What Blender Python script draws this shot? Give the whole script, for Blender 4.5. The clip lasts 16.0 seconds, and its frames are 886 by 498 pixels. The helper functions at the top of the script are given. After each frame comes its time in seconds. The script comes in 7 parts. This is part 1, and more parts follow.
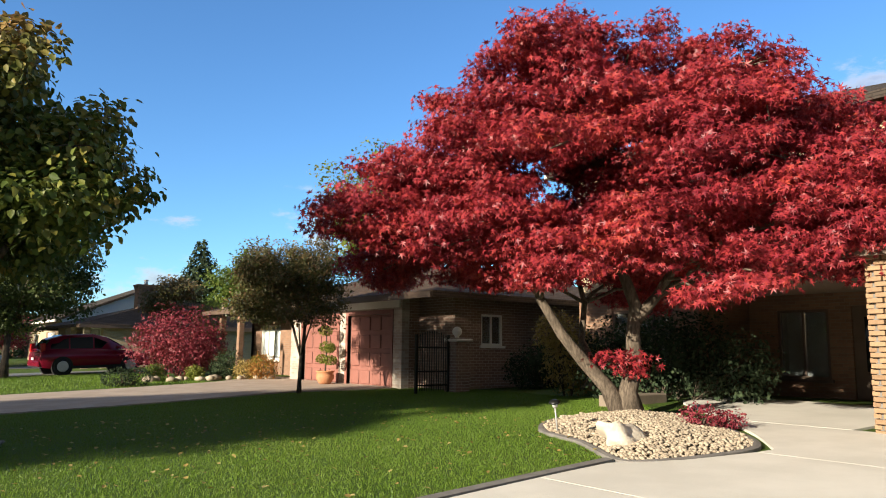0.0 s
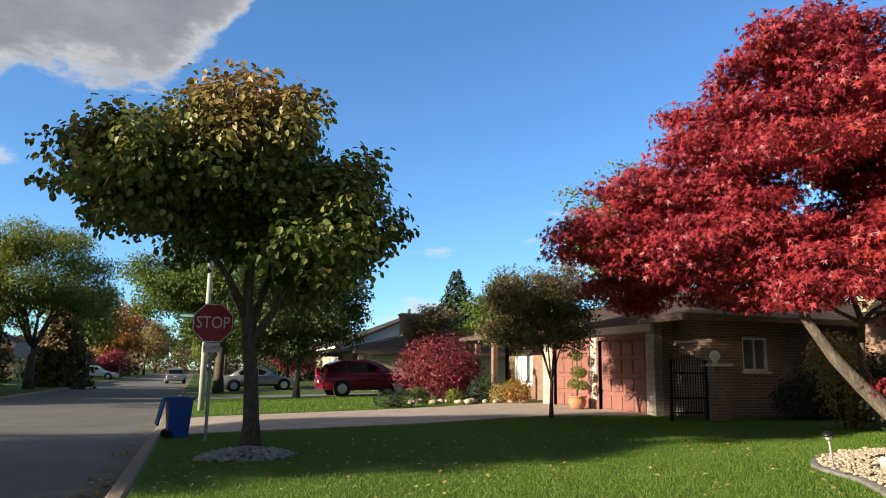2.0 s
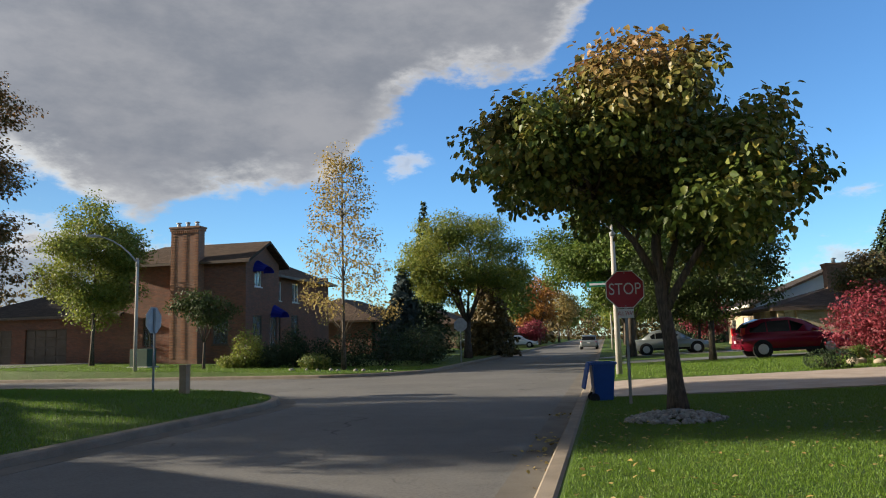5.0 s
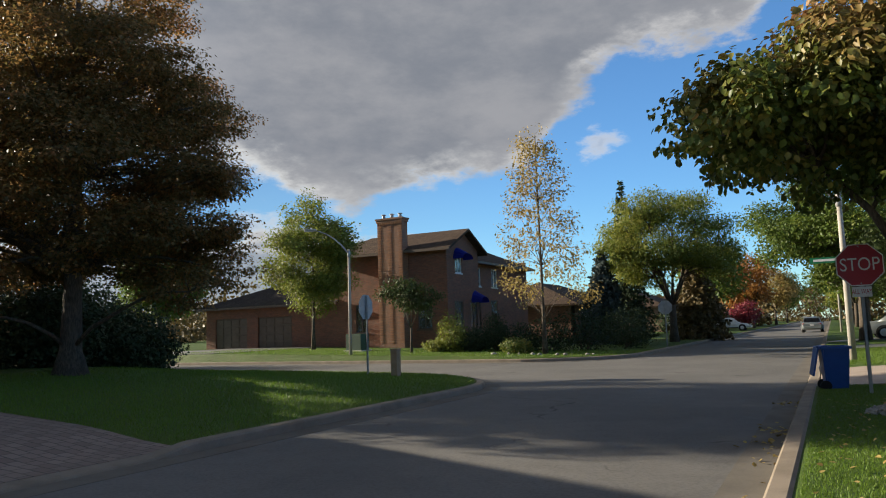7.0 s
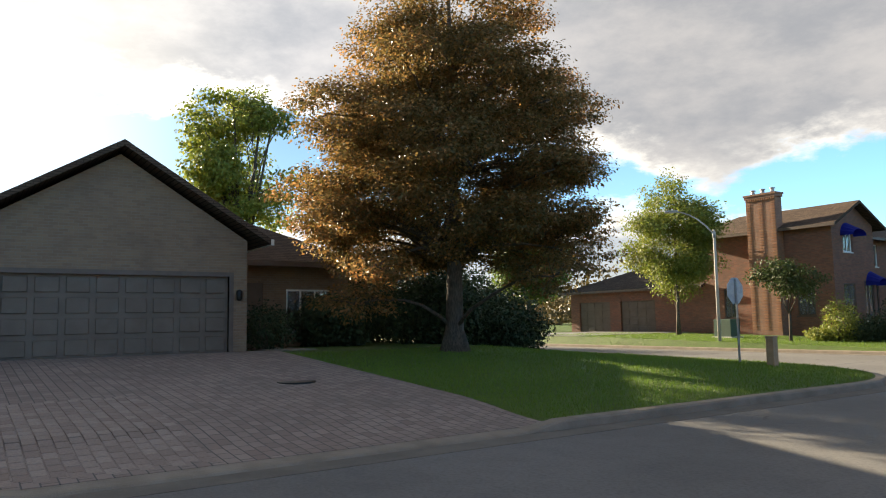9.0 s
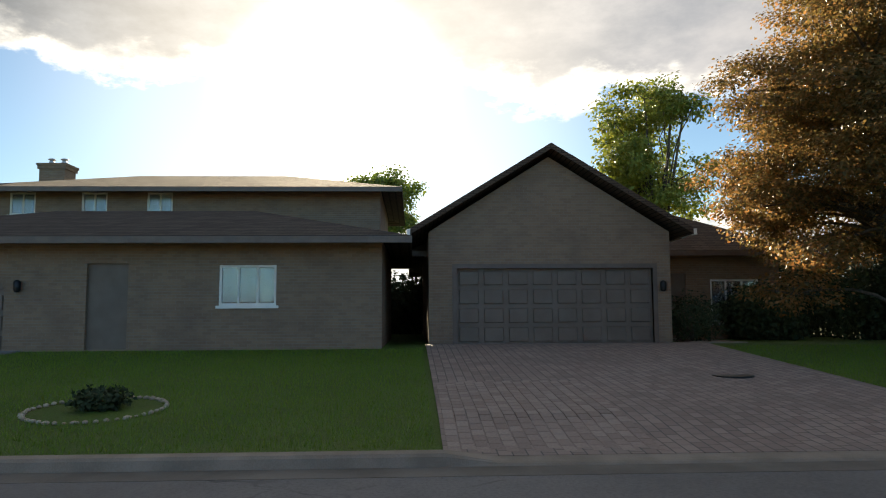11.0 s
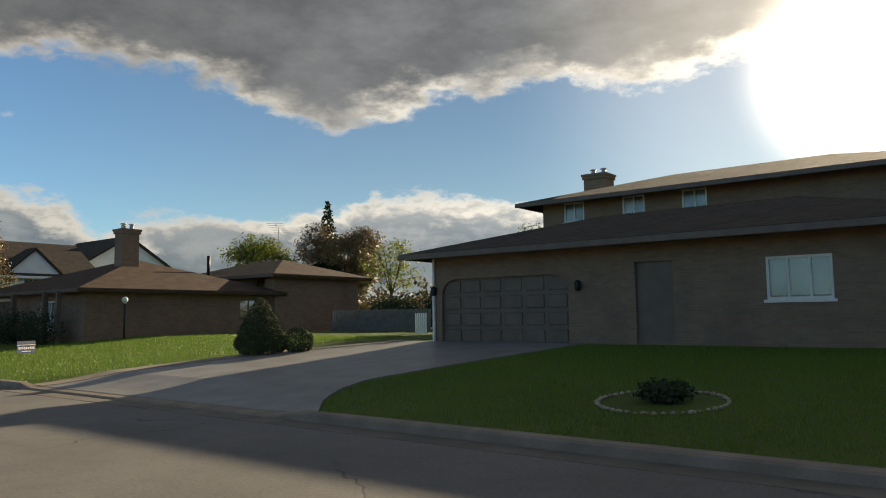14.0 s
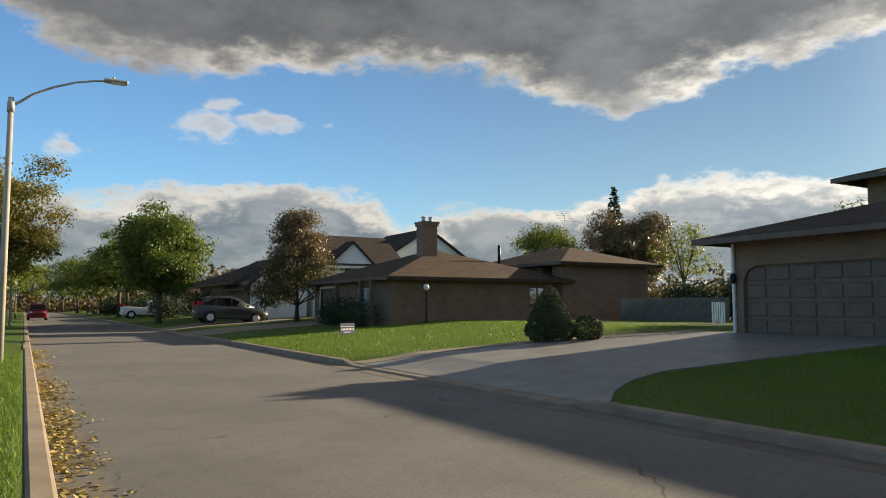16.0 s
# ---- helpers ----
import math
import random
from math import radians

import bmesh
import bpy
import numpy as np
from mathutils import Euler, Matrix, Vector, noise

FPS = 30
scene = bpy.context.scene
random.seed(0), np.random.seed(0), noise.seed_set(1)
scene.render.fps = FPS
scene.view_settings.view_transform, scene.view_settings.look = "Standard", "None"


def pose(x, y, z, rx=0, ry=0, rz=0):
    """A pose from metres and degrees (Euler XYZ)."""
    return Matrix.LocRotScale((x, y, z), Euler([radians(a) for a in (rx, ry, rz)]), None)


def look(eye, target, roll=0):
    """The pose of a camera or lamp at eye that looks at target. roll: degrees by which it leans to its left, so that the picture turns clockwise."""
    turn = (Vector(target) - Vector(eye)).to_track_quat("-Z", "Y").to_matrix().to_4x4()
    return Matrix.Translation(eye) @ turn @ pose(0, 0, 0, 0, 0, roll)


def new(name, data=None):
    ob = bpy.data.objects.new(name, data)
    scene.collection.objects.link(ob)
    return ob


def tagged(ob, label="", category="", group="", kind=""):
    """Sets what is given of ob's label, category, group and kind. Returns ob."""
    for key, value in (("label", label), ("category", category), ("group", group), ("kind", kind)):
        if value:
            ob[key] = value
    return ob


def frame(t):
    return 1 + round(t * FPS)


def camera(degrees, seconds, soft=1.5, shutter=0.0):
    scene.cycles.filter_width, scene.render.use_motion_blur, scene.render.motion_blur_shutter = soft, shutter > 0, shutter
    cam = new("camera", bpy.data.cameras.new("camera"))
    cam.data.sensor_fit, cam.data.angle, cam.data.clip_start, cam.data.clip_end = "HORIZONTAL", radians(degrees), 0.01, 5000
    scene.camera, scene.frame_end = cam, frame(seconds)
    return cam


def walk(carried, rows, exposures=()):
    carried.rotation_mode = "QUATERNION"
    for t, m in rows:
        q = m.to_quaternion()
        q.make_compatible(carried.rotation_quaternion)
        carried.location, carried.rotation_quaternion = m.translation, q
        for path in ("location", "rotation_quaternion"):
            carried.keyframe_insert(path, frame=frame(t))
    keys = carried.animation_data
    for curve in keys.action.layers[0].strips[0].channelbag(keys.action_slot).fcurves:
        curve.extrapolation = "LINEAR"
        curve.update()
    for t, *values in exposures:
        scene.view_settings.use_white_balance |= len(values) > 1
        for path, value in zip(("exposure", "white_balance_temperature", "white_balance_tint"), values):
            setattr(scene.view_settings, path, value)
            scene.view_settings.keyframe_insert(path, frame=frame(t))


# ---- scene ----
cam = camera(62.7, 16.0, soft=1.05)
PATH = [  # seconds, x, y, z, tilt, lean, heading
    (0.0, -0.000, 0.000, 1.550, 97.95, -0.69, -38.08),
    (0.5, 0.003, -0.060, 1.550, 98.26, -0.72, -33.20),
    (1.0, 0.007, -0.121, 1.550, 98.96, -0.72, -28.34),
    (1.5, 0.010, -0.182, 1.550, 99.37, -0.70, -23.07),
    (2.0, 0.014, -0.242, 1.550, 99.59, -0.94, -18.41),
    (2.5, 0.017, -0.303, 1.550, 99.21, -0.83, -14.35),
    (3.0, 0.021, -0.363, 1.550, 98.40, -0.26, -9.74),
    (3.5, -0.025, -0.336, 1.550, 97.56, 0.40, -4.66),
    (4.0, -0.070, -0.308, 1.550, 97.04, 0.97, 1.44),
    (4.5, -0.115, -0.280, 1.550, 97.01, 1.49, 7.67),
    (4.7, -0.133, -0.269, 1.550, 97.01, 1.49, 9.90),
    (6.8, -0.258, -0.180, 1.550, 96.20, 1.92, 25.50),
    (7.0, -0.260, -0.175, 1.550, 96.20, 1.92, 28.08),
    (7.5, -0.265, -0.164, 1.550, 96.20, 1.75, 34.85),
    (8.0, -0.269, -0.153, 1.550, 95.98, 1.76, 41.66),
    (8.5, -0.274, -0.142, 1.550, 95.88, 1.55, 48.79),
    (9.0, -0.278, -0.131, 1.550, 95.65, 0.99, 55.99),
    (9.5, -0.282, -0.205, 1.550, 95.34, 0.65, 64.10),
    (10.0, -0.286, -0.279, 1.550, 95.46, 0.18, 72.91),
    (10.2, -0.287, -0.309, 1.550, 95.46, 0.18, 76.50),
    (12.3, -0.323, -0.608, 1.550, 95.08, 0.42, 102.10),
    (12.5, -0.338, -0.630, 1.550, 95.08, 0.42, 104.83),
    (13.0, -0.374, -0.683, 1.550, 95.17, 1.15, 112.20),
    (13.5, -0.410, -0.735, 1.550, 95.26, 1.10, 120.12),
    (14.0, -0.446, -0.788, 1.550, 95.32, 0.71, 127.80),
    (14.5, -0.483, -0.841, 1.550, 95.17, 0.39, 133.90),
    (15.0, -0.519, -0.894, 1.550, 94.95, 0.07, 139.53),
    (15.5, -0.555, -0.947, 1.550, 94.88, -0.00, 145.04),
    (16.0, -0.591, -1.000, 1.550, 94.50, 0.01, 150.09),
]
EXPOSURES = [(0.0, 1.15, 6800, 10), (4.5, 1.1, 6800, 10), (7.0, 1.0, 6900, 10), (8.0, 1.6, 7400, 10), (9.0, 1.9, 7800, 10), (10.0, 2.15, 8000, 10),
             (12.5, 0.75, 8200, 10), (14.0, 0.9, 8300, 10), (16.0, 1.1, 8000, 10)]
walk(cam, [(t, pose(*m)) for t, *m in PATH], EXPOSURES)

# ---- sky and sun ----
SUN_AZ, SUN_EL = 96.0, 16.8          # degrees left of the street's direction, and above the horizon
sun_dir = Vector((-math.sin(radians(SUN_AZ)) * math.cos(radians(SUN_EL)), math.cos(radians(SUN_AZ)) * math.cos(radians(SUN_EL)), math.sin(radians(SUN_EL))))
sun = new("sun", bpy.data.lights.new("sun", "SUN"))
sun.data.energy, sun.data.angle, sun.data.color = 5.0, radians(0.5), (1.0, 0.92, 0.77)
sun.matrix_world = look(sun_dir * 200, (0, 0, 0))

world = bpy.data.worlds.new("sky")
scene.world = world
world.use_nodes = True


class Graph:
    """Short hand for node trees."""
    def __init__(self, tree):
        self.t = tree

    def node(self, kind, operation=None):
        n = self.t.nodes.new(kind)
        if operation:
            n.operation = operation
        return n

    def link(self, a, b):
        if isinstance(a, bpy.types.NodeSocket):
            self.t.links.new(a, b)
        else:
            b.default_value = a

    def math(self, op, a, b=0.0, c=None, clamp=False):
        n = self.node("ShaderNodeMath", op)
        n.use_clamp = clamp
        self.link(a, n.inputs[0])
        self.link(b, n.inputs[1])
        if c is not None:
            self.link(c, n.inputs[2])
        return n.outputs[0]

    def ramp(self, fac, stops, mode="LINEAR"):
        n = self.node("ShaderNodeValToRGB")
        n.color_ramp.interpolation = mode
        e = n.color_ramp.elements
        while len(e) < len(stops):
            e.new(1.0)
        for el, (p, c) in zip(e, stops):
            el.position = p
            el.color = (*c, 1) if isinstance(c, tuple) else (c, c, c, 1)
        self.link(fac, n.inputs[0])
        return n.outputs[0]

    def smooth(self, v, a, b):
        n = self.node("ShaderNodeMapRange")
        n.interpolation_type = "SMOOTHSTEP"
        self.link(v, n.inputs[0])
        n.inputs[1].default_value, n.inputs[2].default_value = a, b
        return n.outputs[0]

    def mix(self, fac, a, b, blend="MIX"):
        n = self.node("ShaderNodeMix")
        n.data_type, n.blend_type = "RGBA", blend
        self.link(fac, n.inputs[0])
        for v, s in ((a, n.inputs[6]), (b, n.inputs[7])):
            self.link((*v, 1) if isinstance(v, tuple) else v, s)
        return n.outputs[2]

    def noise(self, vec, scale, detail=4, rough=0.55):
        n = self.node("ShaderNodeTexNoise")
        n.inputs["Scale"].default_value, n.inputs["Detail"].default_value, n.inputs["Roughness"].default_value = scale, detail, rough
        if vec is not None:
            self.link(vec, n.inputs["Vector"])
        return n.outputs[0]


def build_sky():
    g = Graph(world.node_tree)
    bg = world.node_tree.nodes["Background"]
    sky = g.node("ShaderNodeTexSky")
    sky.sky_type, sky.sun_disc = "NISHITA", False
    sky.sun_elevation, sky.sun_rotation = radians(SUN_EL), radians(-SUN_AZ)
    sky.air_density, sky.dust_density, sky.ozone_density = 1.0, 0.0, 2.0
    way = g.node("ShaderNodeTexCoord").outputs["Generated"]
    sep = g.node("ShaderNodeSeparateXYZ")
    g.link(way, sep.inputs[0])
    x, y, z = sep.outputs
    # azimuth in degrees, left of +y, with its seam behind the houses at -120
    c, s = math.cos(radians(60)), math.sin(radians(60))
    xr = g.math("ADD", g.math("MULTIPLY", x, c), g.math("MULTIPLY", y, s))
    yr = g.math("SUBTRACT", g.math("MULTIPLY", y, c), g.math("MULTIPLY", x, s))
    az = g.math("ADD", g.math("MULTIPLY", g.math("ARCTAN2", g.math("MULTIPLY", xr, -1.0), yr), 57.2958), 60.0)
    el = g.math("MULTIPLY", g.math("ARCSINE", z), 57.2958)
    sc = g.node("ShaderNodeVectorMath", "MULTIPLY")
    g.link(way, sc.inputs[0])
    sc.inputs[1].default_value = (1, 1, 2.2)
    wob = g.math("SUBTRACT", g.noise(sc.outputs[0], 7.0, 8, 0.62), 0.5)
    fine = g.math("SUBTRACT", g.noise(sc.outputs[0], 22.0, 6, 0.6), 0.5)
    wob2 = g.math("ADD", wob, g.math("MULTIPLY", fine, 0.35))
    t = g.math("DIVIDE", g.math("ADD", az, 20.0), 210.0, clamp=True)

    def edge(rows):
        return g.math("MULTIPLY", g.ramp(t, [((a + 20) / 210, e / 50) for a, e in rows]), 50.0)
    # the lower rim of the large grey cloud
    rim = edge([(-20, 50), (-6, 34), (0, 24.5), (4, 21), (13, 20), (17, 17), (21, 13), (27, 11), (35, 9.8), (44, 12.5), (55, 15.5), (67, 16.5),
                (80, 16), (95, 20), (109, 17.4), (122, 17.6), (130, 16), (137, 14.9), (143, 16), (148, 18.5), (160, 17.8), (168, 17), (177, 18.2), (182, 20), (190, 24)])
    above = g.math("SUBTRACT", el, rim)
    m1 = g.math("ADD", above, g.math("MULTIPLY", wob2, 7.0))
    d1 = g.smooth(m1, -0.5, 0.9)
    # the bank of cumulus low over the roofs
    top = edge([(20, 0), (30, 7.0), (40, 8.0), (60, 7.5), (90, 7.5), (112, 8.8), (121, 9.0), (127, 9.6), (138, 9.0), (147, 7.6), (153, 7.4), (156, 9.0),
                (165, 9.7), (170, 9.4), (175, 8.0), (179, 7.4), (186, 5)])
    below = g.math("SUBTRACT", top, el)
    m2 = g.math("ADD", below, g.math("MULTIPLY", wob2, 7.0))
    d2 = g.math("MULTIPLY", g.smooth(m2, -0.2, 0.9), 0.92)
    # small single clouds: azimuth, elevation, half width, half height
    puffs = None
    for a, e, ra, re in ((-18, 9.4, 2.2, 0.6), (15.2, 13.6, 2.2, 1.5), (-31, 9.4, 5, 2.6), (-69.5, 18, 3, 2), (178, 11, 2.2, 1.2), (168.2, 13.3, 2.6, 1.2),
                         (164.2, 14, 2.4, 1.1), (136, 14.9, 1.6, 1.0), (159, 14, 1, 0.6), (167, 15.2, 1.8, 0.6), (-16.5, 4.6, 4, 2.0), (43, 8.5, 4, 2)):
        du = g.math("DIVIDE", g.math("SUBTRACT", az, a), ra)
        dv = g.math("DIVIDE", g.math("SUBTRACT", el, e), re)
        q = g.math("SUBTRACT", 1.0, g.math("SQRT", g.math("ADD", g.math("MULTIPLY", du, du), g.math("MULTIPLY", dv, dv))))
        puffs = q if puffs is None else g.math("MAXIMUM", puffs, q)
    m3 = g.math("ADD", puffs, g.math("ADD", g.math("MULTIPLY", wob, 3.2), g.math("MULTIPLY", fine, 2.6)))
    d3 = g.math("MULTIPLY", g.smooth(m3, 0.05, 0.9), 0.68)
    # cloud light: silver rims, grey bodies, brighter towards the sun
    dot = g.node("ShaderNodeVectorMath", "DOT_PRODUCT")
    g.link(way, dot.inputs[0])
    dot.inputs[1].default_value = sun_dir
    near = g.smooth(dot.outputs["Value"], 0.55, 1.0)
    glow = g.math("POWER", near, 3.0)
    tint = g.mix(g.smooth(dot.outputs["Value"], 0.1, 0.95), (0.8, 1.33, 1.88), (0.6, 0.72, 0.84))
    clear = g.mix(1.0, sky.outputs[0], tint, "MULTIPLY")
    lit = g.math("ADD", 0.8, g.math("MULTIPLY", near, 0.5))
    body1 = g.smooth(g.math("ADD", m1, g.math("MULTIPLY", fine, 2.5)), 0.0, 3.0)
    back = g.smooth(az, 45.0, 115.0)
    grey = g.mix(g.smooth(wob, -0.2, 0.25), g.mix(back, (2.3, 2.6, 3.2), (0.98, 1.18, 1.5)), g.mix(back, (3.6, 3.8, 4.3), (1.85, 2.15, 2.65)))
    rimlit = g.mix(g.smooth(dot.outputs["Value"], 0.2, 0.6), (6.2, 6.4, 6.8), (7.4, 7.7, 8.0))
    uneven = g.math("MULTIPLY", g.math("SUBTRACT", 1.0, body1), g.smooth(g.noise(sc.outputs[0], 5.0, 5, 0.6), 0.38, 0.62))
    col1 = g.mix(uneven, g.mix(0.35, grey, rimlit), rimlit)
    col1 = g.mix(body1, col1, grey)
    body2 = g.smooth(g.math("ADD", m2, g.math("MULTIPLY", wob2, 5.0)), 0.2, 2.6)
    col2 = g.mix(body2, g.mix(back, (7.0, 7.0, 7.0), (7.2, 7.4, 7.6)), g.mix(back, (3.4, 3.8, 4.5), g.mix(g.smooth(wob2, -0.12, 0.2), (1.5, 1.95, 2.65), (3.4, 3.9, 4.6))))
    out = g.mix(d3, clear, g.mix(g.smooth(m3, 0.3, 1.2), (6.6, 6.7, 6.9), (4.4, 4.7, 5.3)))
    out = g.mix(d2, out, g.mix(1.0, col2, lit, "MULTIPLY"))
    out = g.mix(d1, out, g.mix(1.0, col1, lit, "MULTIPLY"))
    halo = g.math("MULTIPLY", g.math("POWER", g.smooth(dot.outputs["Value"], 0.972, 1.0), 7.0), 26.0)
    wide = g.math("MULTIPLY", g.math("POWER", g.smooth(dot.outputs["Value"], 0.86, 1.0), 2.5), 3.2)
    out = g.mix(1.0, out, g.mix(1.0, (1.0, 0.95, 0.85), g.math("ADD", halo, wide), "MULTIPLY"), "ADD")
    g.link(out, bg.inputs[0])
    bg.inputs[1].default_value = 0.059


build_sky()


# ---- materials ----
def material(name, rough=0.8, metal=0.0, spec=0.4):
    m = bpy.data.materials.new(name)
    m.use_nodes = True
    g = Graph(m.node_tree)
    p = m.node_tree.nodes["Principled BSDF"]
    p.inputs["Roughness"].default_value, p.inputs["Metallic"].default_value, p.inputs["Specular IOR Level"].default_value = rough, metal, spec
    return m, g, p


def where(g):
    return g.node("ShaderNodeNewGeometry").outputs["Position"]


def bump(g, p, height, strength=0.4, dist=0.01):
    n = g.node("ShaderNodeBump")
    n.inputs["Strength"].default_value, n.inputs["Distance"].default_value = strength, dist
    g.link(height, n.inputs["Height"])
    g.link(n.outputs[0], p.inputs["Normal"])


def speckled(name, a, b, scale=6.0, fine=60.0, rough=0.8, metal=0.0, relief=0.3, dist=0.004, spec=0.4, local=False):
    """A surface that varies between two colours at two scales."""
    m, g, p = material(name, rough, metal, spec)
    v = g.node("ShaderNodeTexCoord").outputs["Object"] if local else where(g)
    big, small = g.noise(v, scale, 5), g.noise(v, fine, 3)
    f = g.math("ADD", g.math("MULTIPLY", big, 0.65), g.math("MULTIPLY", small, 0.35))
    g.link(g.mix(g.smooth(f, 0.33, 0.67), a, b), p.inputs["Base Color"])
    g.link(g.math("ADD", rough - 0.08, g.math("MULTIPLY", small, 0.16)), p.inputs["Roughness"])
    bump(g, p, f, relief, dist)
    return m


def pieces_mat(name, a, b, rough=0.8, relief=0.4):
    """For single stones, bricks and boards: each its own tone."""
    m, g, p = material(name, rough)
    rnd = g.node("ShaderNodeObjectInfo").outputs["Random"]
    isl = g.node("ShaderNodeNewGeometry").outputs["Random Per Island"]
    f = g.math("FRACT", g.math("ADD", g.math("MULTIPLY", rnd, 7.3), isl))
    n = g.noise(where(g), 35.0, 4)
    c = g.mix(f, a, b)
    g.link(g.mix(g.smooth(n, 0.3, 0.7), g.mix(0.25, c, (0.05, 0.04, 0.03)), c), p.inputs["Base Color"])
    bump(g, p, n, relief, 0.006)
    return m


def brick_mat(name, a, b, mortar, course=0.076, length=0.22, dark=(0.05, 0.03, 0.025)):
    """Brickwork on upright walls that run along x or y."""
    m, g, p = material(name, 0.88)
    sep = g.node("ShaderNodeSeparateXYZ")
    pos = where(g)
    g.link(pos, sep.inputs[0])
    com = g.node("ShaderNodeCombineXYZ")
    g.link(g.math("ADD", sep.outputs[0], sep.outputs[1]), com.inputs[0])
    g.link(sep.outputs[2], com.inputs[1])
    bt = g.node("ShaderNodeTexBrick")
    g.link(com.outputs[0], bt.inputs["Vector"])
    for k, v in (("Scale", 1.0), ("Mortar Size", 0.006), ("Mortar Smooth", 0.2), ("Bias", 0.0), ("Brick Width", length), ("Row Height", course)):
        bt.inputs[k].default_value = v
    bt.inputs["Color1"].default_value, bt.inputs["Color2"].default_value, bt.inputs["Mortar"].default_value = (*a, 1), (*b, 1), (*mortar, 1)
    big = g.noise(pos, 0.9, 4)
    grain = g.noise(pos, 45.0, 3)
    c = g.mix(g.math("MULTIPLY", g.smooth(big, 0.45, 0.75), 0.35), bt.outputs["Color"], dark)
    c = g.mix(g.math("MULTIPLY", grain, 0.3), c, (0.42, 0.3, 0.22))
    g.link(c, p.inputs["Base Color"])
    bump(g, p, g.math("SUBTRACT", g.math("MULTIPLY", grain, 0.3), bt.outputs["Fac"]), 0.7, 0.012)
    return m


def leaf_mat(name, stops, clear=0.35, rough=0.5, patch=0.5, lean=None):
    """Leaves: every leaf its own tone, drifting through the crown; light shines through. lean: (stops for browner tops
    with sunlight put into the colour, from z, to z).
    """
    m, g, p = material(name, rough, 0, 0.3)
    pos = where(g)
    isl = g.node("ShaderNodeNewGeometry").outputs["Random Per Island"]
    f = g.math("ADD", g.math("MULTIPLY", isl, 0.55), g.math("MULTIPLY", g.noise(pos, patch, 3), 0.7))
    c = g.ramp(g.math("SUBTRACT", f, 0.1), stops)
    if lean:
        sep = g.node("ShaderNodeSeparateXYZ")
        g.link(pos, sep.inputs[0])
        h = g.math("ADD", sep.outputs[2], g.math("MULTIPLY", g.math("SUBTRACT", g.noise(pos, 0.9, 2), 0.5), lean[3]))
        c = g.mix(g.smooth(h, lean[1], lean[2]), c, g.ramp(isl, lean[0]))
    g.link(c, p.inputs["Base Color"])
    tr = g.node("ShaderNodeBsdfTranslucent")
    g.link(c, tr.inputs[0])
    mx = g.node("ShaderNodeMixShader")
    mx.inputs[0].default_value = clear
    g.link(p.outputs[0], mx.inputs[1])
    g.link(tr.outputs[0], mx.inputs[2])
    g.link(mx.outputs[0], m.node_tree.nodes["Material Output"].inputs[0])
    return m


def asphalt_mat():
    m, g, p = material("asphalt", 0.85, 0, 0.35)
    pos = where(g)
    big, mid, fine = g.noise(pos, 0.35, 4), g.noise(pos, 3.0, 5), g.noise(pos, 140.0, 2)
    c = g.mix(g.smooth(big, 0.35, 0.65), (0.128, 0.121, 0.112), (0.165, 0.155, 0.143))
    c = g.mix(g.math("MULTIPLY", g.smooth(mid, 0.4, 0.7), 0.16), c, (0.045, 0.043, 0.042))
    c = g.mix(g.math("MULTIPLY", g.smooth(fine, 0.5, 0.72), 0.55), c, (0.2, 0.19, 0.175))
    grit = g.noise(pos, 22.0, 4, 0.7)
    c = g.mix(g.math("MULTIPLY", g.smooth(grit, 0.42, 0.64), 0.35), c, (0.055, 0.052, 0.049))
    vo = g.node("ShaderNodeTexVoronoi")
    vo.feature = "DISTANCE_TO_EDGE"
    wv = g.node("ShaderNodeVectorMath", "ADD")
    g.link(pos, wv.inputs[0])
    nn = g.node("ShaderNodeTexNoise")
    nn.inputs["Scale"].default_value = 1.2
    g.link(pos, nn.inputs["Vector"])
    g.link(nn.outputs[1], wv.inputs[1])
    g.link(wv.outputs[0], vo.inputs["Vector"])
    vo.inputs["Scale"].default_value = 0.16
    crack = g.math("MULTIPLY", g.math("MULTIPLY", g.smooth(vo.outputs["Distance"], 0.005, 0.001), 0.6), g.smooth(g.noise(pos, 0.5, 2), 0.5, 0.6))
    c = g.mix(crack, c, (0.015, 0.014, 0.014))
    g.link(c, p.inputs["Base Color"])
    bump(g, p, g.math("SUBTRACT", fine, crack), 0.5, 0.008)
    return m


def lawn_mat(name="lawn"):
    m, g, p = material(name, 0.75, 0, 0.25)
    pos = where(g)
    big, mid, fine = g.noise(pos, 0.3, 4), g.noise(pos, 2.5, 5), g.noise(pos, 70.0, 3)
    c = g.mix(g.smooth(big, 0.35, 0.65), (0.075, 0.14, 0.012), (0.11, 0.18, 0.022))
    c = g.mix(g.math("MULTIPLY", g.smooth(mid, 0.45, 0.75), 0.5), c, (0.12, 0.14, 0.03))
    c = g.mix(g.smooth(fine, 0.35, 0.7), g.mix(0.6, c, (0.012, 0.025, 0.004)), c)
    g.link(c, p.inputs["Base Color"])
    bump(g, p, fine, 0.8, 0.04)
    return m


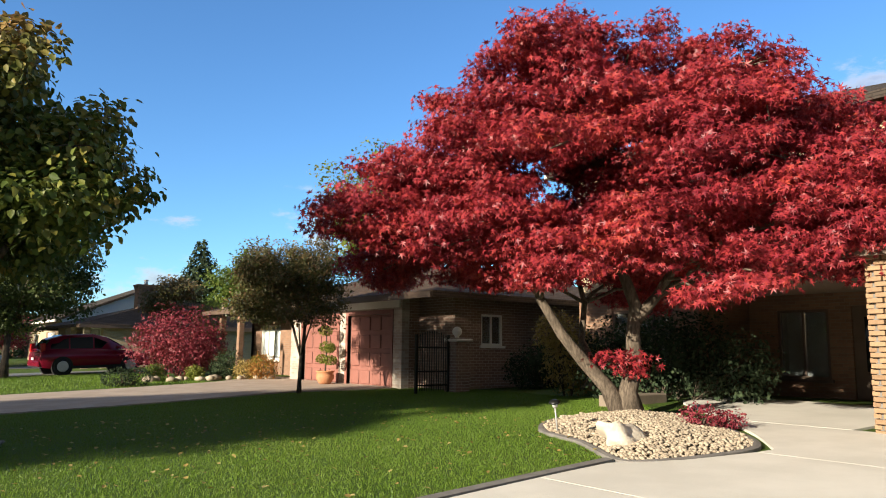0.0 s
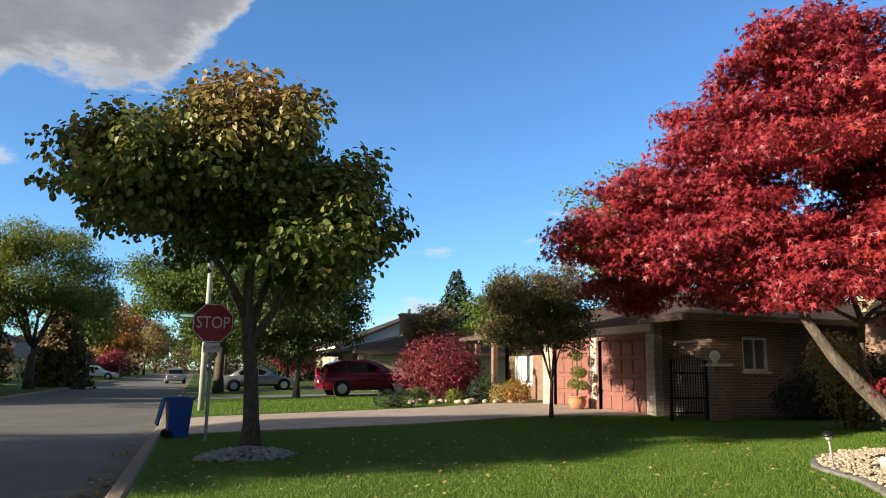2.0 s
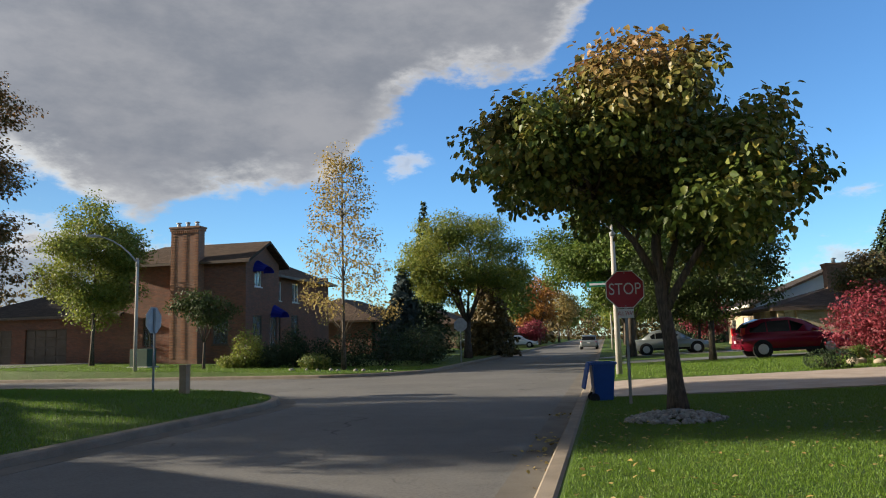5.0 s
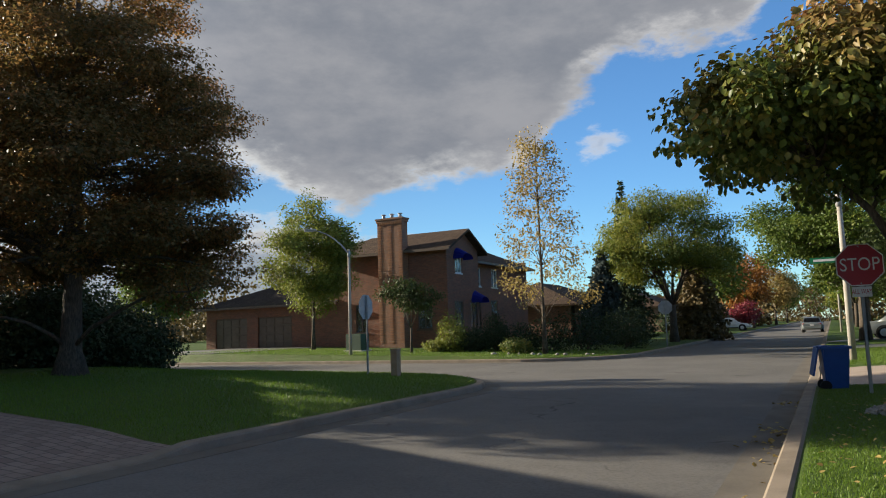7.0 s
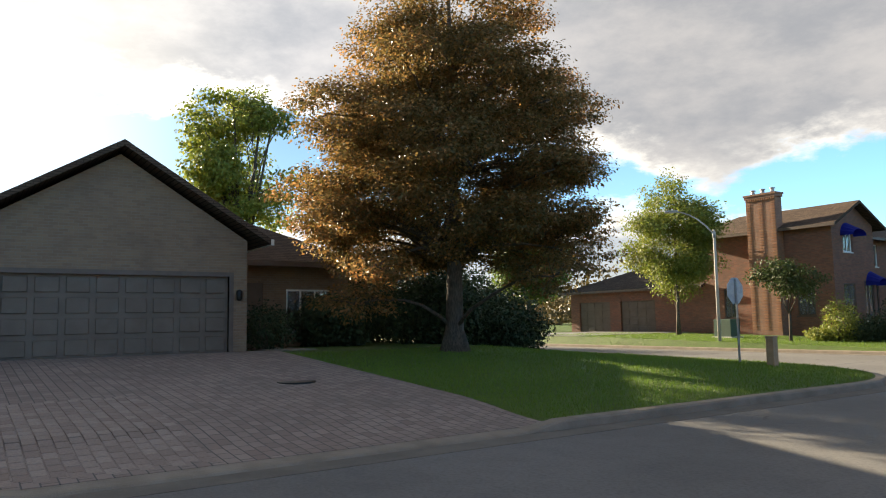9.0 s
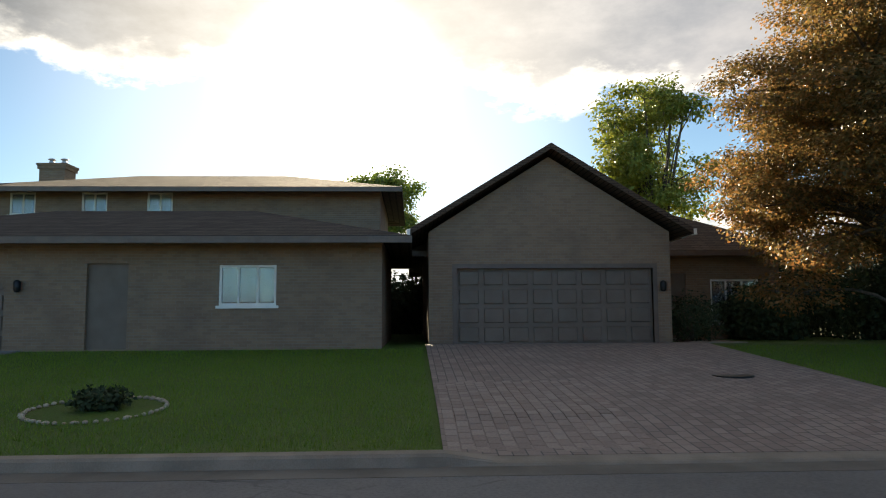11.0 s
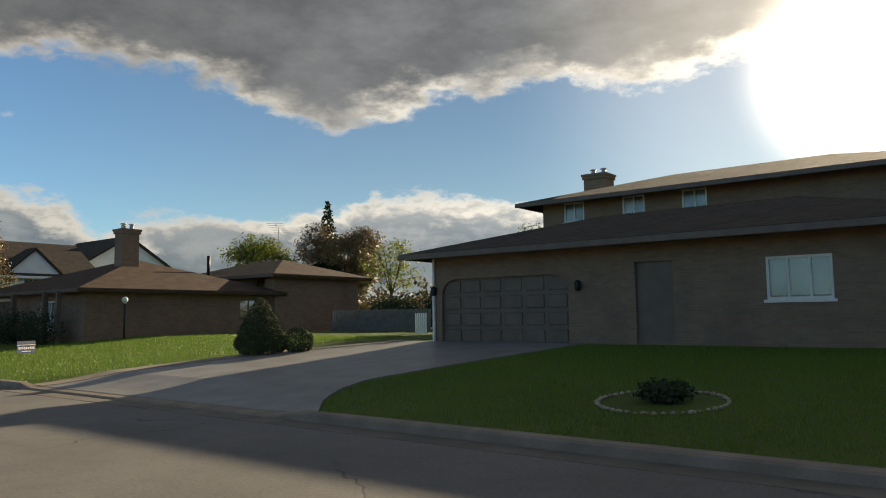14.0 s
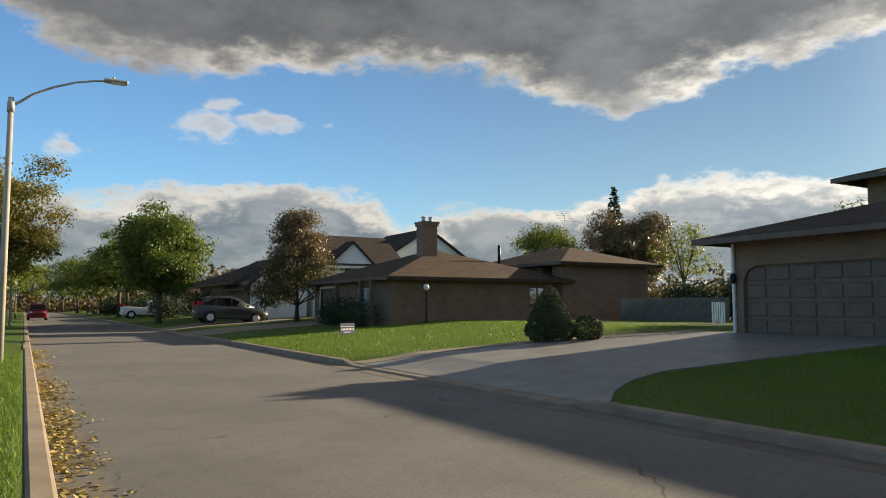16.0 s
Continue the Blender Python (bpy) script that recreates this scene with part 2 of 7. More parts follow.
def shingle_mat(name, a, b):
    m, g, p = material(name, 0.95, 0, 0.15)
    pos = where(g)
    sep = g.node("ShaderNodeSeparateXYZ")
    g.link(pos, sep.inputs[0])
    com = g.node("ShaderNodeCombineXYZ")
    g.link(g.math("ADD", sep.outputs[0], sep.outputs[1]), com.inputs[0])
    g.link(sep.outputs[2], com.inputs[1])
    bt = g.node("ShaderNodeTexBrick")
    g.link(com.outputs[0], bt.inputs["Vector"])
    for k, v in (("Scale", 1.0), ("Mortar Size", 0.008), ("Brick Width", 0.3), ("Row Height", 0.07)):
        bt.inputs[k].default_value = v
    bt.inputs["Color1"].default_value, bt.inputs["Color2"].default_value = (*a, 1), (*b, 1)
    bt.inputs["Mortar"].default_value = (a[0] * 0.4, a[1] * 0.4, a[2] * 0.4, 1)
    c = g.mix(g.math("MULTIPLY", g.smooth(g.noise(pos, 1.2, 4), 0.4, 0.7), 0.4), bt.outputs["Color"], (a[0] * 0.6, a[1] * 0.6, a[2] * 0.6))
    g.link(c, p.inputs["Base Color"])
    bump(g, p, g.noise(pos, 60.0, 2), 0.5, 0.01)
    return m


def paver_mat():
    m, g, p = material("pavers", 0.85)
    pos = where(g)
    bt = g.node("ShaderNodeTexBrick")
    g.link(pos, bt.inputs["Vector"])
    for k, v in (("Scale", 1.0), ("Mortar Size", 0.008), ("Brick Width", 0.24), ("Row Height", 0.16)):
        bt.inputs[k].default_value = v
    bt.inputs["Color1"].default_value, bt.inputs["Color2"].default_value, bt.inputs["Mortar"].default_value = (0.2, 0.14, 0.115, 1), (0.28, 0.21, 0.17, 1), (0.08, 0.07, 0.06, 1)
    c = g.mix(g.math("MULTIPLY", g.smooth(g.noise(pos, 0.8, 4), 0.4, 0.7), 0.4), bt.outputs["Color"], (0.14, 0.11, 0.09))
    g.link(c, p.inputs["Base Color"])
    bump(g, p, g.math("SUBTRACT", g.math("MULTIPLY", g.noise(pos, 60.0, 2), 0.3), bt.outputs["Fac"]), 0.6, 0.01)
    return m


def plain(name, c, rough=0.5, metal=0.0, emit=0.0):
    m, g, p = material(name, rough, metal)
    n = g.noise(g.node("ShaderNodeTexCoord").outputs["Object"], 9.0, 4)
    g.link(g.mix(g.math("MULTIPLY", g.smooth(n, 0.35, 0.7), 0.25), c, (c[0] * 0.6, c[1] * 0.6, c[2] * 0.6)), p.inputs["Base Color"])
    if emit:
        p.inputs["Emission Color"].default_value, p.inputs["Emission Strength"].default_value = (*c, 1), emit
    return m


def bark_mat(name, a, b):
    m, g, p = material(name, 0.9)
    sc = g.node("ShaderNodeVectorMath", "MULTIPLY")
    g.link(where(g), sc.inputs[0])
    sc.inputs[1].default_value = (1, 1, 0.22)
    n = g.noise(sc.outputs[0], 30.0, 5, 0.65)
    big = g.noise(where(g), 3.0, 3)
    c = g.mix(g.smooth(n, 0.35, 0.65), a, b)
    g.link(g.mix(g.math("MULTIPLY", g.smooth(big, 0.45, 0.7), 0.45), c, (a[0] * 0.5, a[1] * 0.5, a[2] * 0.45)), p.inputs["Base Color"])
    bump(g, p, n, 0.7, 0.02)
    return m


def glass_mat():
    m, g, p = material("window_glass", 0.03)
    p.inputs["Base Color"].default_value = (0.6, 0.65, 0.66, 1)
    p.inputs["Transmission Weight"].default_value = 0.85
    p.inputs["IOR"].default_value = 1.45
    return m


ASPHALT, LAWN, PAVERS, GLASS = asphalt_mat(), lawn_mat(), paver_mat(), glass_mat()
CONCRETE = speckled("pale_concrete", (0.55, 0.52, 0.46), (0.66, 0.625, 0.56), 1.2, 80, 0.85)
KERB = speckled("kerb_concrete", (0.17, 0.135, 0.1), (0.26, 0.21, 0.16), 2.0, 70, 0.88, relief=0.5)
GUTTER = speckled("gutter_concrete", (0.1, 0.085, 0.068), (0.16, 0.14, 0.115), 1.5, 70, 0.9, relief=0.5)
DRIVE_GREY = speckled("grey_stamped_concrete", (0.15, 0.145, 0.14), (0.22, 0.212, 0.2), 1.4, 40, 0.55, relief=0.5)
DRIVE_TAN = speckled("tan_exposed_concrete", (0.3, 0.235, 0.185), (0.4, 0.32, 0.26), 1.6, 60, 0.85)
EDGING = speckled("dark_edging_concrete", (0.13, 0.12, 0.11), (0.2, 0.185, 0.17), 5, 80, 0.85)
SOIL = speckled("soil", (0.035, 0.025, 0.018), (0.07, 0.05, 0.035), 8, 60, 0.95, relief=0.8, dist=0.02)
BRICK_BROWN = brick_mat("brown_brick", (0.17, 0.085, 0.05), (0.25, 0.13, 0.075), (0.2, 0.16, 0.12))
BRICK_RED = brick_mat("red_brick", (0.15, 0.046, 0.028), (0.25, 0.082, 0.044), (0.12, 0.08, 0.06))
BRICK_BUFF = brick_mat("buff_brick", (0.42, 0.31, 0.19), (0.52, 0.4, 0.25), (0.45, 0.4, 0.33), dark=(0.2, 0.15, 0.1))
BRICK_WHITE = brick_mat("pale_brick", (0.5, 0.44, 0.38), (0.36, 0.27, 0.22), (0.5, 0.47, 0.42), dark=(0.15, 0.1, 0.08))
BRICK_ROSE = brick_mat("rose_grey_brick", (0.17, 0.1, 0.075), (0.25, 0.155, 0.12), (0.46, 0.41, 0.36), dark=(0.08, 0.05, 0.04))
BRICK_ORANGE = brick_mat("orange_brown_brick", (0.25, 0.1, 0.055), (0.33, 0.14, 0.075), (0.15, 0.11, 0.085))
BRICK_TAN = brick_mat("tan_brick", (0.16, 0.09, 0.05), (0.21, 0.125, 0.07), (0.18, 0.145, 0.11))
SHINGLE = shingle_mat("brown_shingles", (0.072, 0.047, 0.033), (0.105, 0.07, 0.05))
SHINGLE_DARK = shingle_mat("dark_shingles", (0.05, 0.04, 0.034), (0.075, 0.06, 0.05))
SIDING = speckled("white_siding", (0.7, 0.69, 0.66), (0.8, 0.79, 0.76), 1.5, 30, 0.6)
TRIM = speckled("cream_trim", (0.62, 0.58, 0.5), (0.72, 0.68, 0.6), 2, 40, 0.5, relief=0.1)
BROWN_TRIM = speckled("brown_trim", (0.09, 0.06, 0.045), (0.13, 0.09, 0.065), 3, 40, 0.5, relief=0.1)
DOOR_PINK = speckled("dusty_rose_paint", (0.22, 0.09, 0.07), (0.26, 0.11, 0.088), 2, 50, 0.55, relief=0.1)
DOOR_BROWN = speckled("brown_door_paint", (0.11, 0.075, 0.052), (0.15, 0.105, 0.075), 2, 50, 0.55, relief=0.1)
DOOR_WHITE = speckled("white_door_paint", (0.72, 0.7, 0.66), (0.8, 0.78, 0.74), 2, 50, 0.5, relief=0.1)
BLIND = speckled("pale_blind", (0.6, 0.58, 0.53), (0.7, 0.68, 0.62), 3, 40, 0.8, relief=0.1)
IRON = plain("black_iron", (0.02, 0.02, 0.02), 0.45, 0.6)
STEEL = speckled("galvanised_steel", (0.3, 0.3, 0.3), (0.42, 0.42, 0.41), 6, 60, 0.6, 0.25, 0.1)
POLE = speckled("grey_pole_concrete", (0.33, 0.3, 0.26), (0.42, 0.39, 0.34), 3, 60, 0.85)
SIGN_RED = plain("sign_red", (0.42, 0.015, 0.03), 0.4)
SIGN_WHITE = plain("sign_white", (0.78, 0.76, 0.74), 0.4)
SIGN_GREEN = plain("sign_green", (0.01, 0.2, 0.09), 0.4)
SIGN_NAVY = plain("sign_navy", (0.015, 0.03, 0.1), 0.5)
BIN_BLUE = plain("blue_plastic", (0.012, 0.075, 0.3), 0.4)
AWNING = plain("blue_canvas", (0.012, 0.025, 0.32), 0.75)
TERRACOTTA = speckled("terracotta", (0.4, 0.17, 0.08), (0.5, 0.23, 0.12), 5, 50, 0.75)
RUBBER = plain("rubber", (0.015, 0.015, 0.016), 0.8)
ALLOY = plain("alloy", (0.6, 0.6, 0.6), 0.45, 0.3)
CAR_RED = plain("dark_red_car_paint", (0.2, 0.008, 0.026), 0.2, 0.15)
CAR_SILVER = plain("silver_car_paint", (0.3, 0.33, 0.33), 0.28, 0.6)
CAR_GREY = plain("dark_grey_car_paint", (0.06, 0.065, 0.07), 0.3, 0.4)
CAR_WHITE = plain("white_car_paint", (0.7, 0.7, 0.68), 0.3)
CAR_GLASS = plain("tinted_glass", (0.012, 0.014, 0.015), 0.05)
LAMP_RED = plain("red_lens", (0.45, 0.01, 0.01), 0.15)
LAMP_CLEAR = plain("clear_lens", (0.7, 0.7, 0.68), 0.1)
GLOBE = plain("opal_globe", (0.75, 0.72, 0.66), 0.3)
WOOD_POST = speckled("weathered_post", (0.3, 0.19, 0.11), (0.4, 0.27, 0.17), 6, 70, 0.85)
FENCE_WOOD = speckled("grey_fence_wood", (0.1, 0.085, 0.068), (0.16, 0.14, 0.115), 4, 50, 0.9)
PEBBLE = pieces_mat("cream_pebbles", (0.47, 0.39, 0.29), (0.3, 0.24, 0.175))
PEBBLE_GREY = pieces_mat("grey_pebbles", (0.35, 0.33, 0.3), (0.22, 0.2, 0.18))
ROCK = speckled("pale_boulder", (0.5, 0.43, 0.34), (0.64, 0.57, 0.47), 4, 30, 0.9, relief=0.8, dist=0.03)
BRICK_PIECE = pieces_mat("tan_brick_pieces", (0.24, 0.145, 0.08), (0.33, 0.21, 0.12))
# Chimney brick made paler, with the sun on its teeth put into the colour.
BRICK_RIB_LIT = pieces_mat("sunlit_rib_bricks", (0.3, 0.125, 0.062), (0.39, 0.18, 0.09))
PAVER_PIECE = pieces_mat("paver_pieces", (0.22, 0.155, 0.125), (0.31, 0.235, 0.19))
BARK_GREY = bark_mat("grey_bark", (0.06, 0.045, 0.032), (0.155, 0.12, 0.088))
BARK_DARK = bark_mat("dark_bark", (0.05, 0.038, 0.028), (0.12, 0.09, 0.065))
LEAF_MAPLE = leaf_mat("crimson_maple_leaves", [(0.0, (0.1, 0.011, 0.024)), (0.35, (0.23, 0.022, 0.036)), (0.65, (0.36, 0.037, 0.044)), (0.85, (0.45, 0.062, 0.046)), (1.0, (0.46, 0.15, 0.05))], 0.33, 0.42, 0.8)
# The crown top is browner by nature, and brightened in colour as if sunlit.
LEAF_OAK = leaf_mat("turning_green_leaves", [(0.0, (0.05, 0.08, 0.017)), (0.45, (0.09, 0.13, 0.026)), (0.7, (0.19, 0.2, 0.04)), (0.9, (0.32, 0.23, 0.05)), (1.0, (0.34, 0.17, 0.06))], 0.3, 0.45, 0.7,
                    ([(0.0, (0.15, 0.12, 0.035)), (0.5, (0.27, 0.175, 0.06)), (1.0, (0.36, 0.19, 0.085))], 4.4, 6.0, 2.5))
LEAF_BEECH = leaf_mat("bronze_beech_leaves", [(0.0, (0.05, 0.05, 0.018)), (0.4, (0.13, 0.095, 0.032)), (0.7, (0.29, 0.155, 0.055)), (1.0, (0.48, 0.2, 0.075))], 0.55, 0.45, 0.25)
LEAF_PEAR = leaf_mat("bronze_green_pear_leaves", [(0.0, (0.035, 0.05, 0.015)), (0.5, (0.08, 0.085, 0.025)), (0.8, (0.17, 0.11, 0.045)), (1.0, (0.25, 0.13, 0.07))], 0.25, 0.45, 0.8,
                     ([(0.0, (0.1, 0.09, 0.035)), (1.0, (0.26, 0.17, 0.1))], 3.4, 4.9, 1.5))
LEAF_GREEN = leaf_mat("green_leaves", [(0.0, (0.045, 0.08, 0.017)), (0.5, (0.095, 0.15, 0.027)), (0.85, (0.18, 0.21, 0.037)), (1.0, (0.27, 0.23, 0.055))], 0.4, 0.5, 0.3)
LEAF_LIME = leaf_mat("yellow_green_leaves", [(0.0, (0.09, 0.14, 0.022)), (0.5, (0.165, 0.2, 0.036)), (0.85, (0.27, 0.265, 0.05)), (1.0, (0.38, 0.31, 0.06))], 0.42, 0.5, 0.3)
LEAF_YELLOW = leaf_mat("yellow_brown_leaves", [(0.0, (0.16, 0.12, 0.04)), (0.5, (0.36, 0.26, 0.08)), (1.0, (0.46, 0.33, 0.13))], 0.4, 0.5, 0.5)
# Green leaves darkened in colour for two trees standing in shade.
LEAF_SHADED = leaf_mat("shaded_green_leaves", [(0.0, (0.022, 0.036, 0.01)), (0.5, (0.045, 0.068, 0.016)), (1.0, (0.1, 0.12, 0.03))], 0.25, 0.6, 0.4)
LEAF_YELLOWING = leaf_mat("yellowing_locust_leaves", [(0.0, (0.07, 0.075, 0.02)), (0.5, (0.17, 0.15, 0.035)), (1.0, (0.3, 0.22, 0.055))], 0.42, 0.5, 0.35)
LEAF_ORANGE = leaf_mat("orange_leaves", [(0.0, (0.16, 0.07, 0.02)), (0.5, (0.3, 0.13, 0.03)), (1.0, (0.42, 0.22, 0.05))], 0.4, 0.5, 0.4)
LEAF_DARKRED = leaf_mat("dark_red_leaves", [(0.0, (0.1, 0.014, 0.024)), (0.5, (0.23, 0.032, 0.05)), (1.0, (0.34, 0.07, 0.07))], 0.25, 0.5, 0.8)
LEAF_EVERGREEN = leaf_mat("evergreen_needles", [(0.0, (0.012, 0.025, 0.012)), (0.5, (0.03, 0.05, 0.022)), (1.0, (0.065, 0.085, 0.035))], 0.12, 0.85, 0.5)
LEAF_BLUE = leaf_mat("blue_spruce_needles", [(0.0, (0.02, 0.03, 0.03)), (0.5, (0.045, 0.065, 0.06)), (1.0, (0.09, 0.11, 0.1))], 0.12, 0.6, 0.5)
LEAF_BROWNFIR = leaf_mat("bronze_conifer_needles", [(0.0, (0.05, 0.04, 0.015)), (0.5, (0.11, 0.08, 0.03)), (1.0, (0.2, 0.13, 0.045))], 0.2, 0.6, 0.5)
BLADE = leaf_mat("grass_blades", [(0.0, (0.07, 0.14, 0.012)), (0.5, (0.12, 0.21, 0.022)), (0.85, (0.17, 0.24, 0.035)), (1.0, (0.25, 0.24, 0.07))], 0.35, 0.5, 0.35)
LITTER = leaf_mat("fallen_leaves", [(0.0, (0.16, 0.09, 0.03)), (0.5, (0.38, 0.28, 0.09)), (1.0, (0.5, 0.42, 0.2))], 0.2, 0.7, 2.0)


# ---- building blocks ----
def put(name, bm, mat, parent=None, label=""):
    me = bpy.data.meshes.new(name)
    bmesh.ops.recalc_face_normals(bm, faces=bm.faces)
    bm.to_mesh(me)
    bm.free()
    me.materials.append(mat)
    ob = new(name, me)
    if parent:
        ob.parent = parent
    if label:
        ob["label"] = label
    return ob


def part(name, bm, mat, parent, label=""):
    return put(name, bm, mat, parent, label)


def thing(name, label, category, m=None, group="", kind=""):
    ob = tagged(new(name), label, category, group, kind)
    ob.empty_display_size = 0.2
    if m is not None:
        ob.matrix_basis = m
    return ob


def from_arrays(name, verts, faces, mat, parent=None, smooth=False):
    """verts (n,3), faces (m,k) of one size."""
    me = bpy.data.meshes.new(name)
    verts, faces = np.asarray(verts, np.float32), np.asarray(faces, np.int32)
    me.vertices.add(len(verts))
    me.vertices.foreach_set("co", verts.ravel())
    me.loops.add(faces.size)
    me.loops.foreach_set("vertex_index", faces.ravel())
    me.polygons.add(len(faces))
    me.polygons.foreach_set("loop_start", np.arange(0, faces.size, faces.shape[1], dtype=np.int32))
    me.polygons.foreach_set("loop_total", np.full(len(faces), faces.shape[1], np.int32))
    if smooth:
        me.polygons.foreach_set("use_smooth", np.ones(len(faces), bool))
    me.update(calc_edges=True)
    me.materials.append(mat)
    ob = new(name, me)
    if parent:
        ob.parent = parent
    return ob


def bx(bm, x0, x1, y0, y1, z0, z1, bevel=0.0):
    v = bmesh.ops.create_cube(bm, size=1)["verts"]
    for p in v:
        p.co = Vector(((x0 + x1) / 2 + p.co.x * (x1 - x0), (y0 + y1) / 2 + p.co.y * (y1 - y0), (z0 + z1) / 2 + p.co.z * (z1 - z0)))
    if bevel:
        bmesh.ops.bevel(bm, geom=list({e for p in v for e in p.link_edges}), offset=bevel, segments=1, affect="EDGES")
    return bm


def box(*a, **k):
    return bx(bmesh.new(), *a, **k)


def tube(bm, pts, radii, seg=8, cap=True):
    """A tapered tube along a line of points."""
    pts = [Vector(p) for p in pts]
    rings = []
    side = None
    for i, p in enumerate(pts):
        d = (pts[min(i + 1, len(pts) - 1)] - pts[max(i - 1, 0)]).normalized()
        if side is None:
            side = d.orthogonal().normalized()
        side = (side - d * side.dot(d)).normalized()
        up = d.cross(side)
        r = radii[i] if isinstance(radii, (list, tuple)) else radii
        rings.append([bm.verts.new(p + (side * math.cos(a) + up * math.sin(a)) * r) for a in (2 * math.pi * k / seg for k in range(seg))])
    for a, b in zip(rings, rings[1:]):
        for k in range(seg):
            f = bm.faces.new((a[k], a[(k + 1) % seg], b[(k + 1) % seg], b[k]))
            f.smooth = True
    if cap:
        bm.faces.new(rings[0][::-1])
        bm.faces.new(rings[-1])
    return bm


def lathe(bm, profile, seg=20, centre=(0, 0)):
    """Turns a profile of (radius, z) round an upright axis."""
    rings = [[bm.verts.new((centre[0] + r * math.cos(2 * math.pi * k / seg), centre[1] + r * math.sin(2 * math.pi * k / seg), z)) for k in range(seg)] for r, z in profile]
    for a, b in zip(rings, rings[1:]):
        for k in range(seg):
            f = bm.faces.new((a[k], a[(k + 1) % seg], b[(k + 1) % seg], b[k]))
            f.smooth = True
    bm.faces.new(rings[0][::-1])
    bm.faces.new(rings[-1])
    return bm


def lump(bm, centre, r, rng, squash=(1, 1, 1), rough=0.2, sub=1):
    """An uneven stone."""
    v = bmesh.ops.create_icosphere(bm, subdivisions=sub, radius=1)["verts"]
    o = Vector((rng.uniform(0, 99), rng.uniform(0, 99), rng.uniform(0, 99)))
    turn = Euler((rng.uniform(-0.4, 0.4), rng.uniform(-0.4, 0.4), rng.uniform(0, 6.28))).to_matrix()
    for p in v:
        k = r * (1 + rough * noise.noise(p.co * 1.4 + o))
        p.co = Vector(centre) + turn @ Vector((p.co.x * k * squash[0], p.co.y * k * squash[1], p.co.z * k * squash[2]))
    return bm


# ---- the lie of the land ----
ROAD_W, ROAD_E = -7.97, -0.85        # kerb faces of the street
CROSS_S, CROSS_N = 19.8, 28.6        # kerb faces of the side street


DROPS_E = [(-3.6, 5.1), (16.9, 21.6), (34.2, 37.3), (43.7, 46.9), (-34, -29.5)]
DROPS_W = [(-53, -48), (-44.0, -38.5), (-19.2, -9.4), (-0.1, 7.0)]


def land(x, y):
    """Height of the lots over the street, dipping to the kerb where the drives meet it."""
    z = lot(x, y)
    d = x + 0.75 if x > -4.4 else -8.13 - x
    if d < 1.8:
        w = max(min(1.0, max(0.0, (min(y - a, b - y) + 0.35) / 0.35)) for a, b in (DROPS_E if x > -4.4 else DROPS_W))
        z += w * (0.03 + (z - 0.03) * min(1, max(0, d / 1.8)) - z)
    return z


def lot(x, y):
    if x > -4.4:
        return 0.13 + 0.028 * min(x + 0.75, 16)
    if y < 24:
        k = 0.13 + 0.062 * min(-8.13 - x, 10.5)
        return 0.13 + (k - 0.13) * min(1.0, max(0.25, (20.5 - y) / 7))
    return 0.13 + 0.02 * min(-8.13 - x, 22)


def off_road(x, y):
    """Metres from the kerb face: negative on the carriageway. The corners are rounded."""
    a = abs(x - (ROAD_W + ROAD_E) / 2) - (ROAD_E - ROAD_W) / 2
    b = max(abs(y - (CROSS_S + CROSS_N) / 2) - (CROSS_N - CROSS_S) / 2, x + 4.4)
    r = 4.5
    return max(r, min(a, b)) - math.hypot(max(r - a, 0), max(r - b, 0)) if a < r and b < r else min(a, b)


def build_ground():
    xs = np.concatenate([np.arange(-600, -60, 30), np.arange(-60, -24, 2), np.arange(-24, 14, 0.25), np.arange(14, 60, 2), np.arange(60, 601, 30)])
    ys = np.concatenate([np.arange(-600, -60, 30), np.arange(-60, -24, 1.5), np.arange(-24, 62, 0.25), np.arange(62, 120, 2), np.arange(120, 601, 30)])
    verts = []
    for y in ys:
        for x in xs:
            px, py, d = x, y, off_road(x, y)
            if abs(d - 0.14) < 0.17:
                e = 0.01
                gx, gy = off_road(x + e, y) - d, off_road(x, y + e) - d
                n = math.hypot(gx, gy) or 1
                px, py = x + gx / n * (0.14 - d), y + gy / n * (0.14 - d)
                d = 0.14
            verts.append((px, py, land(px, py) if d > 0.1 else -0.3))
    w = len(xs)
    i = np.arange((len(ys) - 1) * w).reshape(-1, w)[:, :-1].ravel()
    ob = from_arrays("ground", verts, np.stack([i, i + 1, i + w + 1, i + w], 1), LAWN, smooth=True)
    tagged(ob, "green mown lawn rising gently from the street", "lawn", kind="structure")


def flat(name, x0, x1, y0, y1, z, mat, label):
    bm = box(x0, x1, y0, y1, z - 0.25, z)
    tagged(put(name, bm, mat), label, "road", kind="structure")


def sweep(name, pts, profile, mat, ends=None):
    """A kerb along a line; the lawn lies on its left."""
    bm = bmesh.new()
    rows = []
    for i, p in enumerate(pts):
        a, b = Vector(pts[max(i - 1, 0)]), Vector(pts[min(i + 1, len(pts) - 1)])
        d = (b - a).normalized()
        n = Vector((-d.y, d.x))
        shape = ends if ends and i in (0, len(pts) - 1) else profile
        rows.append([bm.verts.new((p[0] + n.x * o, p[1] + n.y * o, z)) for o, z in shape])
    for a, b in zip(rows, rows[1:]):
        for k in range(len(profile) - 1):
            bm.faces.new((a[k], a[k + 1], b[k + 1], b[k]))
    return tagged(put(name, bm, mat), "worn grey concrete kerb and gutter beside the street", "kerb", kind="structure")


HIGH = [(-0.05, -0.1), (-0.045, 0.013), (-0.02, 0.11), (0.01, 0.14), (0.16, 0.15), (0.2, 0.13), (0.21, -0.1)]
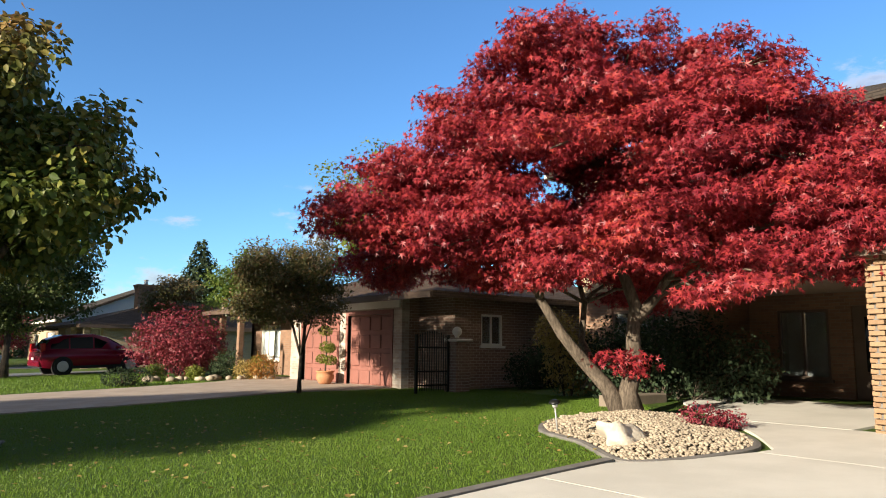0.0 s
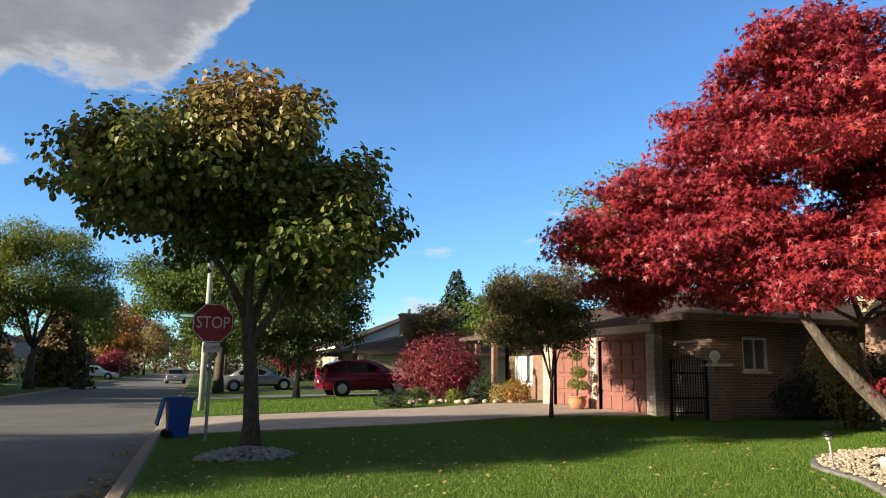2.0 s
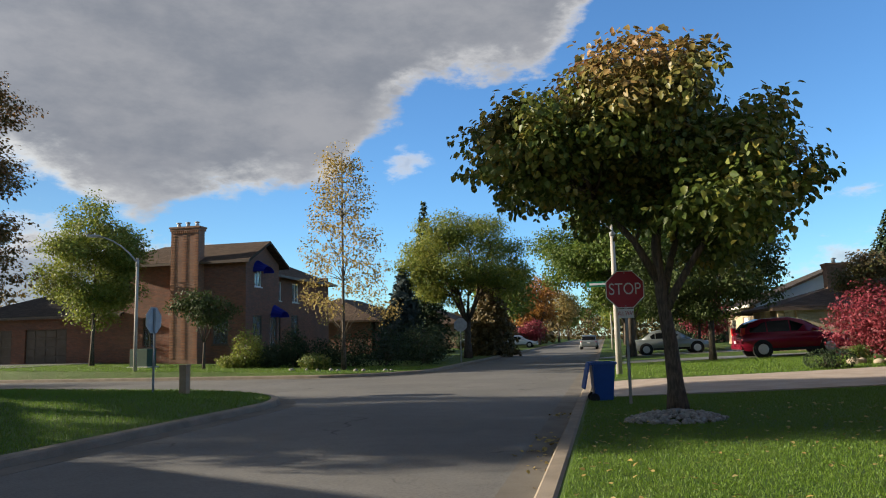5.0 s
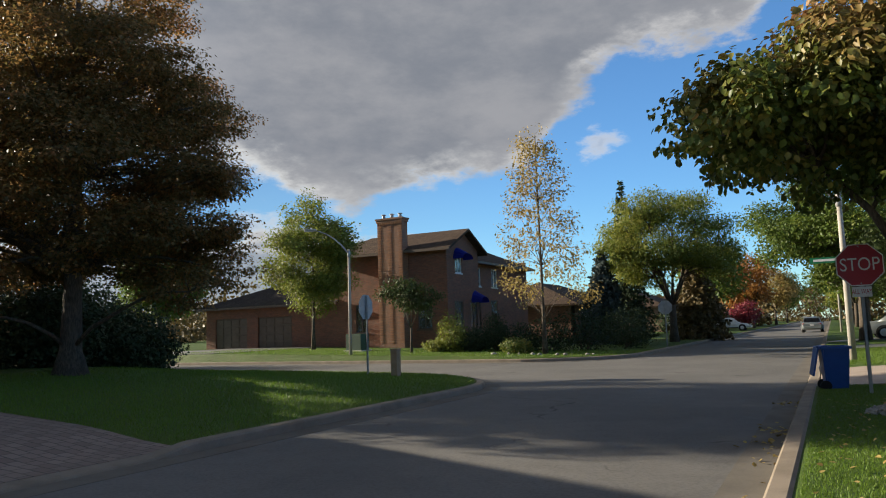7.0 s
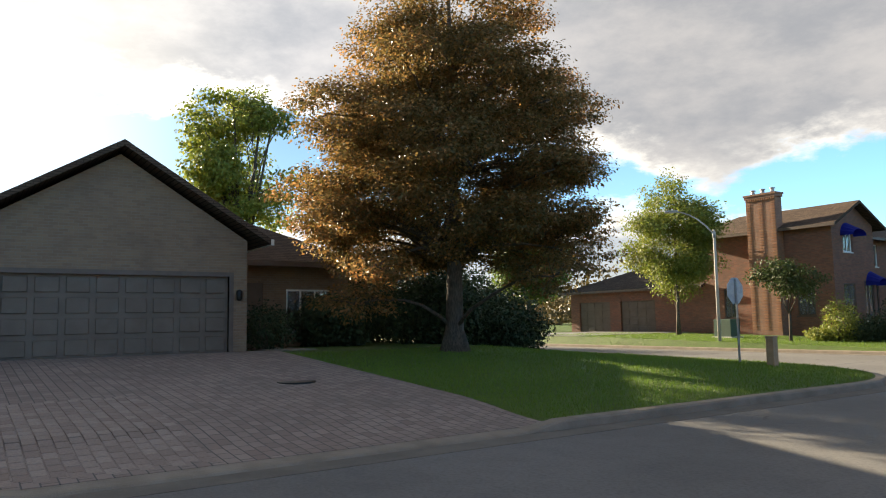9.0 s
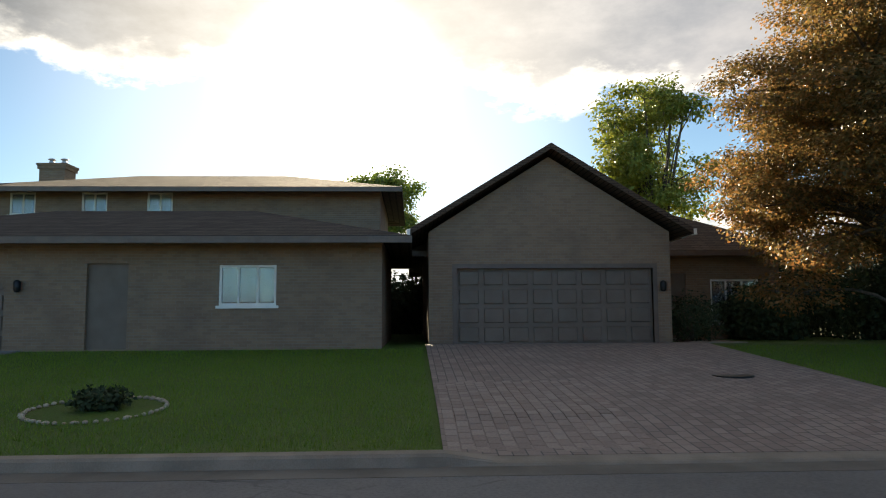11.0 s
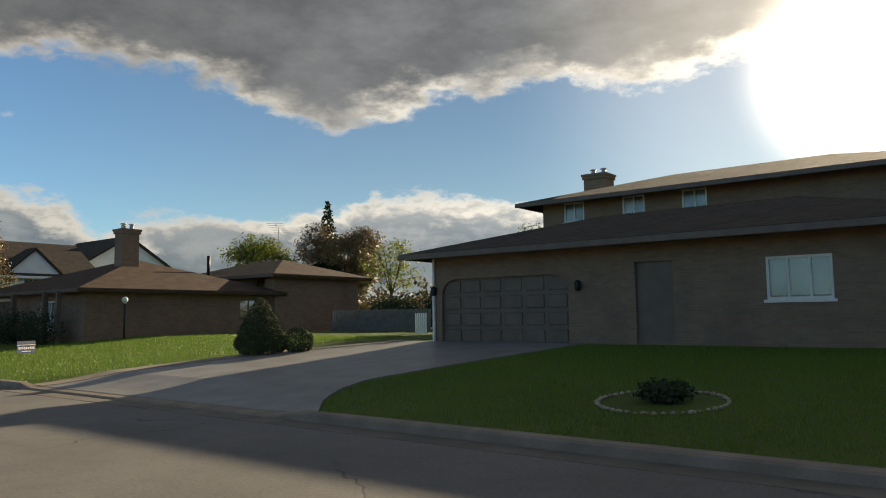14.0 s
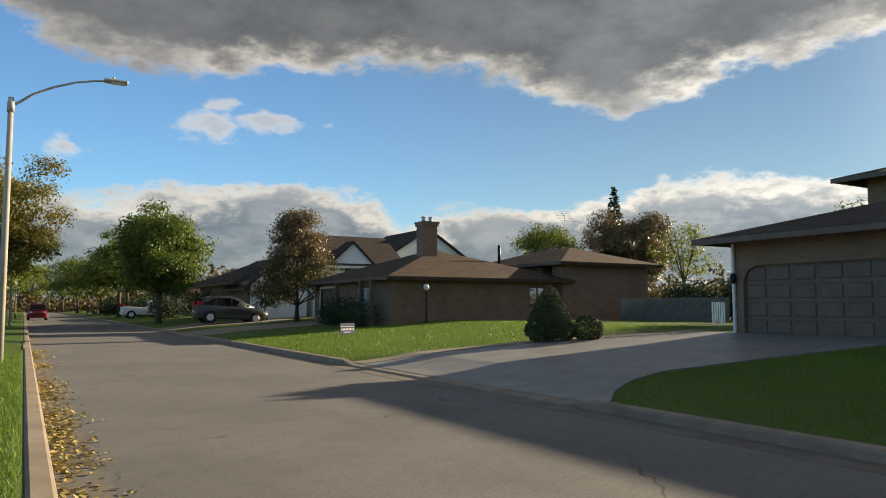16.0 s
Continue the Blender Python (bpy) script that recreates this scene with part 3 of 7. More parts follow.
LOW = [(-0.05, -0.1), (-0.045, 0.013), (-0.02, 0.035), (0.01, 0.045), (0.16, 0.06), (0.2, 0.07), (0.21, -0.1)]


def run(a, b, step=3.0):
    n = max(1, int((Vector(b) - Vector(a)).length / step))
    return [(a[0] + (b[0] - a[0]) * k / n, a[1] + (b[1] - a[1]) * k / n) for k in range(n + 1)]


def arc(cx, cy, r, a0, a1, n=14):
    return [(cx + r * math.cos(radians(a0 + (a1 - a0) * k / n)), cy + r * math.sin(radians(a0 + (a1 - a0) * k / n))) for k in range(n + 1)]


def build_streets():
    flat("road_main", ROAD_W - 0.02, ROAD_E + 0.02, -500, 500, 0.0, ASPHALT, "worn grey asphalt street crossed by long tree shadows")
    flat("road_side", -300, ROAD_W - 4.3, CROSS_S - 0.02, CROSS_N + 0.02, -0.001, ASPHALT, "worn grey asphalt side street")
    flat("road_corner", ROAD_W - 4.6, ROAD_W + 0.1, CROSS_S - 4.6, CROSS_N + 4.6, -0.004, ASPHALT, "grey asphalt at the street corner")
    e = ROAD_E
    cuts = sorted(DROPS_E)
    y = -300.0
    n = 0
    for lo, hi in cuts:                      # runs north along the east side, the lawn on the right: walk it backwards
        sweep(f"kerb_east_{n}", run((e, lo), (e, y)), HIGH, KERB)
        sweep(f"kerb_east_low_{n}", [(e, hi)] + run((e, hi - 0.6), (e, lo + 0.6)) + [(e, lo)], LOW, KERB, HIGH)
        y, n = hi, n + 1
    sweep(f"kerb_east_{n}", run((e, 300), (e, y)), HIGH, KERB)
    w = ROAD_W
    y, n = -300.0, 0
    for lo, hi in DROPS_W:
        sweep(f"kerb_west_{n}", run((w, y), (w, lo)), HIGH, KERB)
        sweep(f"kerb_west_low_{n}", [(w, lo)] + run((w, lo + 0.6), (w, hi - 0.6)) + [(w, hi)], LOW, KERB, HIGH)
        y, n = hi, n + 1
    pan = [(-0.46, -0.2), (-0.45, 0.005), (-0.05, 0.012), (-0.04, -0.1)]
    sweep("gutter_east", run((e, 300), (e, -300), 10), pan, GUTTER)
    sweep("gutter_west", run((w, -300), (w, CROSS_S - 4.5), 10) + arc(w - 4.5, CROSS_S - 4.5, 4.5, 0, 90)[1:] + run((w - 4.5, CROSS_S), (-150, CROSS_S))[1:], pan, GUTTER)
    sweep("gutter_north", run((-150, CROSS_N), (w - 4.5, CROSS_N)) + arc(w - 4.5, CROSS_N + 4.5, 4.5, -90, 0)[1:] + run((w, CROSS_N + 4.5), (w, 300))[1:], pan, GUTTER)
    sweep("kerb_corner_south", run((w, y), (w, CROSS_S - 4.5)) + arc(w - 4.5, CROSS_S - 4.5, 4.5, 0, 90)[1:] + run((w - 4.5, CROSS_S), (-150, CROSS_S))[1:], HIGH, KERB)
    sweep("kerb_corner_north", run((-150, CROSS_N), (w - 4.5, CROSS_N)) + arc(w - 4.5, CROSS_N + 4.5, 4.5, -90, 0)[1:] + run((w, CROSS_N + 4.5), (w, 300))[1:], HIGH, KERB)


def patch(name, xs, lo, hi, mat, lift=0.03, rows=8, parent=None, label="", category="driveway"):
    """A paved strip between the lines lo(x) and hi(x), lying on the land."""
    bm = bmesh.new()
    grid = []
    for x in xs:
        a, b = lo(x), hi(x)
        col = [(x, a + (b - a) * k / rows) for k in range(rows + 1)]
        grid.append([bm.verts.new((x, y, max(land(x, y), 0.0 if abs(x + 4.4) < 3.7 else 0.04) + lift)) for x, y in col])
    for a, b in zip(grid, grid[1:]):
        for k in range(rows):
            bm.faces.new((a[k], a[k + 1], b[k + 1], b[k]))
    ext = bmesh.ops.extrude_face_region(bm, geom=bm.faces[:])
    for v in ext["geom"]:
        if isinstance(v, bmesh.types.BMVert):
            v.co.z -= 0.18
    ob = put(name, bm, mat, parent)
    return tagged(ob, label, category, kind="structure") if label else ob


def lerp(rows):
    return lambda x: float(np.interp(x, [r[0] for r in rows], [r[1] for r in rows]))


def build_drives():
    # the pale concrete drive at the red maple, in slabs with open joints
    top = lerp([(-0.62, 5.0), (3.5, 5.0), (5.5, 5.22), (6.6, 5.3), (7.2, 4.85), (8.6, 4.55), (9.6, 5.3), (11.0, 6.6), (13.5, 9.2), (16, 9.3)])
    bed = tagged(new("driveway_home"), "pale clean concrete driveway in large slabs", "driveway", kind="structure")
    cuts = [-0.62, 2.3, 5.3, 8.3, 11.15]
    for x0, x1 in zip(cuts, cuts[1:]):
        patch("slab", np.linspace(x0 + 0.006, x1 - 0.006, 9), lambda x: -3.6, lambda x: 0.694, CONCRETE, 0.035, 4, bed)
        patch("slab", np.linspace(x0 + 0.006, x1 - 0.006, 9), lambda x: 0.706, top, CONCRETE, 0.035, 6, bed)
    patch("slab", np.linspace(11.16, 15.2, 9), lambda x: 4.75, top, CONCRETE, 0.036, 5, bed)
    # the neighbour's tan drive, the paved drive and the grey stamped drive across the street
    patch("driveway_neighbour", np.linspace(-0.62, 12.2, 14), lerp([(-0.6, 16.75), (2.1, 16.6), (5, 16.9), (9.1, 18.0), (10.5, 17.2), (12.2, 17.0)]), lerp([(-0.6, 21.8), (5.7, 22.8), (9, 23.8), (12.2, 26.5)]), DRIVE_TAN,
          label="sunlit tan concrete driveway in front of the garage")
    patch("driveway_far_house", np.linspace(-0.62, 12, 10), lambda x: 34.3, lambda x: 37.2, DRIVE_GREY, label="grey concrete driveway with a parked car")
    patch("driveway_beige_house", np.linspace(-0.62, 9.4, 10), lambda x: 43.8, lambda x: 46.8, DRIVE_GREY, label="grey concrete driveway under a silver car")
    patch("driveway_paved", np.linspace(-20.1, -8.2, 18), lambda x: -0.1, lerp([(-20, 7.6), (-18.8, 7.2), (-8.1, 7.0)]), PAVERS, label="brown concrete paver driveway in house shadow")
    patch("driveway_stamped", np.linspace(-18.4, -8.2, 24), lerp([(-18.4, -16.1), (-14, -18.0), (-8.1, -18.5)]), lerp([(-18.4, -9.9), (-14, -10.6), (-11, -10.9), (-9.3, -10.3), (-8.1, -9.2)]), DRIVE_GREY,
          label="smooth grey stamped concrete driveway curving to a garage")
    patch("driveway_border", np.linspace(-18.4, -8.2, 24), lerp([(-18.4, -16.8), (-14, -18.7), (-8.1, -19.2)]), lerp([(-18.4, -16.11), (-14, -18.01), (-8.1, -18.51)]), KERB, 0.04, 2, label="pale concrete edge strip along the driveway")
    patch("driveway_south", np.linspace(-16.5, -8.2, 8), lambda x: -44, lambda x: -38.6, KERB, label="pale concrete driveway of a house down the street")
    patch("driveway_south_far", np.linspace(-16.5, -8.2, 8), lambda x: -53, lambda x: -48, KERB, label="pale concrete driveway of a far house")
    patch("driveway_corner_house", np.linspace(-38, -30, 8), lambda x: 28.85, lambda x: 38.6, DRIVE_GREY, label="grey driveway of the corner house")
    patch("pavement_path", np.linspace(-24.5, -19.9, 8), lambda x: 7.3, lambda x: 8.7, KERB, label="pale concrete path beside the garage", category="path")
    # manhole cover in the paved drive
    z = land(-13.16, 5.25) + 0.035
    tagged(put("manhole_cover", lathe(bmesh.new(), [(0.36, z - 0.05), (0.36, z + 0.004), (0.33, z + 0.008), (0.3, z + 0.004), (0.0, z + 0.006)], 24, (-13.16, 5.25)), IRON),
           "dark round iron cover set in the paving", "manhole cover")


build_ground()
build_streets()
build_drives()


# ---- houses ----
def wall(parent, axis, at, a0, a1, z0, z1, mat, holes=(), thick=0.25, name="wall"):
    """An upright wall along x or y; at is its outer face, thick points inwards (signed). holes: (a0, a1, z0, z1)."""
    bm = bmesh.new()
    us = sorted({a0, a1, *[h[0] for h in holes], *[h[1] for h in holes]})
    vs = sorted({z0, z1, *[h[2] for h in holes], *[h[3] for h in holes]})
    lo, hi = min(at, at + thick), max(at, at + thick)
    for u0, u1 in zip(us, us[1:]):
        for v0, v1 in zip(vs, vs[1:]):
            um, vm = (u0 + u1) / 2, (v0 + v1) / 2
            if any(h[0] < um < h[1] and h[2] < vm < h[3] for h in holes):
                continue
            if axis == "x":
                bx(bm, u0, u1, lo, hi, v0, v1)
            else:
                bx(bm, lo, hi, u0, u1, v0, v1)
    bmesh.ops.remove_doubles(bm, verts=bm.verts[:], dist=0.0005)
    return part(name, bm, mat, parent)


def window(parent, axis, at, a0, a1, z0, z1, out, trim=TRIM, bars=1, blind=False, sill=True):
    """A framed window in a hole; out is +1 or -1, the way it faces."""
    def b(bm, u0, u1, d0, d1, v0, v1):
        d0, d1 = sorted((at - out * d0, at - out * d1))
        return bx(bm, u0, u1, d0, d1, v0, v1) if axis == "x" else bx(bm, d0, d1, u0, u1, v0, v1)
    bm = bmesh.new()
    w = 0.06
    b(bm, a0, a0 + w, 0.03, 0.12, z0, z1)
    b(bm, a1 - w, a1, 0.03, 0.12, z0, z1)
    b(bm, a0 + w, a1 - w, 0.03, 0.12, z1 - w, z1)
    b(bm, a0 + w, a1 - w, 0.03, 0.12, z0, z0 + w)
    for k in range(1, bars + 1):
        c = a0 + (a1 - a0) * k / (bars + 1)
        b(bm, c - 0.025, c + 0.025, 0.04, 0.11, z0 + w, z1 - w)
    win = part("window", bm, trim, parent)
    cells = bars + 1
    for k in range(cells):
        u0, u1 = a0 + (a1 - a0) * k / cells + 0.03, a0 + (a1 - a0) * (k + 1) / cells - 0.03
        p = part("pane", b(bmesh.new(), u0, u1, 0.075, 0.083, z0 + 0.05, z1 - 0.05), GLASS, win)
        p.visible_shadow = False
    if blind:
        part("blind", b(bmesh.new(), a0 + 0.03, a1 - 0.03, 0.15, 0.17, z0 + (z1 - z0) * 0.1, z1), BLIND, win)
    if sill:
        part("sill", b(bmesh.new(), a0 - 0.06, a1 + 0.06, -0.05, 0.03, z0 - 0.07, z0), trim, win)
    return win


def garage_door(parent, axis, at, a0, a1, z0, z1, out, mat, cols=4, rows=4, trim=None):
    """A panelled overhead door, every panel a raised piece."""
    def b(bm, u0, u1, d0, d1, v0, v1, bevel=0.0):
        d0, d1 = sorted((at - out * d0, at - out * d1))
        return bx(bm, u0, u1, d0, d1, v0, v1, bevel) if axis == "x" else bx(bm, d0, d1, u0, u1, v0, v1, bevel)
    door = part("garage_door", b(bmesh.new(), a0, a1, 0.12, 0.17, z0, z1), mat, parent)
    cw, rh = (a1 - a0) / cols, (z1 - z0) / rows
    for i in range(cols):
        for j in range(rows):
            part("panel", b(bmesh.new(), a0 + i * cw + 0.07, a0 + (i + 1) * cw - 0.07, 0.085, 0.119, z0 + j * rh + 0.06, z0 + (j + 1) * rh - 0.06, 0.02), mat, door)
    if trim:
        for u0, u1, v0, v1 in ((a0 - 0.12, a0, z0, z1 + 0.12), (a1, a1 + 0.12, z0, z1 + 0.12), (a0, a1, z1, z1 + 0.12)):
            part("door_trim", b(bmesh.new(), u0, u1, -0.025, 0.1, v0, v1), trim, door)
    return door


def roof(parent, x0, x1, y0, y1, z, slope, mat, over=0.45, ridge="x", hip=(True, True), trim=BROWN_TRIM, thick=0.16, gutter=True):
    """A gabled or hipped roof over the walls x0..x1, y0..y1 whose tops are at z; ridge along x or y; hip at its low and high end."""
    x0, x1, y0, y1 = x0 - over, x1 + over, y0 - over, y1 + over
    z -= over * slope * 0.5
    if ridge == "y":
        tr = lambda a, b, c: (b, a, c)
        x0, x1, y0, y1 = y0, y1, x0, x1
    else:
        tr = lambda a, b, c: (a, b, c)
    half, ym = (y1 - y0) / 2, (y0 + y1) / 2
    top = z + half * slope
    ra, rb = x0 + (half if hip[0] else 0), x1 - (half if hip[1] else 0)
    if ra > rb:
        ra = rb = (x0 + x1) / 2
    bm = bmesh.new()
    rings = []
    for dz in (0, -thick):
        rings.append([bm.verts.new(tr(a, b, c + dz)) for a, b, c in ((x0, y0, z), (x1, y0, z), (x1, y1, z), (x0, y1, z), (ra, ym, top), (rb, ym, top))])
    for r in rings:
        a, b, c, d, e, f = r
        bm.faces.new((a, b, f, e))
        bm.faces.new((c, d, e, f))
        if hip[0]:
            bm.faces.new((d, a, e))
        if hip[1]:
            bm.faces.new((b, c, f))
    p, q = rings
    loops = [0, 1] + ([] if hip[1] else [5]) + [2, 3] + ([] if hip[0] else [4])
    for i, j in zip(loops, loops[1:] + loops[:1]):
        bm.faces.new((p[i], p[j], q[j], q[i]))
    ob = part("roof", bm, mat, parent)
    if gutter:
        for yy, s in ((y0, -1), (y1, 1)):
            bm = bmesh.new()
            bx(bm, x0, x1, min(yy, yy + s * 0.09), max(yy, yy + s * 0.09), z - thick - 0.02, z - 0.02)
            if ridge == "y":
                for v in bm.verts:
                    v.co.x, v.co.y = v.co.y, v.co.x
            part("gutter", bm, trim, ob)
    return ob


def gable(parent, axis, at, a0, a1, z, slope, mat, thick=0.25, over=0.45):
    """The wall under a gable end."""
    bm = bmesh.new()
    rise = ((a1 - a0) / 2) * slope
    vs = []
    for d in (at, at + thick):
        vs.append([bm.verts.new((u, d, v) if axis == "x" else (d, u, v)) for u, v in ((a0, z), (a1, z), ((a0 + a1) / 2, z + rise))])
    a, b = vs
    bm.faces.new(a)
    bm.faces.new(b)
    for i in range(3):
        j = (i + 1) % 3
        bm.faces.new((a[i], a[j], b[j], b[i]))
    return part("gable", bm, mat, parent)


def chimney(parent, x0, x1, y0, y1, z0, z1, mat, flues=2, ribs=False):
    ch = part("chimney", box(x0, x1, y0, y1, z0, z1 - 0.25), mat, parent)
    bm = bmesh.new()
    bx(bm, x0 - 0.06, x1 + 0.06, y0 - 0.06, y1 + 0.06, z1 - 0.25, z1 - 0.1)
    bx(bm, x0 - 0.1, x1 + 0.1, y0 - 0.1, y1 + 0.1, z1 - 0.1, z1)
    part("chimney_cap", bm, mat, ch)
    for k in range(flues):
        u = (k + 0.5) / flues
        cx, cy = (x0 + (x1 - x0) * u, (y0 + y1) / 2) if (x1 - x0) > (y1 - y0) else ((x0 + x1) / 2, y0 + (y1 - y0) * u)
        part("flue", lathe(bmesh.new(), [(0.11, z1), (0.11, z1 + 0.18), (0.08, z1 + 0.19), (0.08, z1 + 0.24), (0.16, z1 + 0.25), (0.15, z1 + 0.29), (0.02, z1 + 0.33)], 12, (cx, cy)), STEEL, ch)
    return ch


def downpipe(parent, x, y, z0, z1, mat=BROWN_TRIM):
    part("downpipe", box(x - 0.04, x + 0.04, y - 0.04, y + 0.04, z0, z1, bevel=0.01), mat, parent)


def house_neighbour():
    """East side: rose garage doors, pale and brown brick, an iron gate at its corner."""
    h = thing("neighbour_house", "brown brick bungalow with rose garage doors and cream upper wall", "house")
    z0, z1 = 0.3, 3.15
    wall(h, "y", 11.7, 16.8, 23.6, z0, z1, BRICK_WHITE, [(17.35, 19.72, z0, 2.58), (20.35, 22.72, z0, 2.58)])
    for a in (17.35, 20.35):
        garage_door(h, "y", 11.7, a, a + 2.37, 0.47, 2.58, -1, DOOR_PINK, 4, 4, DOOR_PINK)
    part("upper_wall", box(11.66, 11.699, 16.9, 23.6, 2.75, 3.12), SIDING, h, "cream boarded band over the doors")
    wall(h, "x", 16.8, 11.95, 12.3, z0, z1, BRICK_ROSE)
    wall(h, "y", 12.3, 15.45, 16.8, z0, 3.1, BRICK_ROSE)
    wall(h, "x", 15.2, 12.3, 22, z0, 3.1, BRICK_ROSE, [(13.24, 14.04, 1.7, 2.56)])
    window(h, "x", 15.2, 13.24, 14.04, 1.7, 2.56, -1, SIDING, 1, False)
    wall(h, "y", 22, 15.45, 30, z0, 3.1, BRICK_ROSE, thick=-0.25)
    wall(h, "x", 30, 13, 22, z0, 3.1, BRICK_ROSE, thick=-0.25)
    wall(h, "x", 23.6, 11.95, 13.0, z0, z1, BRICK_WHITE, thick=-0.25)
    wall(h, "y", 13.0, 23.6, 30, z0, 3.1, BRICK_BROWN, [(25, 26.1, 0.6, 2.65), (27.2, 29, 1.1, 2.5)])
    window(h, "y", 13.0, 27.2, 29, 1.1, 2.5, -1, TRIM, 2, True)
    part("front_door", box(13.08, 13.14, 25, 26.1, 0.5, 2.65), DOOR_BROWN, h)
    roof(h, 11.7, 22, 15.2, 30, 3.15, 0.28, SHINGLE, 0.6, "y", (True, True))
    for y in (27.6, 29.5):
        part("porch_column", box(11.38, 11.6, y - 0.11, y + 0.11, 0.35, 2.9, bevel=0.02), BRICK_BROWN, h)
    part("porch_beam", box(11.25, 11.67, 23.8, 29.7, 2.88, 3.0), BROWN_TRIM, h)
    # brick pier with a globe lamp, and the gate between pier and house
    p = thing("gate_pier", "brown brick gate pier with a white globe lamp", "pier")
    zz = land(12.3, 15) - 0.1
    part("pier", box(11.95, 12.42, 14.7, 15.19, zz, 1.78, bevel=0.01), BRICK_ROSE, p)
    part("cap", box(11.9, 12.48, 14.64, 15.195, 1.78, 1.86, bevel=0.02), CONCRETE, p)
    gl = lathe(bmesh.new(), [(0.05, 1.88), (0.06, 1.93)] + [(max(0.02, 0.13 * math.sin(a)), 2.05 - 0.13 * math.cos(a)) for a in np.linspace(0.4, 3.1, 9)], 16, (12.18, 14.95))
    part("globe", gl, GLOBE, p, "white opal glass globe")
    gt = thing("iron_gate", "tall black wrought iron gate beside the garage", "gate")
    zb = land(11.8, 15) + 0.05
    for k in range(14):
        x = 10.94 + k * 0.0755
        top_z = 1.84 + 0.13 * math.sin((k % 7) / 6 * math.pi / 2 if k < 7 else (13 - k) / 6 * math.pi / 2)
        part("bar", tube(bmesh.new(), [(x, 15.0, zb), (x, 15.0, top_z)], 0.014, 5), IRON, gt)
        part("finial", lathe(bmesh.new(), [(0.006, top_z), (0.022, top_z + 0.03), (0.003, top_z + 0.1)], 6, (x, 15.0)), IRON, gt)
    for z in (zb + 0.12, 1.0, 1.6):
        part("rail", box(10.9, 11.95, 14.985, 15.015, z, z + 0.04), IRON, gt)
    for x in (10.9, 11.93):
        part("gate_post", box(x - 0.03, x + 0.03, 14.97, 15.03, zb - 0.2, 1.95), IRON, gt)


def house_home():
    """East side, behind the red maple: two storeys, a garage wing with a tan brick pier."""
    h = thing("maple_house", "two-storey buff brick house in deep shade behind a maple", "house")
    z0 = 0.3
    # The lower walls take darker brown brick: maple and porch shade put into colour.
    wall(h, "y", 15.0, 9.6, 13.2, z0, 3.0, BRICK_BROWN, [(10.3, 12.1, 1.2, 2.6)])
    wall(h, "y", 17.2, 4.28, 9.6, z0, 3.0, BRICK_BROWN, [(6.2, 7.2, z0, 2.65), (7.7, 8.9, 1.0, 2.6)])
    wall(h, "x", 9.6, 15.25, 17.2, z0, 3.0, BRICK_BROWN)
    part("porch_ceiling", box(15.02, 17.2, 4.3, 9.6, 3.0, 3.12), BROWN_TRIM, h)
    wall(h, "y", 15.0, 4.6, 13.2, 3.12, 6.6, BRICK_BUFF, [(6.2, 7.4, 4.2, 5.5), (9.8, 11.0, 4.2, 5.5)])
    window(h, "y", 15.0, 10.3, 12.1, 1.2, 2.6, -1, BROWN_TRIM, 2)
    window(h, "y", 17.2, 7.7, 8.9, 1.0, 2.6, -1, BROWN_TRIM, 1)
    window(h, "y", 15.0, 6.2, 7.4, 4.2, 5.5, -1, TRIM, 1, True)
    window(h, "y", 15.0, 9.8, 11.0, 4.2, 5.5, -1, TRIM, 1, True)
    d = part("front_door", box(17.26, 17.32, 6.2, 7.2, 0.5, 2.65), DOOR_BROWN, h)
    part("door_glass", box(17.24, 17.258, 6.45, 6.95, 1.2, 2.4), CAR_GLASS, d)
    wall(h, "x", 13.2, 15.25, 26, z0, 6.6, BRICK_BUFF, thick=-0.25)
    wall(h, "y", 26, -6, 13.2, z0, 6.6, BRICK_BUFF, thick=-0.25)
    wall(h, "x", 4.28, 11.4, 17.2, z0, 3.2, BRICK_TAN, thick=-0.25)
    wall(h, "x", 4.6, 15.0, 26, 3.2, 6.6, BRICK_BUFF, thick=0.25)
    wall(h, "y", 11.4, -6, 4.03, z0, 3.2, BRICK_TAN, [(-4.5, 3.6, z0, 2.6)])
    garage_door(h, "y", 11.4, -4.5, 3.6, 0.47, 2.6, -1, DOOR_BROWN, 8, 4)
    wall(h, "x", -6, 11.4, 26, z0, 3.2, BRICK_TAN)
    roof(h, 15.0, 26, 4.6, 13.2, 6.6, 0.4, SHINGLE_DARK, 0.6, "x", (True, True), TRIM)
    roof(h, 11.4, 20, -6, 4.28, 3.2, 0.35, SHINGLE_DARK, 0.5, "y", (True, True), BROWN_TRIM)
    part("porch_roof", box(12.4, 14.99, 4.62, 9.6, 2.78, 3.02, bevel=0.02), BROWN_TRIM, h)
    # the pier at the garage corner, brick by brick
    pier = part("brick_pier", box(11.13, 11.37, 3.9, 4.37, 0.3, 3.18), EDGING, h)
    base = bmesh.new()
    bx(base, -0.1, 0.1, -0.05, 0.05, -0.032, 0.032, 0.005)
    me = bpy.data.meshes.new("brick")
    base.to_mesh(me)
    base.free()
    me.materials.append(BRICK_PIECE)
    for k in range(36):
        z = 0.42 + k * 0.076
        for face in range(2):
            for j in range(2):
                sh = 0.055 if k % 2 else -0.055
                if face == 0:
                    b, m = new("brick", me), pose(11.095, 4.135 - 0.115 + j * 0.225 + sh, z, 0, 0, 90)
                else:
                    b, m = new("brick", me), pose(11.25 + (j - 0.5) * 0.12 + sh * 0.2, 4.395, z)
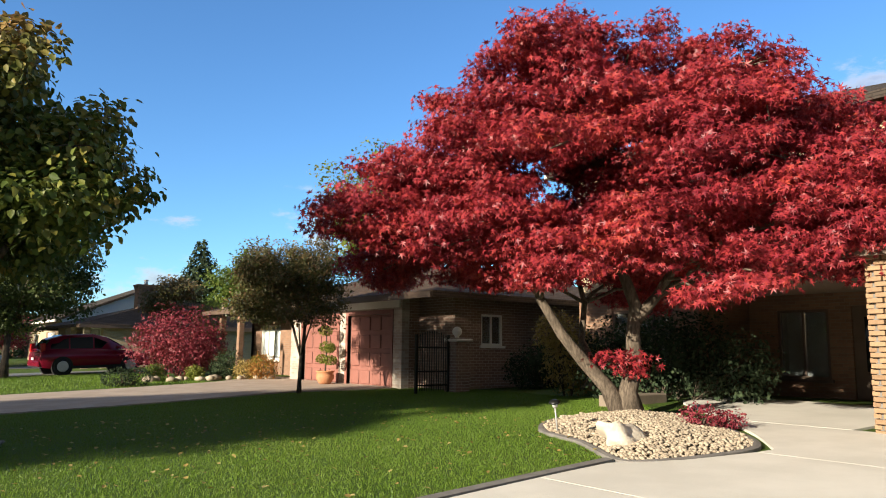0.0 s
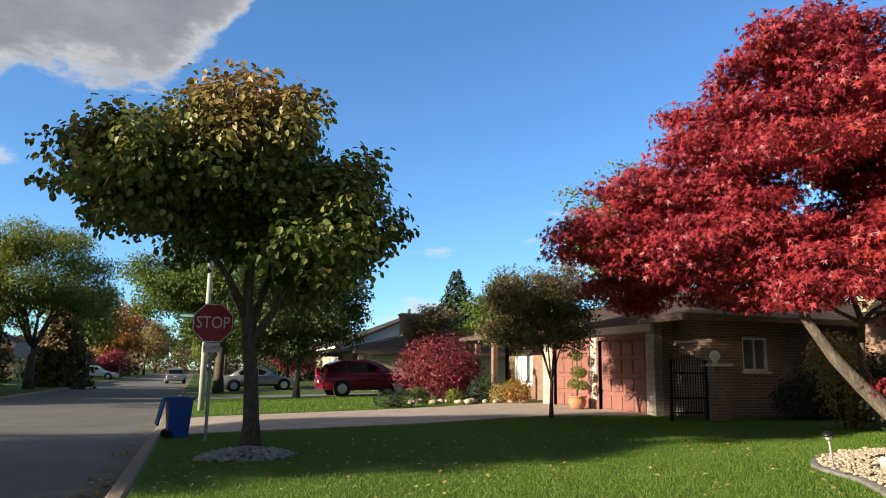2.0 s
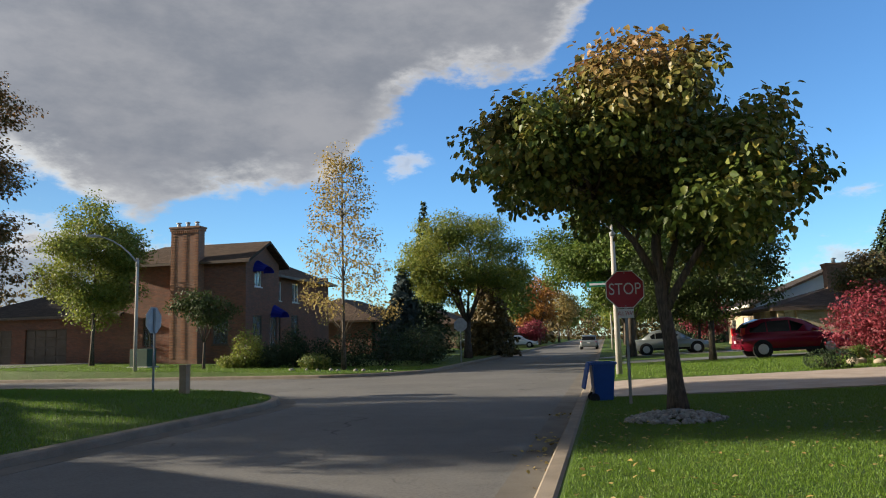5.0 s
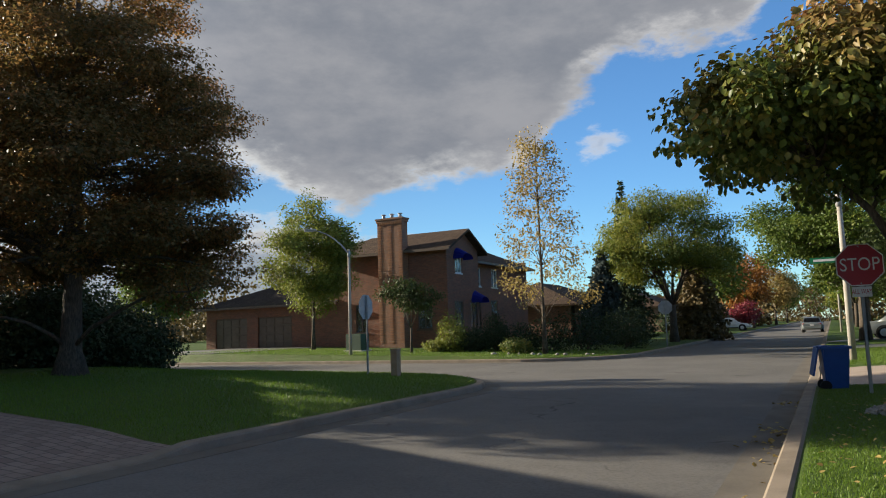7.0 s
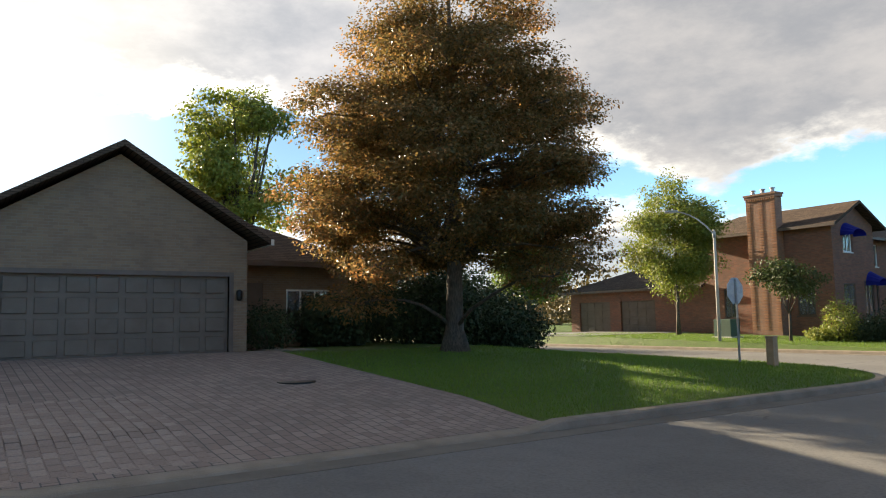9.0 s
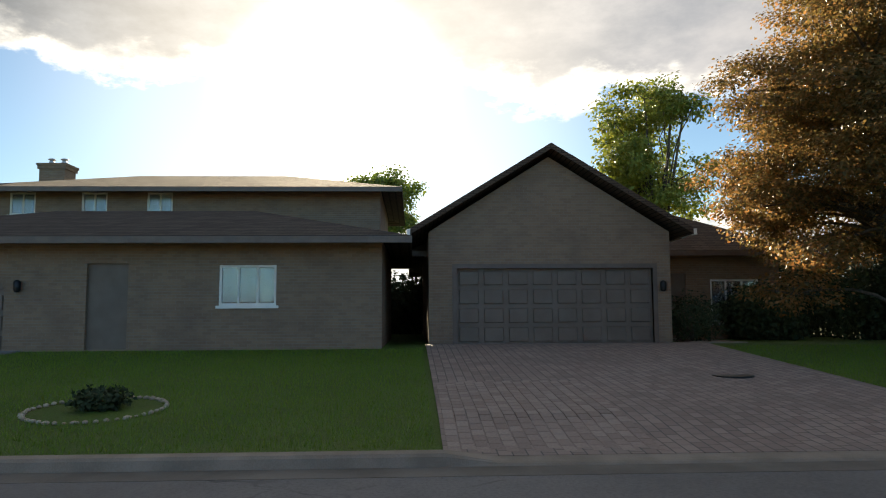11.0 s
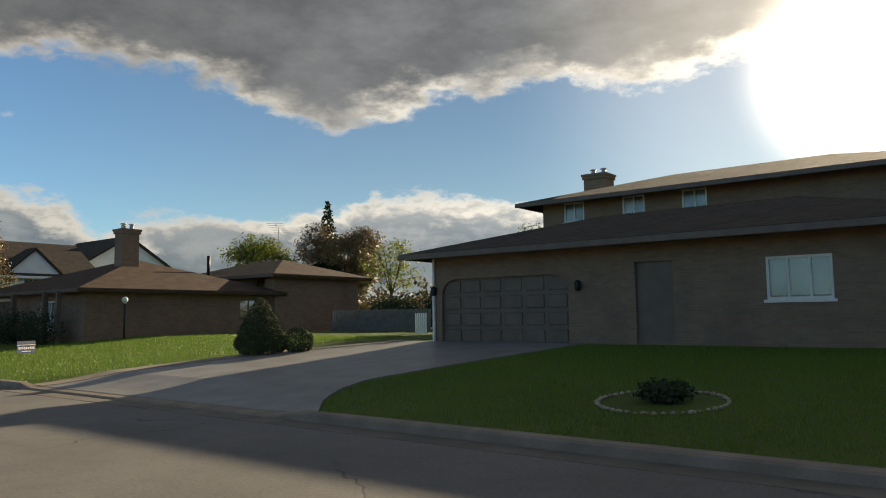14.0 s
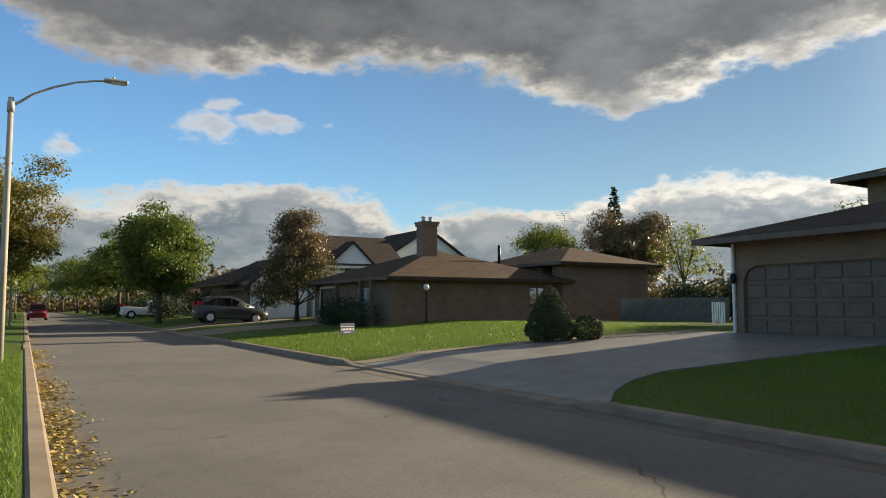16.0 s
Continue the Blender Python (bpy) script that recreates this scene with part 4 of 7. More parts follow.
                    if j:
                        m = m @ Matrix.Diagonal((0.5, 1, 1, 1))
                    else:
                        m = m @ Matrix.Diagonal((0.55, 1, 1, 1))
                b.parent, b.matrix_basis = pier, m


def house_corner():
    """North-west corner: red brick, two storeys, a ribbed chimney and blue awnings."""
    h = thing("corner_house", "two-storey red brick house with tall chimney and blue awnings", "house")
    z0, e = 0.3, 6.5
    wall(h, "x", 38.5, -29.5, -20.5, z0, e, BRICK_RED, [(-27.2, -26.3, 1.4, 3.2), (-22.6, -21.6, 1.5, 3.0)])
    window(h, "x", 38.5, -27.2, -26.3, 1.4, 3.2, -1, BROWN_TRIM, 1)
    window(h, "x", 38.5, -22.6, -21.6, 1.5, 3.0, -1, BROWN_TRIM, 1)
    wall(h, "y", -20.5, 38.75, 42.9, z0, e, BRICK_RED, [(39.6, 40.5, 4.9, 6.0), (39.4, 40.6, 1.2, 3.2), (41.6, 42.6, 1.0, 3.4)], -0.25)
    gable(h, "y", -20.5, 38.5, 42.9, e, 0.5, BRICK_RED, -0.25)
    window(h, "y", -20.5, 39.6, 40.5, 4.9, 6.0, 1, SIDING, 1, True)
    window(h, "y", -20.5, 39.4, 40.6, 1.2, 3.2, 1, BROWN_TRIM, 1)
    window(h, "y", -20.5, 41.6, 42.6, 1.0, 3.4, 1, BROWN_TRIM, 1)
    wall(h, "y", -29.5, 38.75, 54, z0, e, BRICK_RED)
    wall(h, "x", 54, -29.25, -21.5, z0, e, BRICK_RED, thick=-0.25)
    wall(h, "y", -21.5, 42.9, 53.75, z0, 6.0, BRICK_RED, [(44.2, 45.3, 1.2, 3.4), (47, 48.2, 1.2, 3.4), (44.4, 45.4, 4.3, 5.6), (47.2, 48.2, 4.3, 5.6)], -0.25)
    for a in (44.4, 47.2):
        window(h, "y", -21.5, a, a + 1.0, 4.3, 5.6, 1, TRIM, 1, True)
    for a in (44.2, 47.0):
        window(h, "y", -21.5, a, a + 1.1, 1.2, 3.4, 1, BROWN_TRIM, 1)
    roof(h, -29.5, -20.5, 38.5, 42.9, e, 0.5, SHINGLE, 0.5, "x", (True, False))
    roof(h, -29.5, -21.5, 43.0, 54, 6.1, 0.48, SHINGLE, 0.5, "y", (True, True))
    ch = chimney(h, -24.98, -23.18, 37.85, 38.49, 0.3, 8.45, BRICK_ORANGE, 3)
    # toothed brick ribs up the chimney's face, and a dentil band under its cap, in the sunlit brick colour
    for k in range(46):
        for x in (-24.84, -24.08, -23.32):
            part("rib_brick", box(x - 0.13, x + 0.13, 37.826, 37.849, 0.75 + k * 0.158, 0.83 + k * 0.158, bevel=0.005), BRICK_RIB_LIT, ch)
    for k in range(13):
        part("dentil_brick", box(-24.95 + k * 0.14, -24.88 + k * 0.14, 37.79, 37.849, 8.06, 8.18), BRICK_RIB_LIT, ch)
    for y0, y1, z, w in ((39.35, 40.75, 5.95, 0.75), (41.75, 42.95, 3.3, 0.8)):
        bm = bmesh.new()
        rows = []
        for k in range(9):
            a = math.pi * k / 8
            rows.append([bm.verts.new((-20.49 + d * 0.7, (y0 + y1) / 2 - math.cos(a) * (y1 - y0) / 2, z - 0.2 + math.sin(a) * w * (1 - 0.55 * d))) for d in (0.0, 1.0)])
        for a, b in zip(rows, rows[1:]):
            bm.faces.new((a[0], a[1], b[1], b[0]))
        bmesh.ops.solidify(bm, geom=bm.faces[:], thickness=0.03)
        part("awning", bm, AWNING, h, "blue domed canvas awning")
    # the low garage wing
    wall(h, "x", 38.7, -40.5, -29.5, z0, 3.6, BRICK_RED, [(-39.6, -36.6, z0, 2.7), (-35.6, -32.6, z0, 2.7)])
    for a in (-39.6, -35.6):
        garage_door(h, "x", 38.7, a, a + 3.0, 0.45, 2.7, -1, DOOR_BROWN, 4, 4)
    wall(h, "y", -40.5, 38.95, 46, z0, 3.6, BRICK_RED)
    roof(h, -40.5, -29.0, 38.7, 46, 3.6, 0.4, SHINGLE_DARK, 0.5, "x", (True, False))


def house_gable():
    """West side, straight across: a front garage under a steep gable."""
    h = thing("gabled_house", "brown brick house with a steep garage gable in shadow", "house")
    z0 = 0.5
    wall(h, "y", -20.0, 0.0, 6.65, z0, 3.85, BRICK_TAN, [(0.76, 6.15, z0, 2.85)], -0.25)
    gable(h, "y", -20.0, 0.0, 6.65, 3.85, 0.63, BRICK_TAN, -0.25)
    garage_door(h, "y", -20.0, 0.76, 6.15, 0.8, 2.85, 1, DOOR_BROWN, 8, 4, BROWN_TRIM)
    wall(h, "x", 0.0, -34, -20.25, z0, 3.85, BRICK_TAN)
    wall(h, "x", 6.65, -23.5, -20.25, z0, 3.85, BRICK_TAN, thick=-0.25)
    wall(h, "y", -23.5, 6.65, 11.5, z0, 3.7, BRICK_TAN, [(7.4, 8.4, z0, 2.9), (9.2, 10.8, 1.3, 2.7)], -0.25)
    window(h, "y", -23.5, 9.2, 10.8, 1.3, 2.7, 1, TRIM, 2)
    part("front_door", box(-23.62, -23.56, 7.4, 8.4, 0.8, 2.9), DOOR_BROWN, h)
    wall(h, "x", 11.5, -34, -23.75, z0, 3.7, BRICK_TAN, thick=-0.25)
    wall(h, "y", -34, 0.25, 11.25, z0, 3.7, BRICK_TAN)
    roof(h, -30, -20.0, 0.0, 6.65, 4.05, 0.61, SHINGLE, 0.5, "x", (True, False), TRIM)
    roof(h, -34, -23.5, 0.0, 11.5, 3.75, 0.5, SHINGLE, 0.6, "y", (True, True))
    part("wall_lamp", lathe(bmesh.new(), [(0.05, 2.2), (0.08, 2.25), (0.09, 2.45), (0.03, 2.5)], 10, (-19.88, 6.4)), IRON, h)


def house_opposite():
    """West side, to the south: long low front with a set-back upper storey."""
    h = thing("opposite_house", "tan brick split-level house with arched double garage, backlit", "house")
    z0, e = 0.4, 3.5
    wall(h, "y", -18.4, -15.1, -1.2, z0, e, BRICK_TAN, [(-14.75, -10.35, z0, 2.7), (-5.2, -3.8, 1.85, 2.85), (-8.4, -7.4, 0.8, 2.9)], -0.25)
    garage_door(h, "y", -18.4, -14.75, -10.35, 0.72, 2.7, 1, DOOR_BROWN, 6, 4)
    for s, a in ((1, -14.75), (-1, -10.35)):          # rounded upper corners of the garage opening
        bm = bmesh.new()
        prof = [(0, 0)] + [(0.55 - 0.55 * math.sin(t), 0.55 - 0.55 * math.cos(t)) for t in np.linspace(0, math.pi / 2, 7)]
        f = [[bm.verts.new((x, a + s * u, 2.7 - v)) for u, v in prof] for x in (-18.398, -18.5)]
        bm.faces.new(f[0])
        bm.faces.new(f[1])
        for i in range(len(prof)):
            j = (i + 1) % len(prof)
            bm.faces.new((f[0][i], f[0][j], f[1][j], f[1][i]))
        part("arch_corner", bm, BRICK_TAN, h)
    window(h, "y", -18.4, -5.2, -3.8, 1.85, 2.85, 1, TRIM, 2, True)
    part("front_door", box(-18.56, -18.5, -8.4, -7.4, 0.75, 2.9), DOOR_BROWN, h)
    wall(h, "x", -15.1, -26.4, -18.65, z0, e, BRICK_TAN)
    wall(h, "x", -1.2, -26.4, -18.65, z0, e, BRICK_TAN, thick=-0.25)
    roof(h, -26.4, -18.4, -15.1, -1.2, 3.6, 0.27, SHINGLE_DARK, 0.75, "y", (True, True))
    w = [(-14.7, -13.8), (-12.2, -11.3), (-9.9, -9.0)]
    wall(h, "y", -26.4, -15.65, -1.6, z0, 6.25, BRICK_TAN, [(a, b, 5.23, 6.03) for a, b in w], -0.25)
    for a, b in w:
        window(h, "y", -26.4, a, b, 5.23, 6.03, 1, TRIM, 1, True)
    wall(h, "x", -15.65, -34.5, -26.65, z0, 6.25, BRICK_TAN)
    wall(h, "x", -1.6, -34.5, -26.65, z0, 6.25, BRICK_TAN, thick=-0.25)
    wall(h, "y", -34.5, -15.4, -1.85, z0, 6.25, BRICK_TAN)
    roof(h, -34.5, -26.4, -15.65, -1.6, 6.22, 0.27, SHINGLE_DARK, 0.8, "y", (True, True))
    chimney(h, -33.4, -32.35, -16.75, -15.66, 0.4, 8.35, BRICK_TAN, 2)
    for y in (-15.0, -10.0):
        part("wall_lamp", lathe(bmesh.new(), [(0.05, 2.2), (0.08, 2.25), (0.09, 2.45), (0.03, 2.5)], 10, (-18.3, y)), IRON, h)
    downpipe(h, -18.34, -15.02, 0.6, 3.35, TRIM)


def house_south():
    h = thing("south_house", "long brown brick bungalow beyond a sunlit lawn", "house")
    z0 = 0.4
    wall(h, "x", -33.0, -26.5, -16.2, z0, 3.1, BRICK_BROWN, [(-25.6, -24.4, 1.6, 2.6)], -0.25)
    window(h, "x", -33.0, -25.6, -24.4, 1.6, 2.6, 1, BROWN_TRIM, 1)
    wall(h, "x", -32.7, -33, -26.5, z0, 4.05, BRICK_BROWN, (), -0.25)
    wall(h, "y", -26.5, -42, -32.95, 3.0, 4.05, BRICK_BROWN, [(-34.6, -33.6, 3.3, 3.85)], -0.25)
    wall(h, "y", -33, -42, -32.95, z0, 4.05, BRICK_BROWN)
    wall(h, "y", -16.2, -44, -33.25, z0, 3.1, BRICK_BROWN, [(-43, -40.2, z0, 2.6), (-37.4, -35.8, 1.2, 2.5)], -0.25)
    garage_door(h, "y", -16.2, -43, -40.2, 0.65, 2.6, 1, DOOR_BROWN, 4, 4, TRIM)
    window(h, "y", -16.2, -37.4, -35.8, 1.2, 2.5, 1, TRIM, 2, True)
    roof(h, -26.5, -16.2, -44, -33.0, 3.1, 0.32, SHINGLE, 0.6, "y", (True, True))
    roof(h, -33, -26.5, -42, -32.7, 4.1, 0.3, SHINGLE, 0.6, "y", (True, True))
    for y in (-34.0, -35.3, -38.6):
        part("porch_column", box(-15.6, -15.4, y - 0.1, y + 0.1, 0.5, 2.9), BROWN_TRIM, h)
    part("vent_pipe", tube(bmesh.new(), [(-24.5, -36, 3.9), (-24.5, -36, 5.1)], 0.09, 8), IRON, h)
    chimney(h, -20.7, -19.8, -37.4, -36.6, 3.4, 6.3, BRICK_BROWN, 2)
    k = thing("white_gabled_house", "two-storey white sided house with steep gables behind", "house")
    wall(k, "x", -56, -35.2, -26.2, 0.4, 5.3, SIDING, (), -0.25)
    gable(k, "x", -56, -35.2, -26.2, 5.3, 0.64, SIDING, -0.25)
    wall(k, "y", -35.2, -64, -56.25, 0.4, 5.3, SIDING)
    roof(k, -35.2, -26.2, -64, -56, 5.3, 0.64, SHINGLE_DARK, 0.35, "y", (False, False), SIDING)
    wall(k, "x", -52, -26.2, -19.5, 0.4, 4.7, SIDING, [(-22.6, -21.4, 3.0, 4.4)], -0.25)
    window(k, "x", -52, -22.6, -21.4, 3.0, 4.4, 1, SIDING, 1)
    wall(k, "y", -19.5, -60, -52.25, 0.4, 4.7, SIDING, (), -0.25)
    wall(k, "y", -26.2, -56, -52.25, 0.4, 4.7, SIDING)
    gable(k, "y", -19.5, -60, -52, 4.7, 0.6, SIDING, -0.25)
    gable(k, "x", -51.9, -23.7, -20.3, 4.75, 0.95, SIDING, -0.2)
    roof(k, -26.2, -19.5, -60, -52, 4.7, 0.6, SHINGLE_DARK, 0.4, "x", (False, False), SIDING)
    roof(k, -23.7, -20.3, -55, -51.95, 4.75, 0.95, SHINGLE_DARK, 0.25, "y", (True, False), SIDING)
    f = thing("far_south_house", "brown house with a white garage gable far down the street", "house")
    wall(f, "x", -53.5, -19, -14.8, 0.4, 3.0, SIDING, [(-16.9, -15.2, 0.4, 2.7)], -0.25)
    garage_door(f, "x", -53.5, -16.9, -15.2, 0.6, 2.7, 1, DOOR_WHITE, 2, 4)
    gable(f, "x", -53.5, -18.0, -14.6, 3.0, 0.9, SIDING, -0.25)
    wall(f, "y", -14.6, -70, -53.75, 0.4, 3.4, BRICK_BROWN, (), -0.25)
    roof(f, -18.0, -14.6, -60, -53.5, 3.0, 0.9, SHINGLE_DARK, 0.3, "y", (False, False))
    roof(f, -24, -14.6, -72, -56, 3.5, 0.45, SHINGLE_DARK, 0.5, "y", (True, True))
    chimney(f, -20, -19.2, -60, -59.2, 4, 6.1, BRICK_BROWN, 1)
    for x, y, m in ((-16, -92, BRICK_BROWN), (-17, -118, BRICK_TAN), (13, -60, BRICK_BROWN), (13, -90, BRICK_RED), (12, -32, BRICK_TAN)):
        o = thing("distant_house", "low brick bungalow far along the street", "house", group="distant houses")
        w = 10 if x < 0 else -10
        xa, xb = sorted((x, x - w))
        wall(o, "y", x, y - 8, y + 8, 0.2, 3.1, m, [(y - 6, y - 3, 0.3, 2.6), (y + 2, y + 4, 1.2, 2.4)], -0.25 if x < 0 else 0.25)
        garage_door(o, "y", x, y - 6, y - 3, 0.4, 2.6, 1 if x < 0 else -1, DOOR_WHITE, 4, 4)
        window(o, "y", x, y + 2, y + 4, 1.2, 2.4, 1 if x < 0 else -1, TRIM, 1)
        wall(o, "x", y + 8, xa, xb, 0.2, 3.1, m, (), -0.25)
        wall(o, "x", y - 8, xa, xb, 0.2, 3.1, m)
        roof(o, xa, xb, y - 8, y + 8, 3.1, 0.4, SHINGLE, 0.5, "y", (True, True))


def houses_north():
    h = thing("beige_house", "beige brick house with columns and a low brown roof", "house")
    z0 = 0.3
    wall(h, "y", 9.6, 41.0, 52, z0, 2.7, BRICK_BUFF, [(41.6, 44.2, z0, 2.45), (46, 47.2, z0, 2.5), (48.5, 50.5, 1.2, 2.4)])
    garage_door(h, "y", 9.6, 41.6, 44.2, 0.45, 2.45, -1, BLIND, 4, 4, TRIM)
    window(h, "y", 9.6, 48.5, 50.5, 1.2, 2.4, -1, TRIM, 2)
    wall(h, "x", 41.0, 9.85, 22, z0, 2.7, BRICK_BUFF, [(12, 13.2, 1.3, 2.3)])
    window(h, "x", 41.0, 12, 13.2, 1.3, 2.3, -1, TRIM, 1)
    for y in (41.3, 44.5, 45.6, 47.6):
        part("porch_column", box(8.7, 9.0, y - 0.15, y + 0.15, 0.3, 2.6), BRICK_BUFF, h)
    roof(h, 8.8, 22, 41.0, 52, 2.75, 0.28, SHINGLE, 0.5, "x", (True, True), BROWN_TRIM)
    chimney(h, 12.2, 13.2, 44.6, 45.4, 3.2, 5.2, BRICK_BROWN, 1)
    k = thing("white_end_house", "white sided house end with a grey roof", "house")
    wall(k, "x", 54, 10, 22, 0.3, 3.4, SIDING, ())
    wall(k, "y", 10, 54.25, 66, 0.3, 3.4, BRICK_BUFF, [(56, 59, 0.3, 2.5), (62, 64, 1.2, 2.4)])
    garage_door(k, "y", 10, 56, 59, 0.4, 2.5, -1, DOOR_WHITE, 4, 4)
    window(k, "y", 10, 62, 64, 1.2, 2.4, -1, TRIM, 1)
    gable(k, "x", 54, 10, 22, 3.4, 0.42, SIDING)
    roof(k, 10, 22, 54, 66, 3.4, 0.42, SHINGLE_DARK, 0.4, "y", (False, True), TRIM)
    for x, y, m in ((-19, 66, BRICK_RED), (-17, 92, BRICK_BROWN), (-17, 118, BRICK_RED), (11, 84, BRICK_RED), (11, 110, BRICK_BROWN), (11, 136, BRICK_TAN), (-17, 144, BRICK_TAN)):
        o = thing("distant_house", "low brick bungalow far along the street", "house", group="distant houses")
        xa, xb = sorted((x, x - 10 if x < 0 else x + 10))
        s = 1 if x < 0 else -1
        wall(o, "y", x, y - 8, y + 8, 0.2, 3.3, m, [(y - 6, y - 3, 0.3, 2.6), (y + 2, y + 4, 1.2, 2.4)], -0.25 * s)
        garage_door(o, "y", x, y - 6, y - 3, 0.4, 2.6, s, DOOR_WHITE, 4, 4)
        window(o, "y", x, y + 2, y + 4, 1.2, 2.4, s, TRIM, 1)
        wall(o, "x", y + 8, xa, xb, 0.2, 3.3, m, (), -0.25)
        wall(o, "x", y - 8, xa, xb, 0.2, 3.3, m)
        roof(o, xa, xb, y - 8, y + 8, 3.3, 0.4, SHINGLE, 0.5, "y", (True, True))


house_neighbour()
house_home()
house_corner()
house_gable()
house_opposite()
house_south()
houses_north()


# ---- trees and plants ----
STAR, STAR_F = [], []
for _a, _l in ((-112, 0.6), (-55, 0.88), (0, 1.0), (55, 0.88), (112, 0.6)):
    _i, _s, _c = len(STAR), math.sin(radians(_a)), math.cos(radians(_a))
    for _u, _v in ((-0.15, 0.02), (0.0, _l), (0.15, 0.02)):
        STAR.append((_u * _c + _v * _s, _v * _c - _u * _s, -0.14 * _v * _v))
    STAR_F.append((_i, _i + 1, _i + 2))
HEART = [(0, 0, 0), (-0.42, 0.3, 0.1), (-0.34, 0.75, 0.06), (0, 1.15, -0.12), (0.34, 0.75, 0.06), (0.42, 0.3, 0.1)]
HEART_F = [(0, 1, 2, 3), (0, 3, 4, 5)]
OVAL = [(0, 0, 0), (-0.32, 0.5, 0.08), (0, 1.0, -0.05), (0.32, 0.5, 0.08)]
OVAL_F = [(0, 1, 2, 3)]
NEEDLE = [(0, 0, 0), (-0.12, 0.5, 0.0), (0, 1.0, 0), (0.12, 0.5, 0.04)]


def leaves(name, centres, outward, size, shape, faces, mat, parent, rng, droop=0.35, flat_up=0.5, spread=0.3, label=""):
    """Scatters leaves of one shape at the centres, facing roughly outwards and up, their tips hanging."""
    n = len(centres)
    nor = outward * 0.7 + np.array([0, 0, flat_up]) + rng.normal(0, 0.55, (n, 3))
    nor /= np.linalg.norm(nor, axis=1)[:, None] + 1e-9
    tip = outward * 0.5 + rng.normal(0, 0.6, (n, 3)) - np.array([0, 0, droop])
    tip -= nor * (tip * nor).sum(1)[:, None]
    tip /= np.linalg.norm(tip, axis=1)[:, None] + 1e-9
    side = np.cross(tip, nor)
    s = size * rng.uniform(1 - spread, 1 + spread, n)
    t = np.array(shape)
    v = centres[:, None, :] + s[:, None, None] * (side[:, None, :] * t[None, :, 0:1] + tip[:, None, :] * t[None, :, 1:2] + nor[:, None, :] * t[None, :, 2:3])
    f = np.array(faces)[None, :, :] + (np.arange(n) * len(t))[:, None, None]
    ob = from_arrays(name, v.reshape(-1, 3), f.reshape(-1, f.shape[2]), mat, parent)
    if label:
        ob["label"] = label
    return ob


def clumps_of(lobes, per, rng):
    """Clump centres near the skin of each lobe (x, y, z, r, rz), with the way outwards."""
    out = []
    for x, y, z, r, rz in lobes:
        k = max(3, int(per * r * r))
        d = rng.normal(0, 1, (k, 3))
        d /= np.linalg.norm(d, axis=1)[:, None]
        rad = rng.uniform(0.45, 1.0, k) ** 0.6
        out.append(np.c_[x + d[:, 0] * r * rad, y + d[:, 1] * r * rad, z + d[:, 2] * rz * rad, d])
    return np.concatenate(out)


def fill(clumps, per, size, rng, squash=0.6):
    """Leaf places round the clumps."""
    n = len(clumps)
    g = np.clip(rng.normal(0, 1, (n, per, 3)), -1.7, 1.7) * np.array([size, size, size * squash])
    c = clumps[:, None, :3] + g
    o = clumps[:, None, 3:] * 0.6 + g / (size * 2)
    o = o / (np.linalg.norm(o, axis=2)[:, :, None] + 1e-9)
    return c.reshape(-1, 3), o.reshape(-1, 3)


def bend(a, b, rng, sag=0.12, n=5):
    """A crooked line from a to b."""
    a, b = Vector(a), Vector(b)
    ln = (b - a).length
    pts = []
    for k in range(n + 1):
        t = k / n
        w = math.sin(t * math.pi) * ln
        pts.append(a.lerp(b, t) + Vector((rng.normal(0, 0.05) * w, rng.normal(0, 0.05) * w, sag * w)))
    return pts


def tree(name, label, base, stems, lobes, bark, leaf, rng_seed, per=26, leaf_n=40, clump=0.28, size=0.09, shape=OVAL, faces=OVAL_F, squash=0.6, droop=0.35,
         twig=0.012, limb=0.05, group="", category="tree", flat_up=0.5, keep=1.0, dense=1.7):
    """A tree: crooked tapered stems (lists of points and radii), limbs to every lobe, twigs to the leaf clumps, and a crown of single leaves."""
    rng = np.random.default_rng(rng_seed)
    t = thing(name, label, category, pose(*base), group)
    lobes = np.array(lobes, float)
    bm = bmesh.new()
    joints = []
    for pts, r0, r1 in stems:
        n = len(pts)
        rad = [r0 + (r1 - r0) * (k / (n - 1)) ** 0.8 for k in range(n)]
        if pts[0][2] < 0.05:
            rad[0] *= 1.35
        tube(bm, pts, rad, 10)
        joints += [(Vector(p), r) for p, r in zip(pts, rad)][1:]
    part("trunk", bm, bark, t)
    bm = bmesh.new()
    heart = []
    for x, y, z, r, rz in lobes:
        c = Vector((x, y, z - rz * 0.25))
        j, jr = min(joints, key=lambda q: (q[0] - c).length + (4 if q[0].z > c.z + 0.3 else 0))
        line = bend(j, c, rng)
        w = min(limb * (0.6 + 0.4 * r), jr * 0.8)
        tube(bm, line, [w * (1 - 0.65 * k / 5) for k in range(6)], 6)
        heart.append(line)
    part("branchwork", bm, bark, t)
    cl = clumps_of(lobes, per, rng)
    if keep < 1:
        cl = cl[rng.random(len(cl)) < keep]
    bm = bmesh.new()
    flat_pts = [p for line in heart for p in line[2:]]
    arr = np.array([tuple(p) for p in flat_pts])
    for c in cl[:260]:
        k = int(np.argmin(((arr - c[:3]) ** 2).sum(1) + (arr[:, 2] > c[2] + 0.2)))
        tube(bm, bend(flat_pts[k], c[:3], rng, 0.06, 3), [twig, twig * 0.8, twig * 0.6, twig * 0.35], 4, False)
    part("twigwork", bm, bark, t)["kind"] = "stuff"
    c, o = fill(cl, int(leaf_n * dense), clump, rng, squash)
